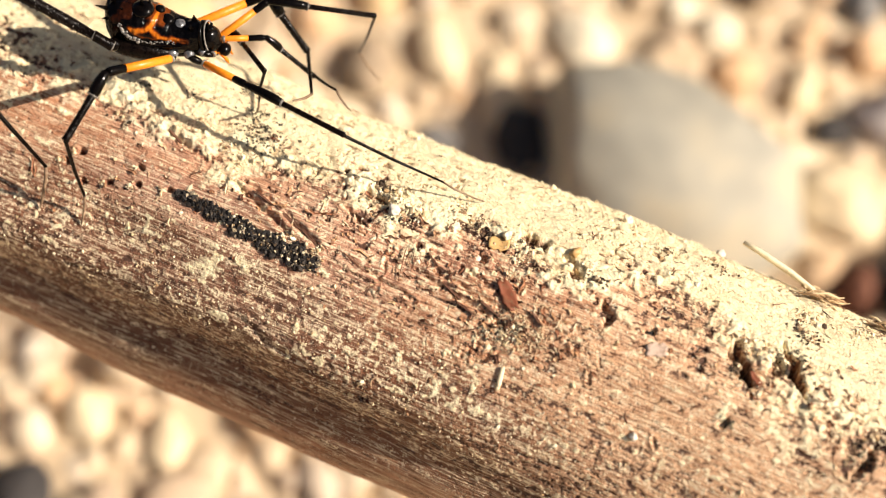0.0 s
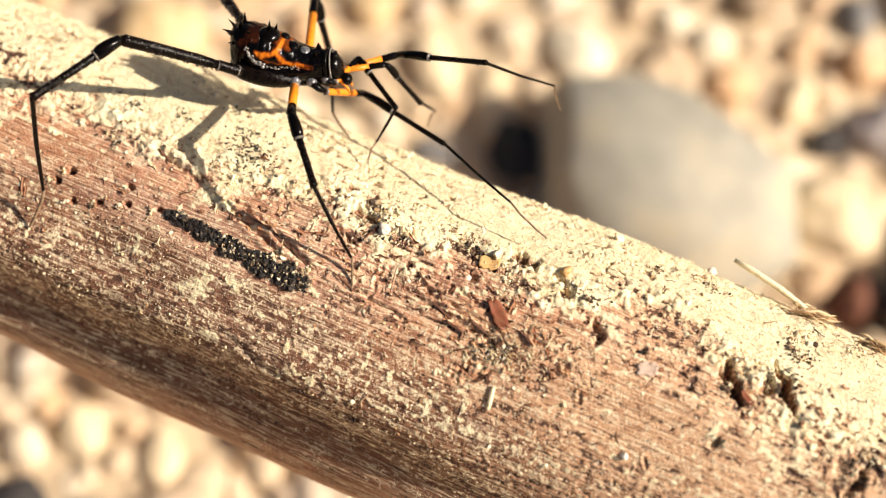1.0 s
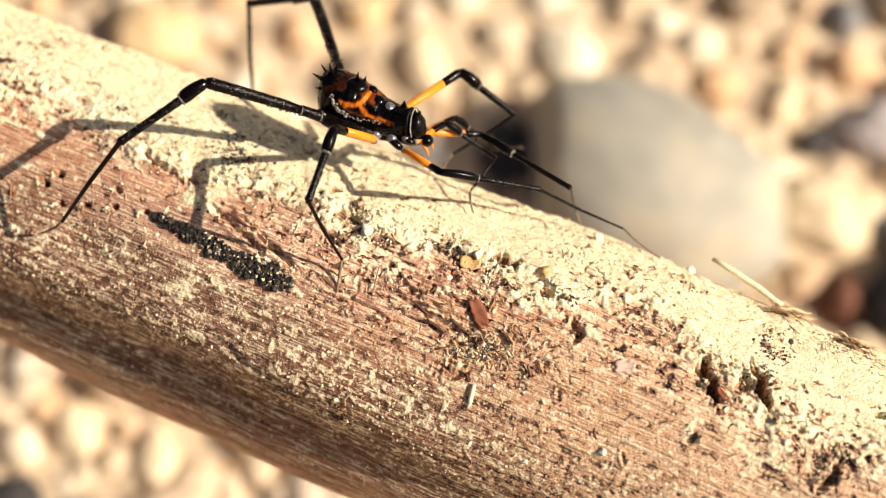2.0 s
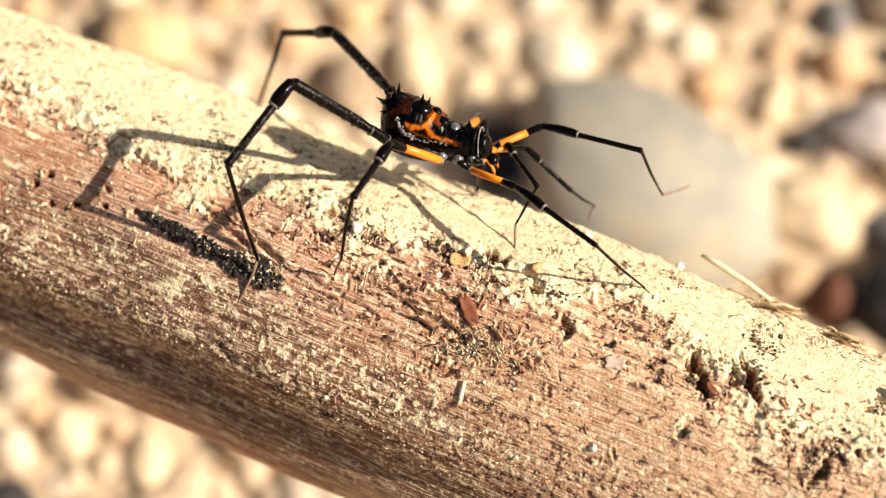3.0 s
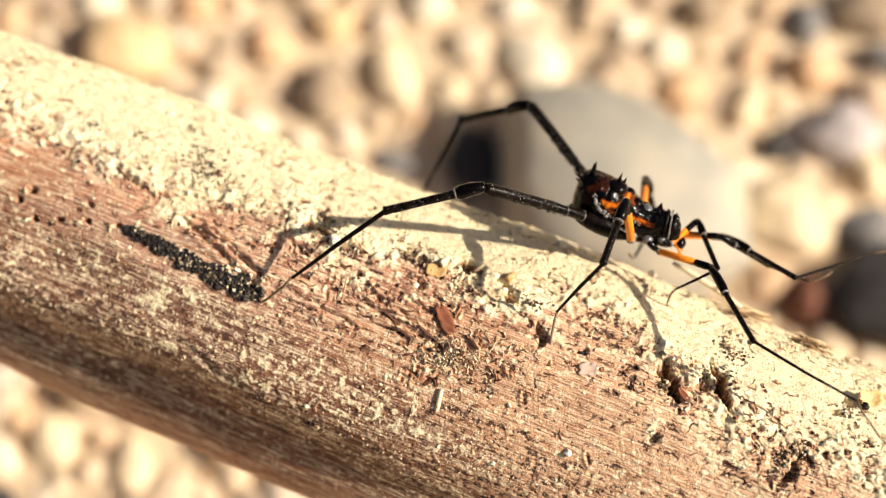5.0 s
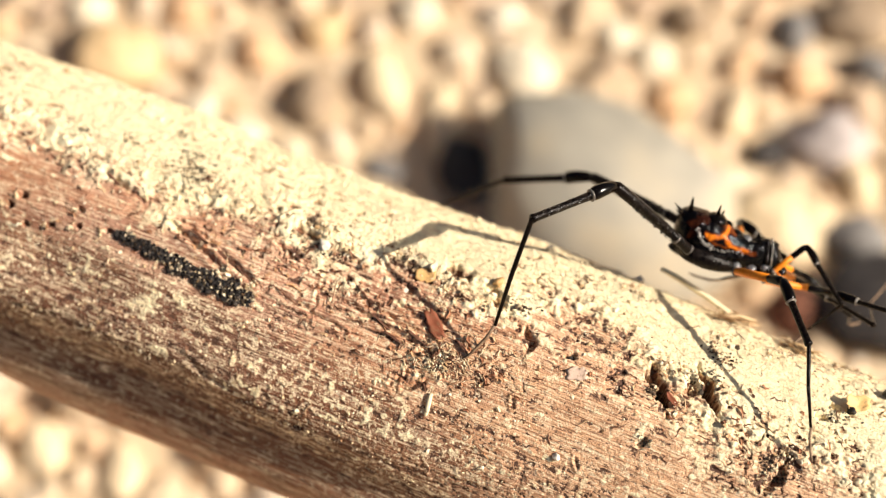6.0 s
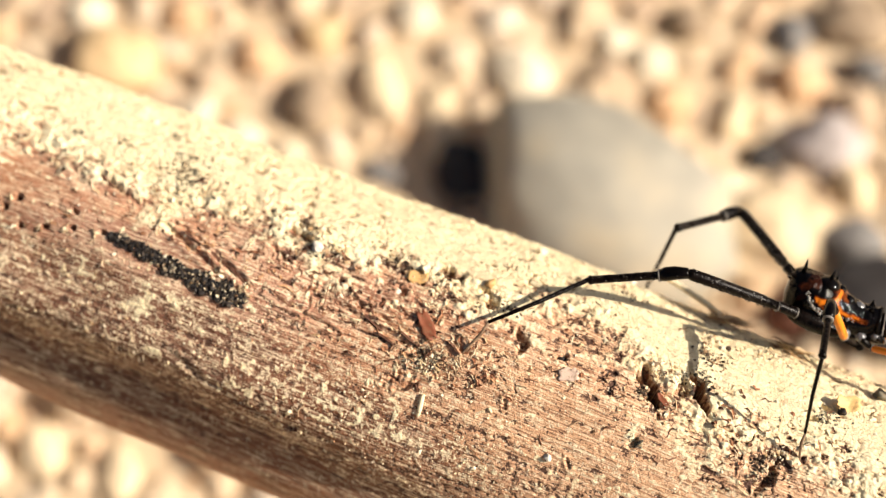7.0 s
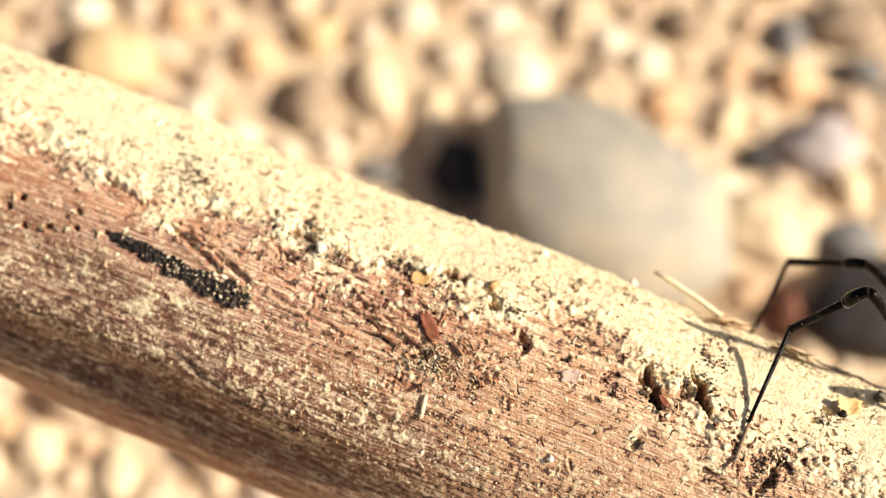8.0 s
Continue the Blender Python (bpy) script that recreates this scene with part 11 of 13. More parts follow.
    walk(legs[2, 1][3], [
        (0.0, j(1993, 1125, -925, 0, 61, 8)), (0.1, j(1985, 1157, -948, 0, 59, 16)), (0.2, j(1980, 1176, -944, 0, 55, 23)), (0.3, j(2046, 1193, -926, 0, 56, 29)), (0.4, j(2142, 1208, -902, 0, 57, 29)),
        (0.5, j(2268, 1151, -783, 0, 58, 34)), (0.6, j(2413, 1013, -642, 2, 55, 45)), (0.7, j(2573, 847, -519, 5, 53, 57)), (0.8, j(2737, 710, -371, 6, 55, 66)), (0.9, j(2839, 602, -221, 3, 55, 71)),
        (1.0, j(2863, 578, -113, 0, 62, 62)), (1.1, j(2808, 676, -98, -23, 64, 28)), (1.2, j(2723, 709, -187, -15, 51, 30)), (1.3, j(2639, 711, -304, -4, 39, 35)), (1.4, j(2570, 702, -381, 0, 28, 38)),
        (1.5, j(2507, 676, -432, 0, 24, 37)), (1.6, j(2426, 675, -483, 0, 33, 37)), (1.7, j(2357, 709, -539, 0, 37, 32)), (1.8, j(2318, 788, -663, 0, 45, 29)), (1.9, j(2318, 865, -838, 0, 52, 28)),
        (2.0, j(2326, 948, -1006, 0, 59, 23)), (2.1, j(2336, 1018, -1162, 0, 63, 17)), (2.2, j(2346, 1070, -1296, 0, 64, 10)), (2.3, j(2355, 1101, -1399, 0, 64, 3)), (2.4, j(2365, 1106, -1457, 0, 61, -2)),
        (2.5, j(2377, 1080, -1461, 0, 56, -4)), (2.6, j(2392, 1032, -1396, 0, 53, -6)), (2.7, j(2413, 965, -1253, 0, 50, -9)), (2.8, j(2423, 889, -1030, 2, 44, 3)), (2.9, j(2440, 791, -711, 17, 28, 39)),
        (3.0, j(2540, 707, -401, 17, 10, 60)), (3.1, j(2694, 641, -224, 10, 8, 60)), (3.2, j(2828, 619, -5, 5, 12, 74)), (3.3, j(2930, 648, 201, 0, 14, 75)), (3.4, j(3053, 668, 317, 0, -2, 59)),
        (3.5, j(3143, 657, 294, 0, -18, 36)), (3.6, j(3194, 594, 61, 2, -16, 7)), (3.7, j(3149, 493, -210, 0, -2, -5)), (3.8, j(2918, 407, -436, 0, -2, 14)), (3.9, j(2703, 389, -559, 0, 8, 45)),
        (4.0, j(2596, 506, -652, 0, 18, 63)), (4.1, j(2588, 720, -754, 0, 19, 40)), (4.2, j(2556, 882, -766, 0, 24, 38)), (4.3, j(2501, 995, -765, 0, 28, 33)), (4.4, j(2503, 1042, -712, -6, 45, 12)),
        (4.5, j(2588, 997, -581, -14, 55, -8)), (4.6, j(2661, 879, -320, 0, 39, 2)), (4.7, j(2734, 735, -52, 0, 14, 13)), (4.8, j(2781, 634, 117, 0, -5, 17)), (4.9, j(2763, 528, 229, 0, -20, 18)),
        (5.0, j(2690, 422, 294, 0, -32, 18)), (5.1, j(2592, 331, 321, 0, -40, 19)), (5.2, j(2489, 267, 317, 0, -46, 22)), (5.3, j(2394, 231, 288, 0, -49, 27)), (5.4, j(2315, 224, 235, 0, -50, 34)),
        (5.5, j(2255, 242, 160, 0, -48, 42)), (5.6, j(2214, 282, 65, 0, -45, 48)), (5.7, j(2188, 342, -47, 0, -40, 53)), (5.8, j(2167, 420, -172, 0, -35, 56)), (5.9, j(2134, 513, -296, 0, -29, 59)),
        (6.0, j(2064, 615, -404, 0, -23, 60)), (6.1, j(2237, 1781, -908, 0, -21, 61)), (6.2, j(2093, 1834, -916, 0, -16, 61)), (6.3, j(1976, 1865, -883, 0, -10, 62)), (6.4, j(1911, 1859, -833, 0, -6, 61)),
        (6.5, j(1904, 1815, -788, 0, 0, 60)), (6.6, j(1917, 1758, -765, 0, 5, 59)), (6.7, j(1932, 1691, -757, 0, 10, 58)), (6.8, j(1944, 1621, -751, 0, 16, 57)), (6.9, j(1958, 1580, -749, 0, 19, 58)),
        (7.0, j(1965, 1539, -728, 0, 24, 59)), (7.1, j(1967, 1510, -697, 0, 26, 61)), (7.2, j(1965, 1491, -661, 0, 27, 63)), (7.3, j(1966, 1475, -631, 0, 27, 64)), (7.4, j(1974, 1454, -610, 0, 27, 66)),
        (7.5, j(1984, 1430, -601, 0, 26, 67)), (7.6, j(1981, 1409, -598, 0, 25, 68)), (7.7, j(1958, 1396, -599, 0, 24, 68)), (7.8, j(1916, 1394, -603, 0, 23, 68)), (7.9, j(1852, 1404, -611, 0, 22, 69)),
        (8.0, j(1767, 1433, -626, 0, 21, 68)),
    ])
    walk(legs[1, -1][0], [
        (0.0, j(876, -101, -63, 0, 7, 78)), (0.1, j(876, -101, -63, 0, 0, 70)), (0.2, j(876, -101, -63, 0, 0, 55)), (0.3, j(876, -101, -63, 0, 8, 41)), (0.4, j(876, -101, -63, 0, 18, 48)),
        (0.5, j(876, -101, -63, 0, 26, 60)), (0.6, j(876, -101, -63, 0, 20, 65)), (0.7, j(876, -101, -63, 0, 10, 64)), (0.8, j(876, -101, -63, 0, -1, 69)), (0.9, j(876, -101, -63, 0, -9, 72)),
        (1.0, j(876, -101, -63, 0, -9, 69)), (1.1, j(876, -101, -63, 0, 0, 66)), (1.2, j(876, -101, -63, 0, 13, 62)), (1.3, j(876, -101, -63, 0, 21, 58)), (1.4, j(876, -101, -63, 0, 19, 62)),
        (1.5, j(876, -101, -63, 0, 9, 67)), (1.6, j(876, -101, -63, 0, -2, 64)), (1.7, j(876, -101, -63, 0, -9, 61)), (1.8, j(876, -101, -63, 0, -12, 61)), (1.9, j(876, -101, -63, 0, -11, 63)),
        (2.0, j(876, -101, -63, 0, -9, 66)), (2.1, j(876, -101, -63, 0, -6, 70)), (2.2, j(876, -101, -63, 0, -4, 73)), (2.3, j(876, -101, -63, 0, -1, 75)), (2.4, j(876, -101, -63, 0, 0, 76)),
        (2.5, j(876, -101, -63, 0, 1, 76)), (2.6, j(876, -101, -63, 0, 0, 75)), (2.7, j(876, -101, -63, 0, -1, 73)), (2.8, j(876, -101, -63, 0, -3, 71)), (2.9, j(876, -101, -63, 0, -6, 73)),
        (3.0, j(876, -101, -63, 0, -6, 74)), (3.1, j(876, -101, -63, 0, -6, 73)), (3.2, j(876, -101, -63, 0, -5, 72)), (3.3, j(876, -101, -63, 0, -4, 67)), (3.4, j(876, -101, -63, 0, -15, 63)),
        (3.5, j(876, -101, -63, 0, -30, 49)), (3.6, j(876, -101, -63, 17, -40, 8)), (3.7, j(876, -101, -63, 28, -23, -24)), (3.8, j(876, -101, -63, 11, -31, -4)), (3.9, j(876, -101, -63, -1, -26, 36)),
        (4.0, j(876, -101, -63, 0, -8, 57)), (4.1, j(876, -101, -63, 0, -12, 64)), (4.2, j(876, -101, -63, 0, -23, 65)), (4.3, j(876, -101, -63, 0, -34, 62)), (4.4, j(876, -101, -63, 0, -40, 63)),
        (4.5, j(876, -101, -63, 0, -41, 65)), (4.6, j(876, -101, -63, 0, -40, 71)), (4.7, j(876, -101, -63, 0, -35, 72)), (4.8, j(876, -101, -63, 0, -29, 71)), (4.9, j(876, -101, -63, 0, -25, 67)),
        (5.0, j(876, -101, -63, 0, -24, 61)), (5.1, j(876, -101, -63, 0, -28, 54)), (5.2, j(876, -101, -63, 0, -34, 44)), (5.3, j(876, -101, -63, 2, -40, 29)), (5.4, j(876, -101, -63, 8, -42, 9)),
        (5.5, j(876, -101, -63, 13, -40, -9)), (5.6, j(876, -101, -63, 13, -36, -20)), (5.7, j(876, -101, -63, 9, -37, -24)), (5.8, j(876, -101, -63, 0, -42, -22)), (5.9, j(876, -101, -63, -2, -52, -9)),
        (6.0, j(876, -101, -63, -11, -54, 11)), (6.1, j(876, -101, -63, 0, -51, 4)), (6.2, j(876, -101, -63, 0, -36, 24)), (6.3, j(876, -101, -63, 0, -29, 28)), (6.4, j(876, -101, -63, 0, -28, 29)),
        (6.5, j(876, -101, -63, 0, -27, 29)), (6.6, j(876, -101, -63, 0, -26, 28)), (6.7, j(876, -101, -63, 0, -26, 29)), (6.8, j(876, -101, -63, 0, -24, 32)), (6.9, j(876, -101, -63, 0, -22, 35)),
        (7.0, j(876, -101, -63, 0, -20, 38)), (7.1, j(876, -101, -63, 0, -18, 40)), (7.2, j(876, -101, -63, 0, -18, 42)), (7.3, j(876, -101, -63, 0, -18, 42)), (7.4, j(876, -101, -63, 0, -17, 40)),
        (7.5, j(876, -101, -63, 0, -16, 39)), (7.6, j(876, -101, -63, 0, -14, 41)), (7.7, j(876, -101, -63, 0, -14, 46)), (7.8, j(876, -101, -63, 0, -15, 54)), (7.9, j(876, -101, -63, 0, -16, 66)),
        (8.0, j(876, -101, -63, 0, -17, 82)),
    ])
    walk(legs[1, -1][1], [
        (0.0, j(962, 289, -111, 0, -5, -48)), (0.1, j(1015, 276, -64, 0, 16, -20)), (0.2, j(1108, 227, -61, 5, 34, 7)), (0.3, j(1177, 161, -116, 13, 43, 30)), (0.4, j(1133, 182, -188, 0, 45, 15)),
        (0.5, j(1054, 214, -239, -7, 40, -6)), (0.6, j(1035, 243, -199, -1, 38, -8)), (0.7, j(1048, 256, -134, 0, 36, -11)), (0.8, j(1018, 275, -56, 0, 28, -20)), (0.9, j(1002, 276, -1, 0, 22, -32)),
        (1.0, j(1016, 270, 2, 0, 17, -42)), (1.1, j(1038, 267, -62, 0, 10, -39)), (1.2, j(1062, 244, -153, 0, 8, -29)), (1.3, j(1073, 217, -210, 0, 12, -16)), (1.4, j(1053, 237, -191, 0, 21, -7)),
        (1.5, j(1034, 263, -126, 0, 32, -3)), (1.6, j(1050, 261, -51, 0, 40, 7)), (1.7, j(1070, 246, -1, 2, 44, 20)), (1.8, j(1069, 242, 20, 0, 43, 27)), (1.9, j(1057, 249, 16, 0, 39, 28)),
        (2.0, j(1037, 262, 1, 0, 34, 24)), (2.1, j(1014, 274, -18, 0, 29, 19)), (2.2, j(993, 283, -38, 0, 24, 12)), (2.3, j(978, 288, -53, 0, 18, 4)), (2.4, j(970, 290, -64, 0, 13, -5)),
        (2.5, j(971, 290, -68, 0, 8, -15)), (2.6, j(981, 287, -65, 0, 4, -25)), (2.7, j(995, 283, -55, 0, 2, -35)), (2.8, j(1006, 279, -40, 0, 2, -42)), (2.9, j(995, 281, -24, 0, 4, -43)),
        (3.0, j(987, 283, -18, 0, 7, -45)), (3.1, j(990, 282, -19, 0, 8, -48)), (3.2, j(1000, 280, -29, 0, 9, -51)), (3.3, j(1031, 269, -33, 0, 10, -56)), (3.4, j(1055, 243, 43, 0, 1, -49)),
        (3.5, j(1106, 162, 137, 0, -1, -38)), (3.6, j(1182, -59, 195, 0, 21, -17)), (3.7, j(1212, -253, 96, 4, 29, 8)), (3.8, j(1221, -123, 142, 0, 32, 6)), (3.9, j(1169, 110, 113, -4, 23, -17)),
        (4.0, j(1094, 232, -6, -1, 4, -32)), (4.1, j(1051, 252, 20, 0, 0, -39)), (4.2, j(1035, 234, 93, 0, 1, -43)), (4.3, j(1033, 195, 159, 0, 5, -43)), (4.4, j(1013, 175, 195, 0, 7, -42)),
        (4.5, j(1006, 173, 201, 0, 6, -42)), (4.6, j(978, 189, 196, 0, 6, -44)), (4.7, j(976, 211, 170, 0, 3, -49)), (4.8, j(990, 231, 133, 0, 1, -54)), (4.9, j(1020, 234, 106, 0, 2, -59)),
        (5.0, j(1054, 220, 102, 0, 8, -62)), (5.1, j(1086, 187, 124, 0, 17, -56)), (5.2, j(1118, 130, 161, 0, 27, -44)), (5.3, j(1147, 47, 194, 2, 37, -26)), (5.4, j(1170, -55, 207, 10, 42, -5)),
        (5.5, j(1181, -150, 194, 16, 43, 14)), (5.6, j(1180, -212, 176, 16, 41, 25)), (5.7, j(1170, -231, 178, 10, 41, 26)), (5.8, j(1154, -211, 205, 0, 41, 18)), (5.9, j(1120, -138, 254, -8, 38, -5)),
        (6.0, j(1109, -54, 261, -19, 34, -35)), (6.1, j(1126, -83, 251, 0, 5, -51)), (6.2, j(1174, 33, 171, 0, -3, -62)), (6.3, j(1185, 66, 132, 0, -4, -68)), (6.4, j(1185, 70, 129, 0, -2, -68)),
        (6.5, j(1190, 73, 117, 0, 0, -66)), (6.6, j(1194, 68, 115, 0, 4, -63)), (6.7, j(1192, 77, 110, 0, 7, -60)), (6.8, j(1187, 92, 102, 0, 9, -56)), (6.9, j(1182, 111, 87, 0, 10, -49)),
        (7.0, j(1176, 130, 72, 0, 9, -42)), (7.1, j(1168, 145, 63, 0, 8, -35)), (7.2, j(1162, 153, 61, 0, 7, -30)), (7.3, j(1161, 153, 62, 0, 7, -26)), (7.4, j(1168, 148, 56, 0, 7, -24)),
        (7.5, j(1175, 144, 46, 0, 7, -23)), (7.6, j(1171, 153, 37, 0, 8, -23)), (7.7, j(1149, 178, 34, 0, 8, -23)), (7.8, j(1104, 214, 38, 0, 9, -23)), (7.9, j(1032, 253, 46, 0, 10, -23)),
        (8.0, j(929, 280, 55, 0, 10, -23)),
    ])
    walk(legs[1, -1][2], [
        (0.0, j(1395, -186, -54, 180, 81, 178)), (0.1, j(1596, 59, -243, -72, 76, -71)), (0.2, j(1639, 291, -423, -40, 47, -43)), (0.3, j(1586, 395, -556, -29, 20, -37)), (0.4, j(1573, 297, -645, -26, 8, -52)),
        (0.5, j(1547, 162, -653, -21, 11, -65)), (0.6, j(1538, 173, -597, -18, 17, -77)), (0.7, j(1560, 155, -513, -16, 26, -93)), (0.8, j(1551, 76, -361, -18, 46, -107)), (0.9, j(1509, -43, -242, -29, 64, -128)),
        (1.0, j(1472, -144, -188, -59, 70, -169)), (1.1, j(1532, -132, -179, -9, 76, -116)), (1.2, j(1622, -63, -245, 32, 60, -65)), (1.3, j(1681, 42, -341, 30, 38, -58)), (1.4, j(1652, 158, -418, 16, 25, -72)),
        (1.5, j(1583, 238, -464, 8, 18, -76)), (1.6, j(1541, 322, -467, 0, 16, -81)), (1.7, j(1506, 405, -450, 0, 18, -86)), (1.8, j(1493, 454, -418, 0, 21, -97)), (1.9, j(1502, 482, -389, 0, 20, -101)),
        (2.0, j(1523, 483, -362, 0, 21, -101)), (2.1, j(1547, 455, -334, 0, 24, -99)), (2.2, j(1571, 403, -300, 0, 30, -95)), (2.3, j(1589, 326, -258, 0, 38, -90)), (2.4, j(1596, 230, -209, 0, 49, -84)),
        (2.5, j(1587, 121, -158, 2, 62, -73)), (2.6, j(1562, 10, -112, 17, 73, -56)), (2.7, j(1525, -84, -83, 14, 82, -58)), (2.8, j(1489, -149, -66, -34, 85, -107)), (2.9, j(1463, -161, -69, -55, 78, -129)),
        (3.0, j(1443, -168, -91, -54, 70, -135)), (3.1, j(1417, -194, -107, -50, 64, -139)), (3.2, j(1399, -218, -127, -47, 58, -143)), (3.3, j(1390, -257, -143, -47, 51, -152)), (3.4, j(1478, -244, 33, -36, 75, -139)),
        (3.5, j(1616, -233, 149, 95, 74, -6)), (3.6, j(1757, -236, -37, 75, 59, -21)), (3.7, j(1772, -178, -216, 56, 33, -37)), (3.8, j(1764, -69, -202, 37, 28, -61)), (3.9, j(1738, -61, -139, 24, 32, -72)),
        (4.0, j(1638, -112, -55, 19, 43, -70)), (4.1, j(1552, -156, 23, 12, 56, -70)), (4.2, j(1510, -202, 77, -1, 69, -81)), (4.3, j(1501, -247, 108, -40, 78, -122)), (4.4, j(1489, -254, 118, -69, 76, -152)),
        (4.5, j(1480, -259, 133, -79, 73, -163)), (4.6, j(1437, -260, 128, -68, 72, -158)), (4.7, j(1397, -277, 133, -58, 72, -155)), (4.8, j(1365, -294, 118, -51, 67, -154)), (4.9, j(1350, -320, 87, -45, 58, -156)),
        (5.0, j(1356, -344, 11, -38, 41, -156)), (5.1, j(1433, -324, -64, -26, 32, -146)), (5.2, j(1531, -268, -135, -12, 25, -133)), (5.3, j(1610, -183, -192, 0, 20, -117)), (5.4, j(1646, -94, -228, 0, 18, -98)),
        (5.5, j(1641, -33, -244, 0, 22, -80)), (5.6, j(1619, -10, -251, 0, 30, -72)), (5.7, j(1607, -18, -246, -1, 35, -85)), (5.8, j(1618, -56, -217, -7, 45, -106)), (5.9, j(1629, -179, -142, -30, 59, -143)),
        (6.0, j(1547, -361, -100, -73, 60, 159)), (6.1, j(1537, -587, 196, 0, 63, 120)), (6.2, j(1478, -543, 206, 0, 72, 90)), (6.3, j(1431, -535, 180, 0, 80, 74)), (6.4, j(1428, -535, 152, 0, 85, -57)),
        (6.5, j(1459, -521, 112, 0, 73, -72)), (6.6, j(1486, -514, 72, 0, 64, -72)), (6.7, j(1514, -485, 32, 0, 51, -77)), (6.8, j(1551, -439, -4, 0, 42, -80)), (6.9, j(1600, -376, -25, 0, 37, -79)),
        (7.0, j(1653, -303, -30, 0, 35, -77)), (7.1, j(1698, -225, -27, 0, 35, -74)), (7.2, j(1724, -167, -20, 0, 35, -72)), (7.3, j(1741, -135, -16, 0, 36, -71)), (7.4, j(1758, -120, -22, 0, 37, -70)),
        (7.5, j(1770, -111, -36, 0, 38, -71)), (7.6, j(1766, -98, -50, 0, 38, -73)), (7.7, j(1742, -74, -62, 0, 38, -76)), (7.8, j(1695, -41, -68, 0, 38, -79)), (7.9, j(1622, -2, -67, 0, 38, -83)),
        (8.0, j(1522, 30, -54, 0, 36, -88)),
    ])
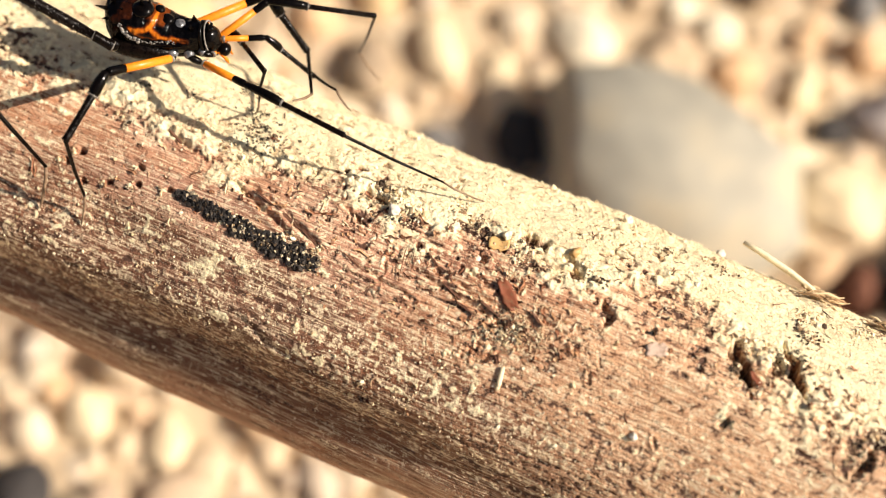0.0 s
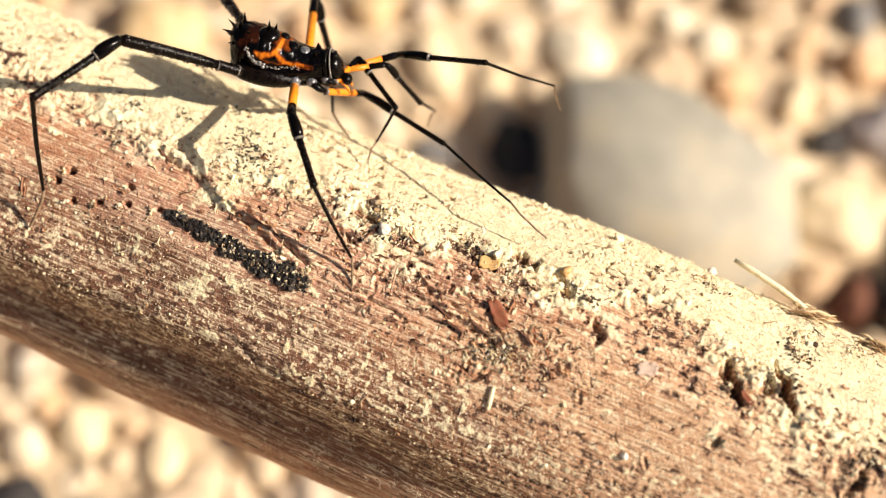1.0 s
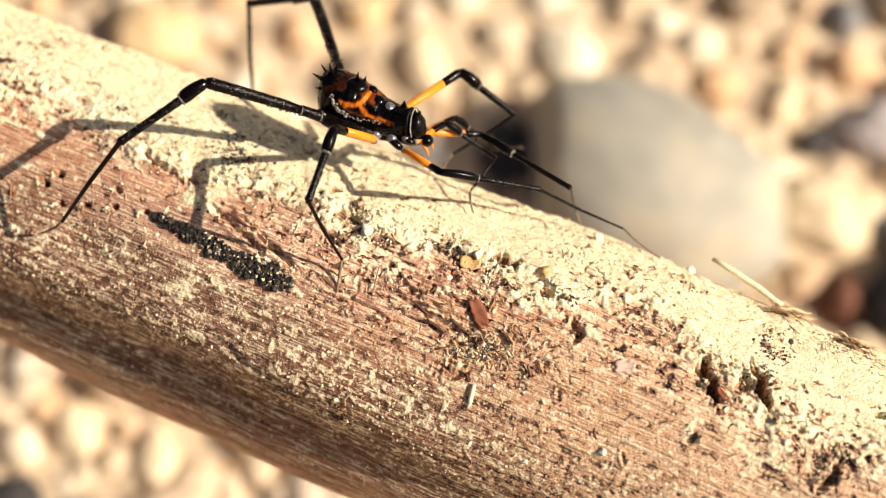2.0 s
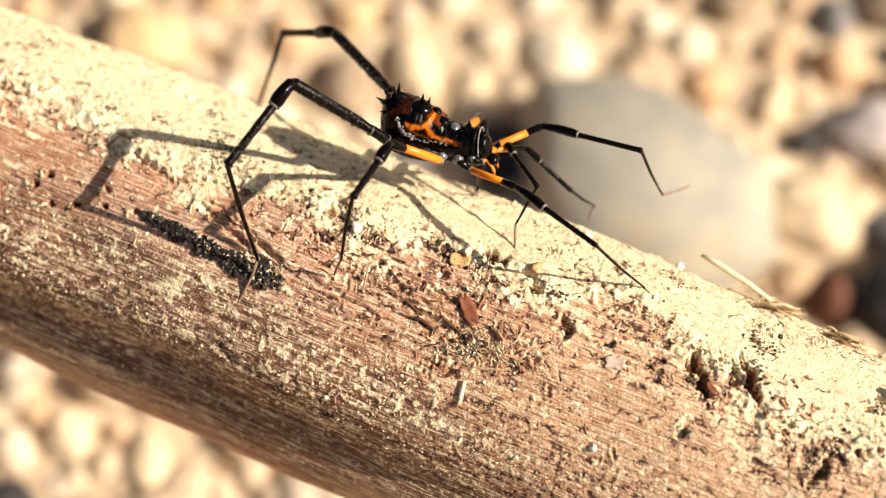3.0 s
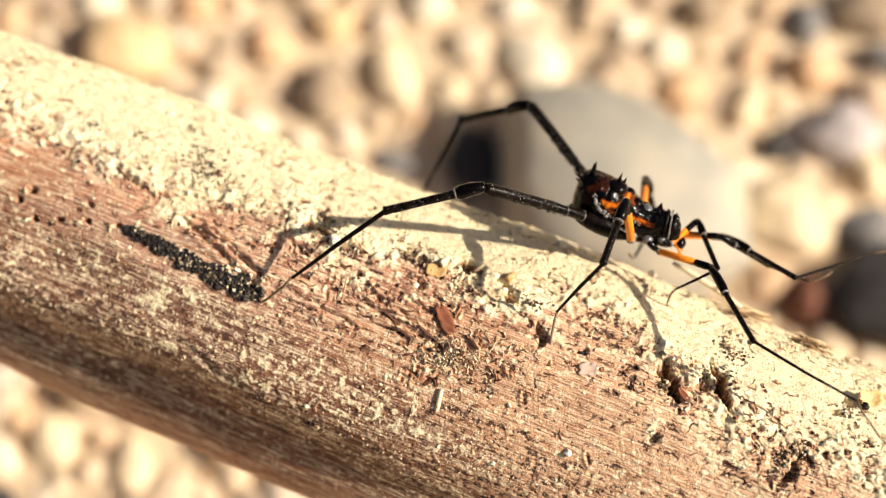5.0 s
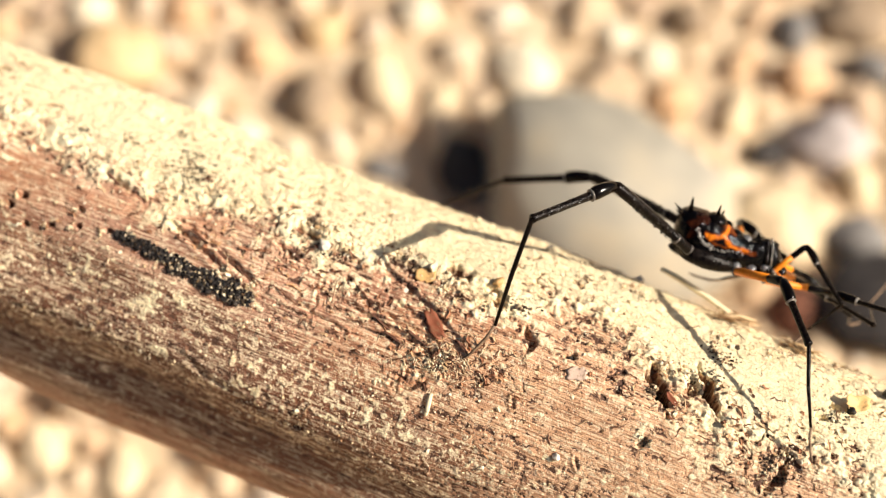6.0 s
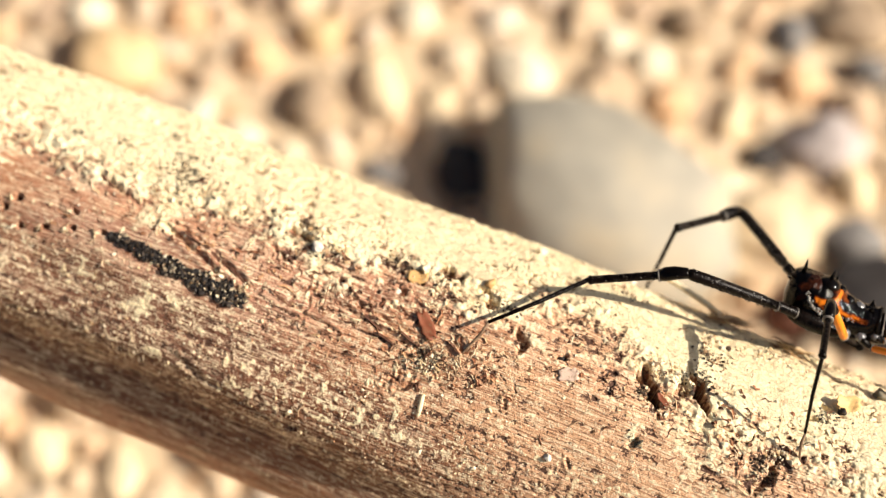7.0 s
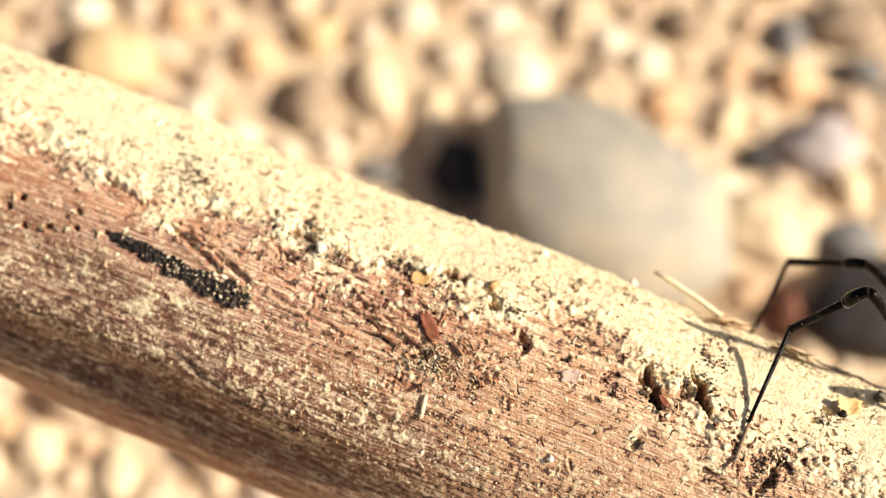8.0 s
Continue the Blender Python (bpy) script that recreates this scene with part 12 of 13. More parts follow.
    walk(legs[1, -1][3], [
        (0.0, j(1326, -184, -481, 0, 72, 148)), (0.1, j(1630, -40, -663, -93, 54, 43)), (0.2, j(1854, 92, -742, -104, 36, 18)), (0.3, j(1912, 149, -701, -118, 36, -17)), (0.4, j(1840, -39, -705, -119, 33, -30)),
        (0.5, j(1725, -223, -736, -121, 32, -47)), (0.6, j(1628, -231, -724, -118, 33, -55)), (0.7, j(1543, -232, -706, -116, 33, -64)), (0.8, j(1465, -211, -673, -115, 32, -74)), (0.9, j(1395, -190, -632, -114, 32, -85)),
        (1.0, j(1327, -174, -594, -114, 32, -98)), (1.1, j(1486, -228, -599, -99, 28, -83)), (1.2, j(1713, -260, -620, -82, 20, -58)), (1.3, j(1862, -248, -606, -70, 24, -45)), (1.4, j(1772, -215, -601, -63, 24, -43)),
        (1.5, j(1686, -161, -597, -56, 23, -45)), (1.6, j(1607, -88, -588, -51, 22, -49)), (1.7, j(1533, -7, -583, -46, 20, -55)), (1.8, j(1445, 53, -575, -39, 20, -55)), (1.9, j(1423, 84, -541, -33, 21, -57)),
        (2.0, j(1442, 87, -518, -26, 22, -57)), (2.1, j(1484, 65, -511, -18, 23, -54)), (2.2, j(1537, 27, -513, -10, 24, -49)), (2.3, j(1588, -15, -524, -1, 23, -45)), (2.4, j(1627, -50, -537, 0, 22, -44)),
        (2.5, j(1646, -72, -541, 0, 25, -49)), (2.6, j(1634, -97, -525, 0, 35, -57)), (2.7, j(1558, -137, -511, 0, 37, -57)), (2.8, j(1478, -188, -497, 0, 38, -58)), (2.9, j(1407, -231, -492, 0, 37, -64)),
        (3.0, j(1336, -275, -497, 0, 36, -70)), (3.1, j(1277, -318, -497, 0, 37, -77)), (3.2, j(1214, -355, -494, 0, 40, -85)), (3.3, j(1152, -383, -482, -2, 44, -99)), (3.4, j(1396, -315, -387, 7, 39, -74)),
        (3.5, j(1734, -246, -268, 16, 31, -47)), (3.6, j(1964, -315, -410, 19, 22, -26)), (3.7, j(2059, -398, -454, 23, 38, -5)), (3.8, j(1952, -402, -405, 19, 42, 0)), (3.9, j(1849, -409, -371, 15, 46, 4)),
        (4.0, j(1746, -408, -352, 11, 49, 8)), (4.1, j(1635, -384, -335, 4, 53, 8)), (4.2, j(1534, -355, -327, 0, 58, 9)), (4.3, j(1453, -325, -315, 0, 63, 10)), (4.4, j(1395, -305, -302, 0, 68, 12)),
        (4.5, j(1357, -297, -281, 4, 74, 17)), (4.6, j(1316, -309, -284, 15, 75, 28)), (4.7, j(1273, -334, -277, 31, 77, 44)), (4.8, j(1212, -367, -281, 39, 78, 52)), (4.9, j(1138, -415, -278, 51, 79, 65)),
        (5.0, j(1057, -475, -274, 77, 81, 92)), (5.1, j(1128, -527, -295, 145, 62, 169)), (5.2, j(1264, -555, -319, 151, 43, -176)), (5.3, j(1426, -547, -338, 154, 33, -160)), (5.4, j(1587, -502, -364, 156, 27, -142)),
        (5.5, j(1707, -428, -409, 157, 22, -123)), (5.6, j(1735, -366, -469, 155, 17, -109)), (5.7, j(1634, -371, -496, 148, 15, -110)), (5.8, j(1531, -349, -523, 141, 14, -110)), (5.9, j(1448, -314, -511, 131, 21, -118)),
        (6.0, j(1345, -283, -475, 118, 31, -132)), (6.1, j(1439, -416, -190, 0, 49, -151)), (6.2, j(1477, -408, -205, 0, 48, -147)), (6.3, j(1452, -464, -247, 0, 58, -151)), (6.4, j(1448, -565, -279, 0, 69, -171)),
        (6.5, j(1499, -640, -303, 0, 41, -133)), (6.6, j(1545, -694, -317, 0, 31, -132)), (6.7, j(1573, -749, -307, 0, 32, -133)), (6.8, j(1607, -758, -292, 0, 36, -133)), (6.9, j(1665, -716, -286, 0, 38, -132)),
        (7.0, j(1732, -649, -278, 0, 34, -127)), (7.1, j(1795, -565, -276, 0, 43, -127)), (7.2, j(1833, -503, -270, 0, 34, -121)), (7.3, j(1857, -466, -270, 0, 31, -120)), (7.4, j(1874, -447, -282, 0, 31, -118)),
        (7.5, j(1881, -436, -300, 0, 31, -119)), (7.6, j(1866, -424, -317, 0, 31, -121)), (7.7, j(1825, -404, -330, 0, 30, -124)), (7.8, j(1758, -376, -336, 0, 30, -127)), (7.9, j(1662, -343, -331, 0, 28, -129)),
        (8.0, j(1535, -319, -311, 0, 24, -131)),
    ])
    walk(legs[1, 1][0], [
        (0.0, j(913, 101, -42, 0, 2, 19)), (0.1, j(913, 101, -42, 0, 9, 21)), (0.2, j(913, 101, -42, 0, 5, 26)), (0.3, j(913, 101, -42, 0, 3, 29)), (0.4, j(913, 101, -42, 0, -5, 26)),
        (0.5, j(913, 101, -42, 0, -12, 22)), (0.6, j(913, 101, -42, 0, -14, 18)), (0.7, j(913, 101, -42, 0, -14, 14)), (0.8, j(913, 101, -42, 0, -9, 16)), (0.9, j(913, 101, -42, 0, -8, 18)),
        (1.0, j(913, 101, -42, 0, -8, 19)), (1.1, j(913, 101, -42, 0, -17, 18)), (1.2, j(913, 101, -42, 0, -26, 20)), (1.3, j(913, 101, -42, 0, -27, 27)), (1.4, j(913, 101, -42, 0, -13, 38)),
        (1.5, j(913, 101, -42, 0, 11, 45)), (1.6, j(913, 101, -42, 0, 9, 50)), (1.7, j(913, 101, -42, 0, 2, 53)), (1.8, j(913, 101, -42, 0, -1, 59)), (1.9, j(913, 101, -42, 0, 0, 64)),
        (2.0, j(913, 101, -42, 0, 3, 68)), (2.1, j(913, 101, -42, 0, 6, 72)), (2.2, j(913, 101, -42, 0, 9, 75)), (2.3, j(913, 101, -42, 0, 10, 76)), (2.4, j(913, 101, -42, 0, 8, 77)),
        (2.5, j(913, 101, -42, 0, 4, 76)), (2.6, j(913, 101, -42, 0, -2, 74)), (2.7, j(913, 101, -42, 0, -8, 70)), (2.8, j(913, 101, -42, 0, -10, 64)), (2.9, j(913, 101, -42, 0, -2, 55)),
        (3.0, j(913, 101, -42, 0, 9, 45)), (3.1, j(913, 101, -42, 0, 9, 51)), (3.2, j(913, 101, -42, 0, 5, 55)), (3.3, j(913, 101, -42, 0, 1, 57)), (3.4, j(913, 101, -42, 0, -8, 65)),
        (3.5, j(913, 101, -42, 0, -17, 73)), (3.6, j(913, 101, -42, 0, -27, 75)), (3.7, j(913, 101, -42, 0, -32, 67)), (3.8, j(913, 101, -42, 2, -32, 51)), (3.9, j(913, 101, -42, 4, -22, 31)),
        (4.0, j(913, 101, -42, 0, -13, 23)), (4.1, j(913, 101, -42, 0, -18, 20)), (4.2, j(913, 101, -42, 0, -20, 34)), (4.3, j(913, 101, -42, 0, -25, 40)), (4.4, j(913, 101, -42, 0, -32, 41)),
        (4.5, j(913, 101, -42, 0, -37, 35)), (4.6, j(913, 101, -42, 0, -39, 27)), (4.7, j(913, 101, -42, 0, -36, 18)), (4.8, j(913, 101, -42, 0, -28, 12)), (4.9, j(913, 101, -42, 0, -20, 8)),
        (5.0, j(913, 101, -42, 0, -19, 1)), (5.1, j(913, 101, -42, 0, -16, -4)), (5.2, j(913, 101, -42, 0, -15, -10)), (5.3, j(913, 101, -42, 0, -14, -15)), (5.4, j(913, 101, -42, 0, -13, -18)),
        (5.5, j(913, 101, -42, 0, -10, -19)), (5.6, j(913, 101, -42, 0, -7, -17)), (5.7, j(913, 101, -42, 0, -2, -10)), (5.8, j(913, 101, -42, 0, 4, -1)), (5.9, j(913, 101, -42, 0, 11, 12)),
        (6.0, j(913, 101, -42, 0, 17, 29)), (6.1, j(913, 101, -42, 0, 20, 49)), (6.2, j(913, 101, -42, 0, 19, 70)), (6.3, j(913, 101, -42, 0, 14, 85)), (6.4, j(913, 101, -42, 0, 8, 95)),
        (6.5, j(913, 101, -42, 0, 3, 97)), (6.6, j(913, 101, -42, 0, 1, 99)), (6.7, j(913, 101, -42, 0, 0, 99)), (6.8, j(913, 101, -42, 0, 0, 97)), (6.9, j(913, 101, -42, 0, 0, 93)),
        (7.0, j(913, 101, -42, 0, 0, 87)), (7.1, j(913, 101, -42, 0, 0, 80)), (7.2, j(913, 101, -42, 0, -1, 74)), (7.3, j(913, 101, -42, 0, -2, 68)), (7.4, j(913, 101, -42, 0, -2, 61)),
        (7.5, j(913, 101, -42, 0, -2, 55)), (7.6, j(913, 101, -42, 0, -1, 52)), (7.7, j(913, 101, -42, 0, -1, 53)), (7.8, j(913, 101, -42, 0, -1, 58)), (7.9, j(913, 101, -42, 0, -3, 66)),
        (8.0, j(913, 101, -42, 0, -5, 77)),
    ])
    walk(legs[1, 1][1], [
        (0.0, j(1292, 233, -55, 0, 46, 8)), (0.1, j(1284, 243, -103, 5, 43, 25)), (0.2, j(1273, 275, -78, 0, 45, 18)), (0.3, j(1265, 293, -63, 0, 51, 11)), (0.4, j(1273, 276, -10, 0, 56, 16)),
        (0.5, j(1278, 247, 39, 0, 54, 22)), (0.6, j(1284, 222, 53, 0, 41, 20)), (0.7, j(1290, 196, 58, 0, 31, 18)), (0.8, j(1295, 208, 21, 0, 38, 16)), (0.9, j(1292, 221, 14, 0, 47, 19)),
        (1.0, j(1290, 228, 12, 1, 52, 30)), (1.1, j(1277, 221, 77, 2, 44, 41)), (1.2, j(1253, 227, 131, 0, 30, 44)), (1.3, j(1230, 264, 143, 0, 22, 39)), (1.4, j(1223, 339, 50, -1, 30, 22)),
        (1.5, j(1193, 378, -117, -1, 34, 9)), (1.6, j(1165, 407, -108, 0, 39, 13)), (1.7, j(1152, 423, -53, 2, 42, 26)), (1.8, j(1121, 444, -36, 0, 43, 34)), (1.9, j(1091, 461, -45, 0, 43, 38)),
        (2.0, j(1062, 473, -66, 0, 41, 40)), (2.1, j(1037, 480, -88, 0, 40, 40)), (2.2, j(1018, 484, -105, 0, 37, 40)), (2.3, j(1006, 486, -110, 0, 34, 39)), (2.4, j(1002, 488, -101, 0, 30, 37)),
        (2.5, j(1007, 490, -73, 0, 26, 36)), (2.6, j(1021, 488, -32, 0, 21, 35)), (2.7, j(1047, 476, 11, 0, 16, 34)), (2.8, j(1087, 456, 27, 0, 17, 29)), (2.9, j(1146, 428, -26, 0, 28, 17)),
        (3.0, j(1192, 382, -109, 0, 37, 11)), (3.1, j(1161, 410, -105, 0, 35, 16)), (3.2, j(1144, 427, -76, 0, 36, 18)), (3.3, j(1133, 437, -46, 0, 38, 17)), (3.4, j(1081, 462, 11, 0, 42, 15)),
        (3.5, j(1027, 467, 77, 0, 44, 17)), (3.6, j(1005, 446, 142, 0, 45, 24)), (3.7, j(1045, 413, 173, 0, 43, 32)), (3.8, j(1127, 367, 168, 0, 38, 34)), (3.9, j(1231, 295, 108, 0, 29, 34)),
        (4.0, j(1273, 253, 47, 0, 22, 30)), (4.1, j(1271, 231, 84, 0, 30, 29)), (4.2, j(1226, 313, 93, 0, 32, 25)), (4.3, j(1191, 337, 124, 0, 32, 21)), (4.4, j(1169, 324, 172, 0, 35, 17)),
        (4.5, j(1176, 284, 199, 0, 37, 17)), (4.6, j(1189, 241, 213, 0, 30, 22)), (4.7, j(1221, 202, 195, 0, 22, 25)), (4.8, j(1259, 176, 147, 0, 19, 24)), (4.9, j(1287, 154, 94, 0, 19, 21)),
        (5.0, j(1294, 108, 86, 0, 20, 19)), (5.1, j(1298, 71, 67, 0, 21, 17)), (5.2, j(1296, 33, 59, 0, 22, 15)), (5.3, j(1290, -1, 54, 0, 23, 14)), (5.4, j(1285, -23, 45, 0, 25, 13)),
        (5.5, j(1286, -29, 30, 0, 26, 12)), (5.6, j(1295, -13, 6, 0, 27, 10)), (5.7, j(1308, 28, -26, 0, 28, 7)), (5.8, j(1314, 96, -69, 0, 28, 4)), (5.9, j(1298, 185, -117, 0, 27, 0)),
        (6.0, j(1249, 288, -159, 0, 26, -3)), (6.1, j(1158, 387, -182, 0, 26, -4)), (6.2, j(1045, 458, -172, 0, 24, -6)), (6.3, j(944, 490, -138, 0, 23, -4)), (6.4, j(881, 498, -97, 0, 22, -2)),
        (6.5, j(862, 499, -65, 0, 21, -1)), (6.6, j(853, 499, -46, 0, 21, -2)), (6.7, j(851, 498, -39, 0, 21, -2)), (6.8, j(862, 500, -42, 0, 22, -1)), (6.9, j(893, 502, -45, 0, 23, 2)),
        (7.0, j(933, 502, -44, 0, 24, 6)), (7.1, j(980, 497, -40, 0, 25, 12)), (7.2, j(1025, 487, -33, 0, 26, 18)), (7.3, j(1066, 473, -27, 0, 27, 22)), (7.4, j(1107, 453, -25, 0, 27, 23)),
        (7.5, j(1141, 432, -30, 0, 26, 22)), (7.6, j(1158, 420, -36, 0, 25, 21)), (7.7, j(1154, 423, -38, 0, 24, 17)), (7.8, j(1128, 441, -32, 0, 23, 13)), (7.9, j(1079, 467, -23, 0, 21, 9)),
        (8.0, j(1004, 491, -9, 0, 20, 6)),
    ])
    walk(legs[1, 1][2], [
        (0.0, j(1739, 300, -516, 0, -23, -46)), (0.1, j(1712, 447, -541, 0, -2, -55)), (0.2, j(1709, 420, -531, 0, 49, -57)), (0.3, j(1661, 373, -566, 5, 80, -52)), (0.4, j(1619, 375, -546, 118, 86, 62)),
        (0.5, j(1627, 391, -485, 86, 83, 30)), (0.6, j(1738, 390, -373, 88, 76, 31)), (0.7, j(1815, 362, -279, 75, 60, 25)), (0.8, j(1786, 350, -373, 86, 51, 47)), (0.9, j(1709, 367, -457, 88, 45, 58)),
        (1.0, j(1638, 428, -493, 89, 41, 70)), (1.1, j(1630, 523, -372, 95, 42, 89)), (1.2, j(1656, 612, -195, 97, 55, 101)), (1.3, j(1695, 642, -97, 87, 68, 97)), (1.4, j(1742, 545, -273, 64, 67, 80)),
        (1.5, j(1724, 458, -476, 36, 56, 56)), (1.6, j(1656, 523, -511, 23, 53, 49)), (1.7, j(1579, 635, -489, 19, 55, 52)), (1.8, j(1512, 708, -476, 19, 48, 61)), (1.9, j(1466, 754, -481, 14, 34, 64)),
        (2.0, j(1434, 782, -493, 8, 18, 64)), (2.1, j(1416, 800, -501, 0, 3, 63)), (2.2, j(1413, 811, -496, 0, -10, 59)), (2.3, j(1422, 819, -474, 0, -19, 53)), (2.4, j(1444, 827, -427, 0, -23, 44)),
        (2.5, j(1476, 834, -353, 0, -20, 32)), (2.6, j(1515, 836, -258, 0, -8, 21)), (2.7, j(1563, 819, -170, 0, 7, 13)), (2.8, j(1627, 756, -158, 0, 25, 13)), (2.9, j(1691, 591, -330, 2, 33, 32)),
        (3.0, j(1700, 478, -495, 3, 38, 44)), (3.1, j(1667, 557, -479, -2, 58, 29)), (3.2, j(1642, 584, -457, 0, 69, 26)), (3.3, j(1617, 581, -447, 16, 74, 43)), (3.4, j(1546, 583, -420, 32, 72, 67)),
        (3.5, j(1468, 600, -375, 41, 69, 84)), (3.6, j(1422, 632, -314, 41, 67, 91)), (3.7, j(1448, 665, -264, 30, 70, 86)), (3.8, j(1549, 656, -227, 0, 70, 60)), (3.9, j(1701, 611, -201, -13, 70, 40)),
        (4.0, j(1791, 552, -196, -31, 67, 13)), (4.1, j(1761, 503, -236, -42, 54, -8)), (4.2, j(1723, 542, -249, -54, 45, -32)), (4.3, j(1705, 532, -215, -51, 56, -37)), (4.4, j(1675, 483, -196, -37, 67, -29)),
        (4.5, j(1674, 432, -185, -21, 77, -13)), (4.6, j(1709, 448, -110, -7, 60, -5)), (4.7, j(1763, 456, -45, 0, 44, 0)), (4.8, j(1815, 425, -65, 0, 29, 2)), (4.9, j(1856, 378, -114, 0, 16, 5)),
        (5.0, j(1867, 308, -135, 0, 8, 12)), (5.1, j(1877, 246, -159, 0, 2, 18)), (5.2, j(1873, 192, -182, 0, -1, 25)), (5.3, j(1864, 145, -202, 0, -1, 31)), (5.4, j(1857, 110, -224, 0, 2, 37)),
        (5.5, j(1856, 89, -251, 0, 7, 44)), (5.6, j(1863, 85, -285, 0, 12, 50)), (5.7, j(1875, 100, -325, 0, 18, 56)), (5.8, j(1883, 135, -370, 0, 23, 62)), (5.9, j(1872, 187, -414, 0, 28, 68)),
        (6.0, j(1826, 253, -446, 0, 32, 74)), (6.1, j(1745, 342, -463, 0, 34, 81)), (6.2, j(1638, 399, -436, 0, 35, 85)), (6.3, j(1544, 449, -389, 0, 35, 88)), (6.4, j(1487, 476, -337, 0, 36, 89)),
        (6.5, j(1471, 485, -297, 0, 37, 88)), (6.6, j(1463, 476, -275, 0, 37, 86)), (6.7, j(1459, 476, -273, 0, 38, 83)), (6.8, j(1467, 489, -284, 0, 39, 81)), (6.9, j(1493, 528, -300, 0, 40, 79)),
        (7.0, j(1526, 562, -307, 0, 41, 80)), (7.1, j(1558, 619, -315, 0, 42, 79)), (7.2, j(1582, 668, -319, 0, 43, 80)), (7.3, j(1607, 687, -319, 0, 44, 81)), (7.4, j(1644, 680, -317, 0, 44, 83)),
        (7.5, j(1683, 656, -315, 0, 45, 85)), (7.6, j(1712, 628, -309, 0, 45, 89)), (7.7, j(1724, 602, -299, 0, 46, 93)), (7.8, j(1713, 581, -282, 0, 48, 97)), (7.9, j(1678, 566, -261, 0, 49, 101)),
        (8.0, j(1614, 556, -232, 0, 51, 105)),
    ])
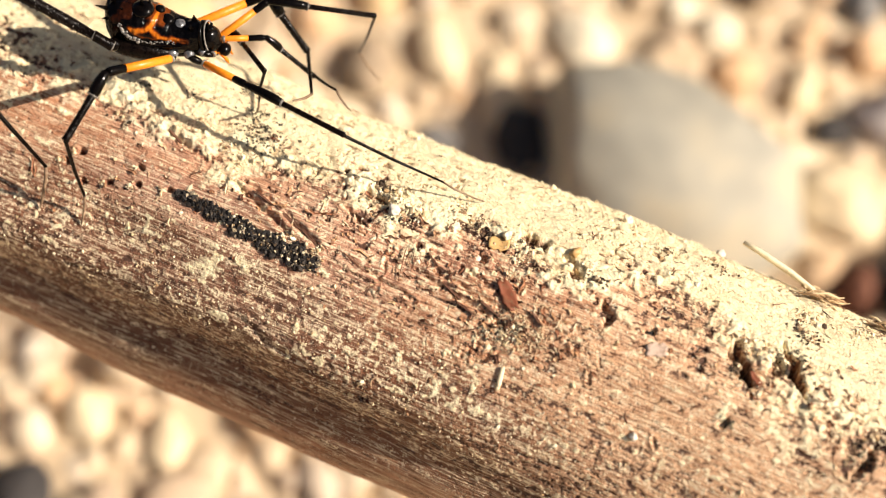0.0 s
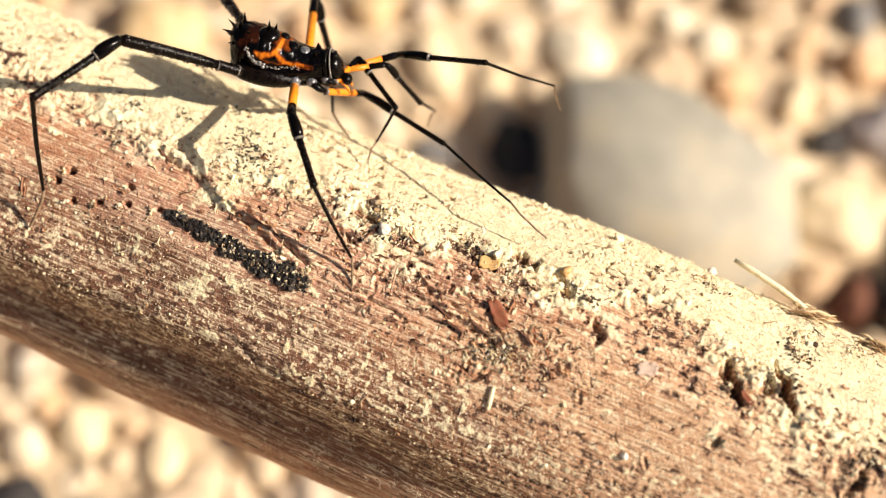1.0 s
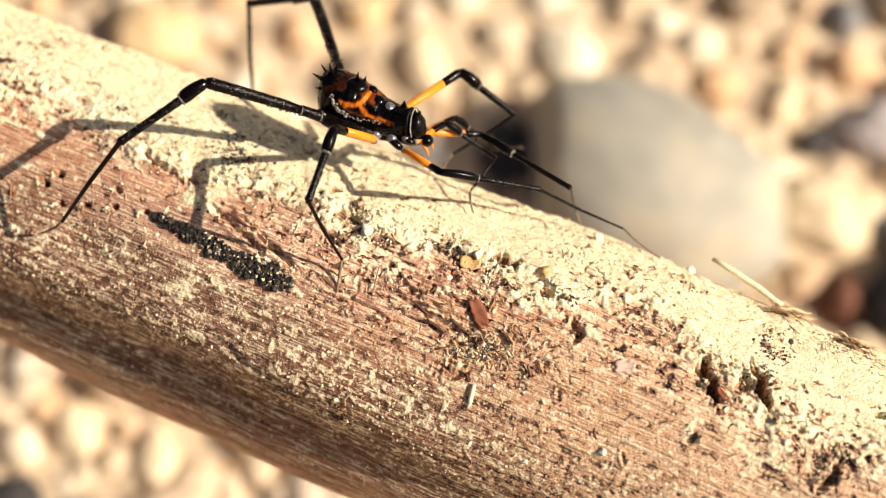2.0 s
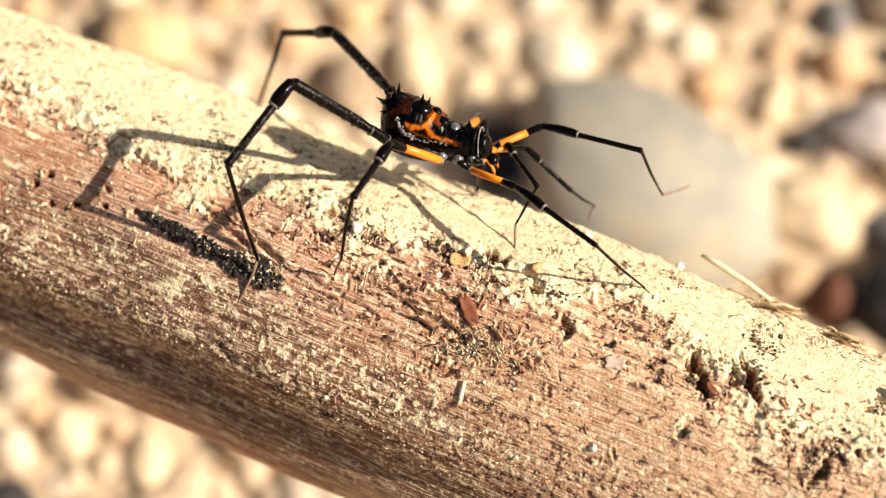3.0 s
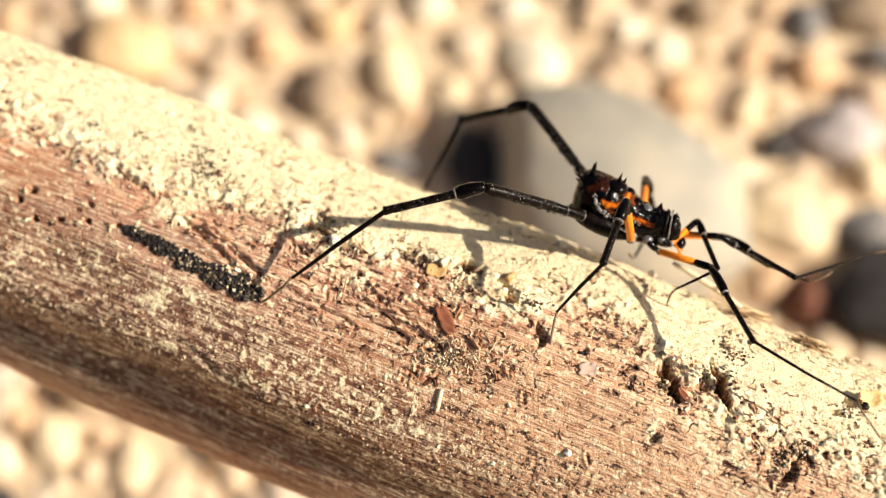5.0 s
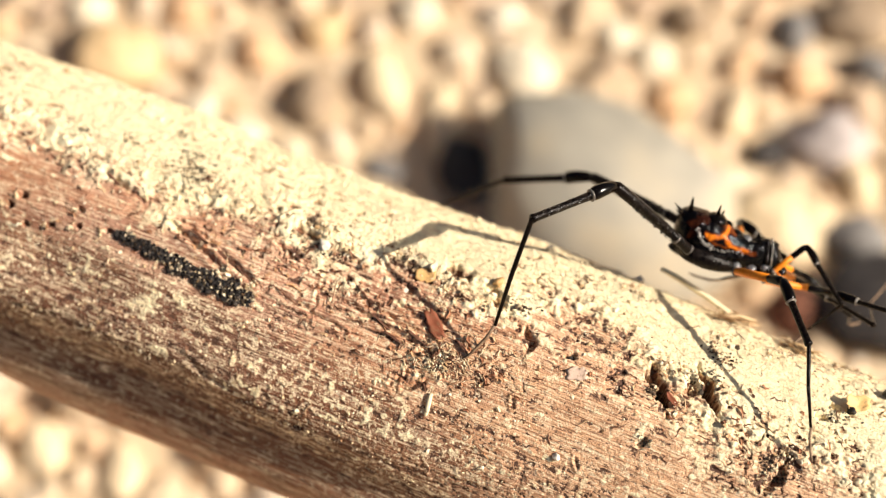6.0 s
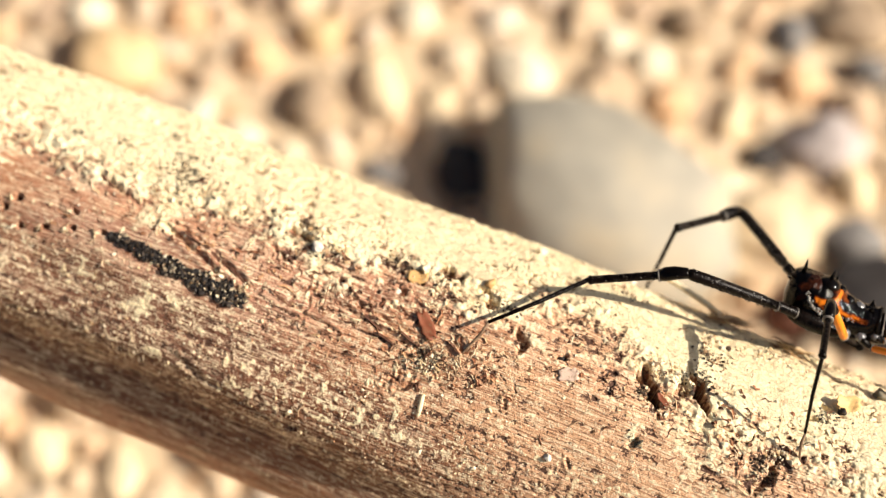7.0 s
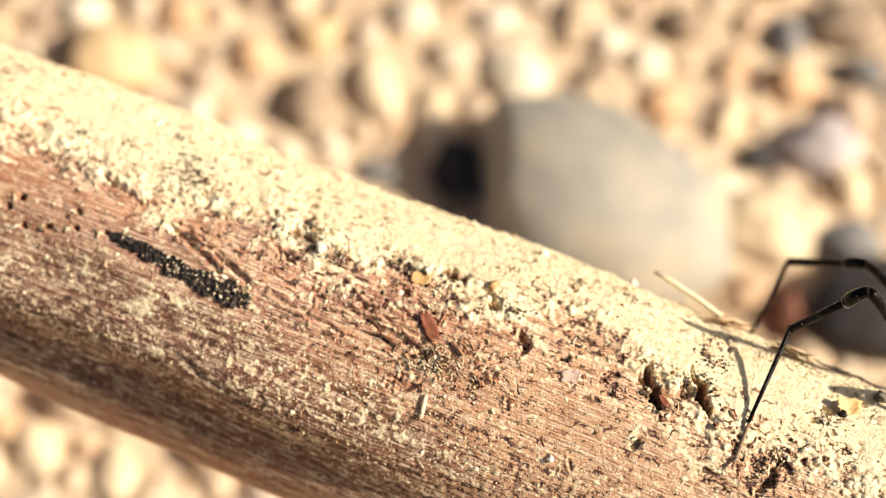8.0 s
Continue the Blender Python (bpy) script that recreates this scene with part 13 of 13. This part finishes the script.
    walk(legs[1, 1][3], [
        (0.0, j(2015, 13, -345, 0, 43, -25)), (0.1, j(1961, 93, -528, 0, 37, -21)), (0.2, j(1863, 183, -859, 40, 63, 36)), (0.3, j(1709, 312, -992, 86, 48, 99)), (0.4, j(1632, 398, -978, 97, 44, 122)),
        (0.5, j(1673, 417, -915, 89, 53, 121)), (0.6, j(1831, 446, -792, 0, 47, 22)), (0.7, j(2012, 454, -654, -7, 27, -1)), (0.8, j(1974, 549, -708, -5, 43, -9)), (0.9, j(1869, 627, -765, 1, 73, -2)),
        (1.0, j(1753, 735, -776, 161, 75, 159)), (1.1, j(1636, 843, -663, 69, 74, 65)), (1.2, j(1610, 858, -548, 47, 39, 48)), (1.3, j(1673, 806, -498, 39, 27, 45)), (1.4, j(1774, 713, -670, 19, 40, 23)),
        (1.5, j(1859, 661, -834, -10, 64, -21)), (1.6, j(1826, 717, -858, 159, 87, 148)), (1.7, j(1731, 827, -846, 133, 52, 128)), (1.8, j(1654, 959, -800, 119, 42, 119)), (1.9, j(1621, 1076, -725, 108, 40, 112)),
        (2.0, j(1612, 1154, -626, 92, 41, 98)), (2.1, j(1614, 1185, -520, 71, 38, 75)), (2.2, j(1630, 1178, -422, 51, 27, 52)), (2.3, j(1669, 1146, -334, 37, 13, 32)), (2.4, j(1732, 1104, -259, 28, -1, 13)),
        (2.5, j(1820, 1052, -207, 24, -11, -5)), (2.6, j(1914, 992, -197, 20, -14, -20)), (2.7, j(1981, 918, -225, 14, -5, -27)), (2.8, j(2008, 846, -344, 7, 10, -26)), (2.9, j(1999, 782, -567, 2, 50, -23)),
        (3.0, j(1944, 717, -762, 133, 79, 111)), (3.1, j(1870, 670, -844, 116, 45, 100)), (3.2, j(1784, 653, -860, 103, 33, 90)), (3.3, j(1708, 664, -863, 97, 27, 93)), (3.4, j(1598, 705, -832, 96, 26, 106)),
        (3.5, j(1485, 758, -778, 97, 28, 122)), (3.6, j(1420, 800, -713, 99, 36, 140)), (3.7, j(1457, 816, -670, 109, 48, 164)), (3.8, j(1623, 786, -633, 144, 70, -148)), (3.9, j(1814, 705, -608, -124, 68, -59)),
        (4.0, j(1955, 589, -595, -92, 45, -30)), (4.1, j(2012, 468, -587, -84, 20, -28)), (4.2, j(1983, 377, -553, -85, 23, -48)), (4.3, j(1898, 385, -573, -78, 23, -48)), (4.4, j(1824, 400, -594, -71, 20, -49)),
        (4.5, j(1768, 410, -607, -65, 16, -50)), (4.6, j(1924, 429, -485, -55, 13, -39)), (4.7, j(2077, 454, -344, -48, -9, -23)), (4.8, j(2193, 439, -277, -45, -28, -10)), (4.9, j(2270, 416, -234, -45, -41, 3)),
        (5.0, j(2286, 396, -197, -44, -46, 11)), (5.1, j(2287, 382, -177, -42, -50, 17)), (5.2, j(2267, 372, -176, -40, -47, 24)), (5.3, j(2235, 368, -198, -37, -43, 29)), (5.4, j(2201, 372, -241, -32, -37, 33)),
        (5.5, j(2167, 386, -302, -27, -31, 36)), (5.6, j(2135, 409, -376, -21, -24, 39)), (5.7, j(2104, 443, -458, -15, -17, 41)), (5.8, j(2067, 487, -541, -9, -9, 43)), (5.9, j(2013, 542, -617, -2, -2, 45)),
        (6.0, j(1925, 608, -673, 0, 5, 47)), (6.1, j(1804, 697, -703, 0, 10, 48)), (6.2, j(1667, 755, -682, 0, 15, 49)), (6.3, j(1557, 802, -639, 0, 18, 50)), (6.4, j(1495, 826, -591, 0, 21, 49)),
        (6.5, j(1485, 833, -555, 0, 23, 46)), (6.6, j(1489, 821, -536, 0, 25, 43)), (6.7, j(1500, 816, -538, 0, 26, 40)), (6.8, j(1519, 824, -554, 0, 27, 38)), (6.9, j(1553, 855, -577, 0, 27, 35)),
        (7.0, j(1586, 885, -590, 0, 27, 35)), (7.1, j(1617, 936, -605, 0, 26, 34)), (7.2, j(1639, 979, -614, 0, 25, 36)), (7.3, j(1659, 997, -617, 0, 24, 40)), (7.4, j(1684, 989, -618, 0, 23, 44)),
        (7.5, j(1708, 963, -619, 0, 22, 49)), (7.6, j(1718, 932, -618, 0, 22, 53)), (7.7, j(1708, 900, -613, 0, 22, 57)), (7.8, j(1677, 870, -603, 0, 22, 62)), (7.9, j(1623, 842, -589, 0, 23, 67)),
        (8.0, j(1544, 817, -570, 0, 23, 71)),
    ])


motions()
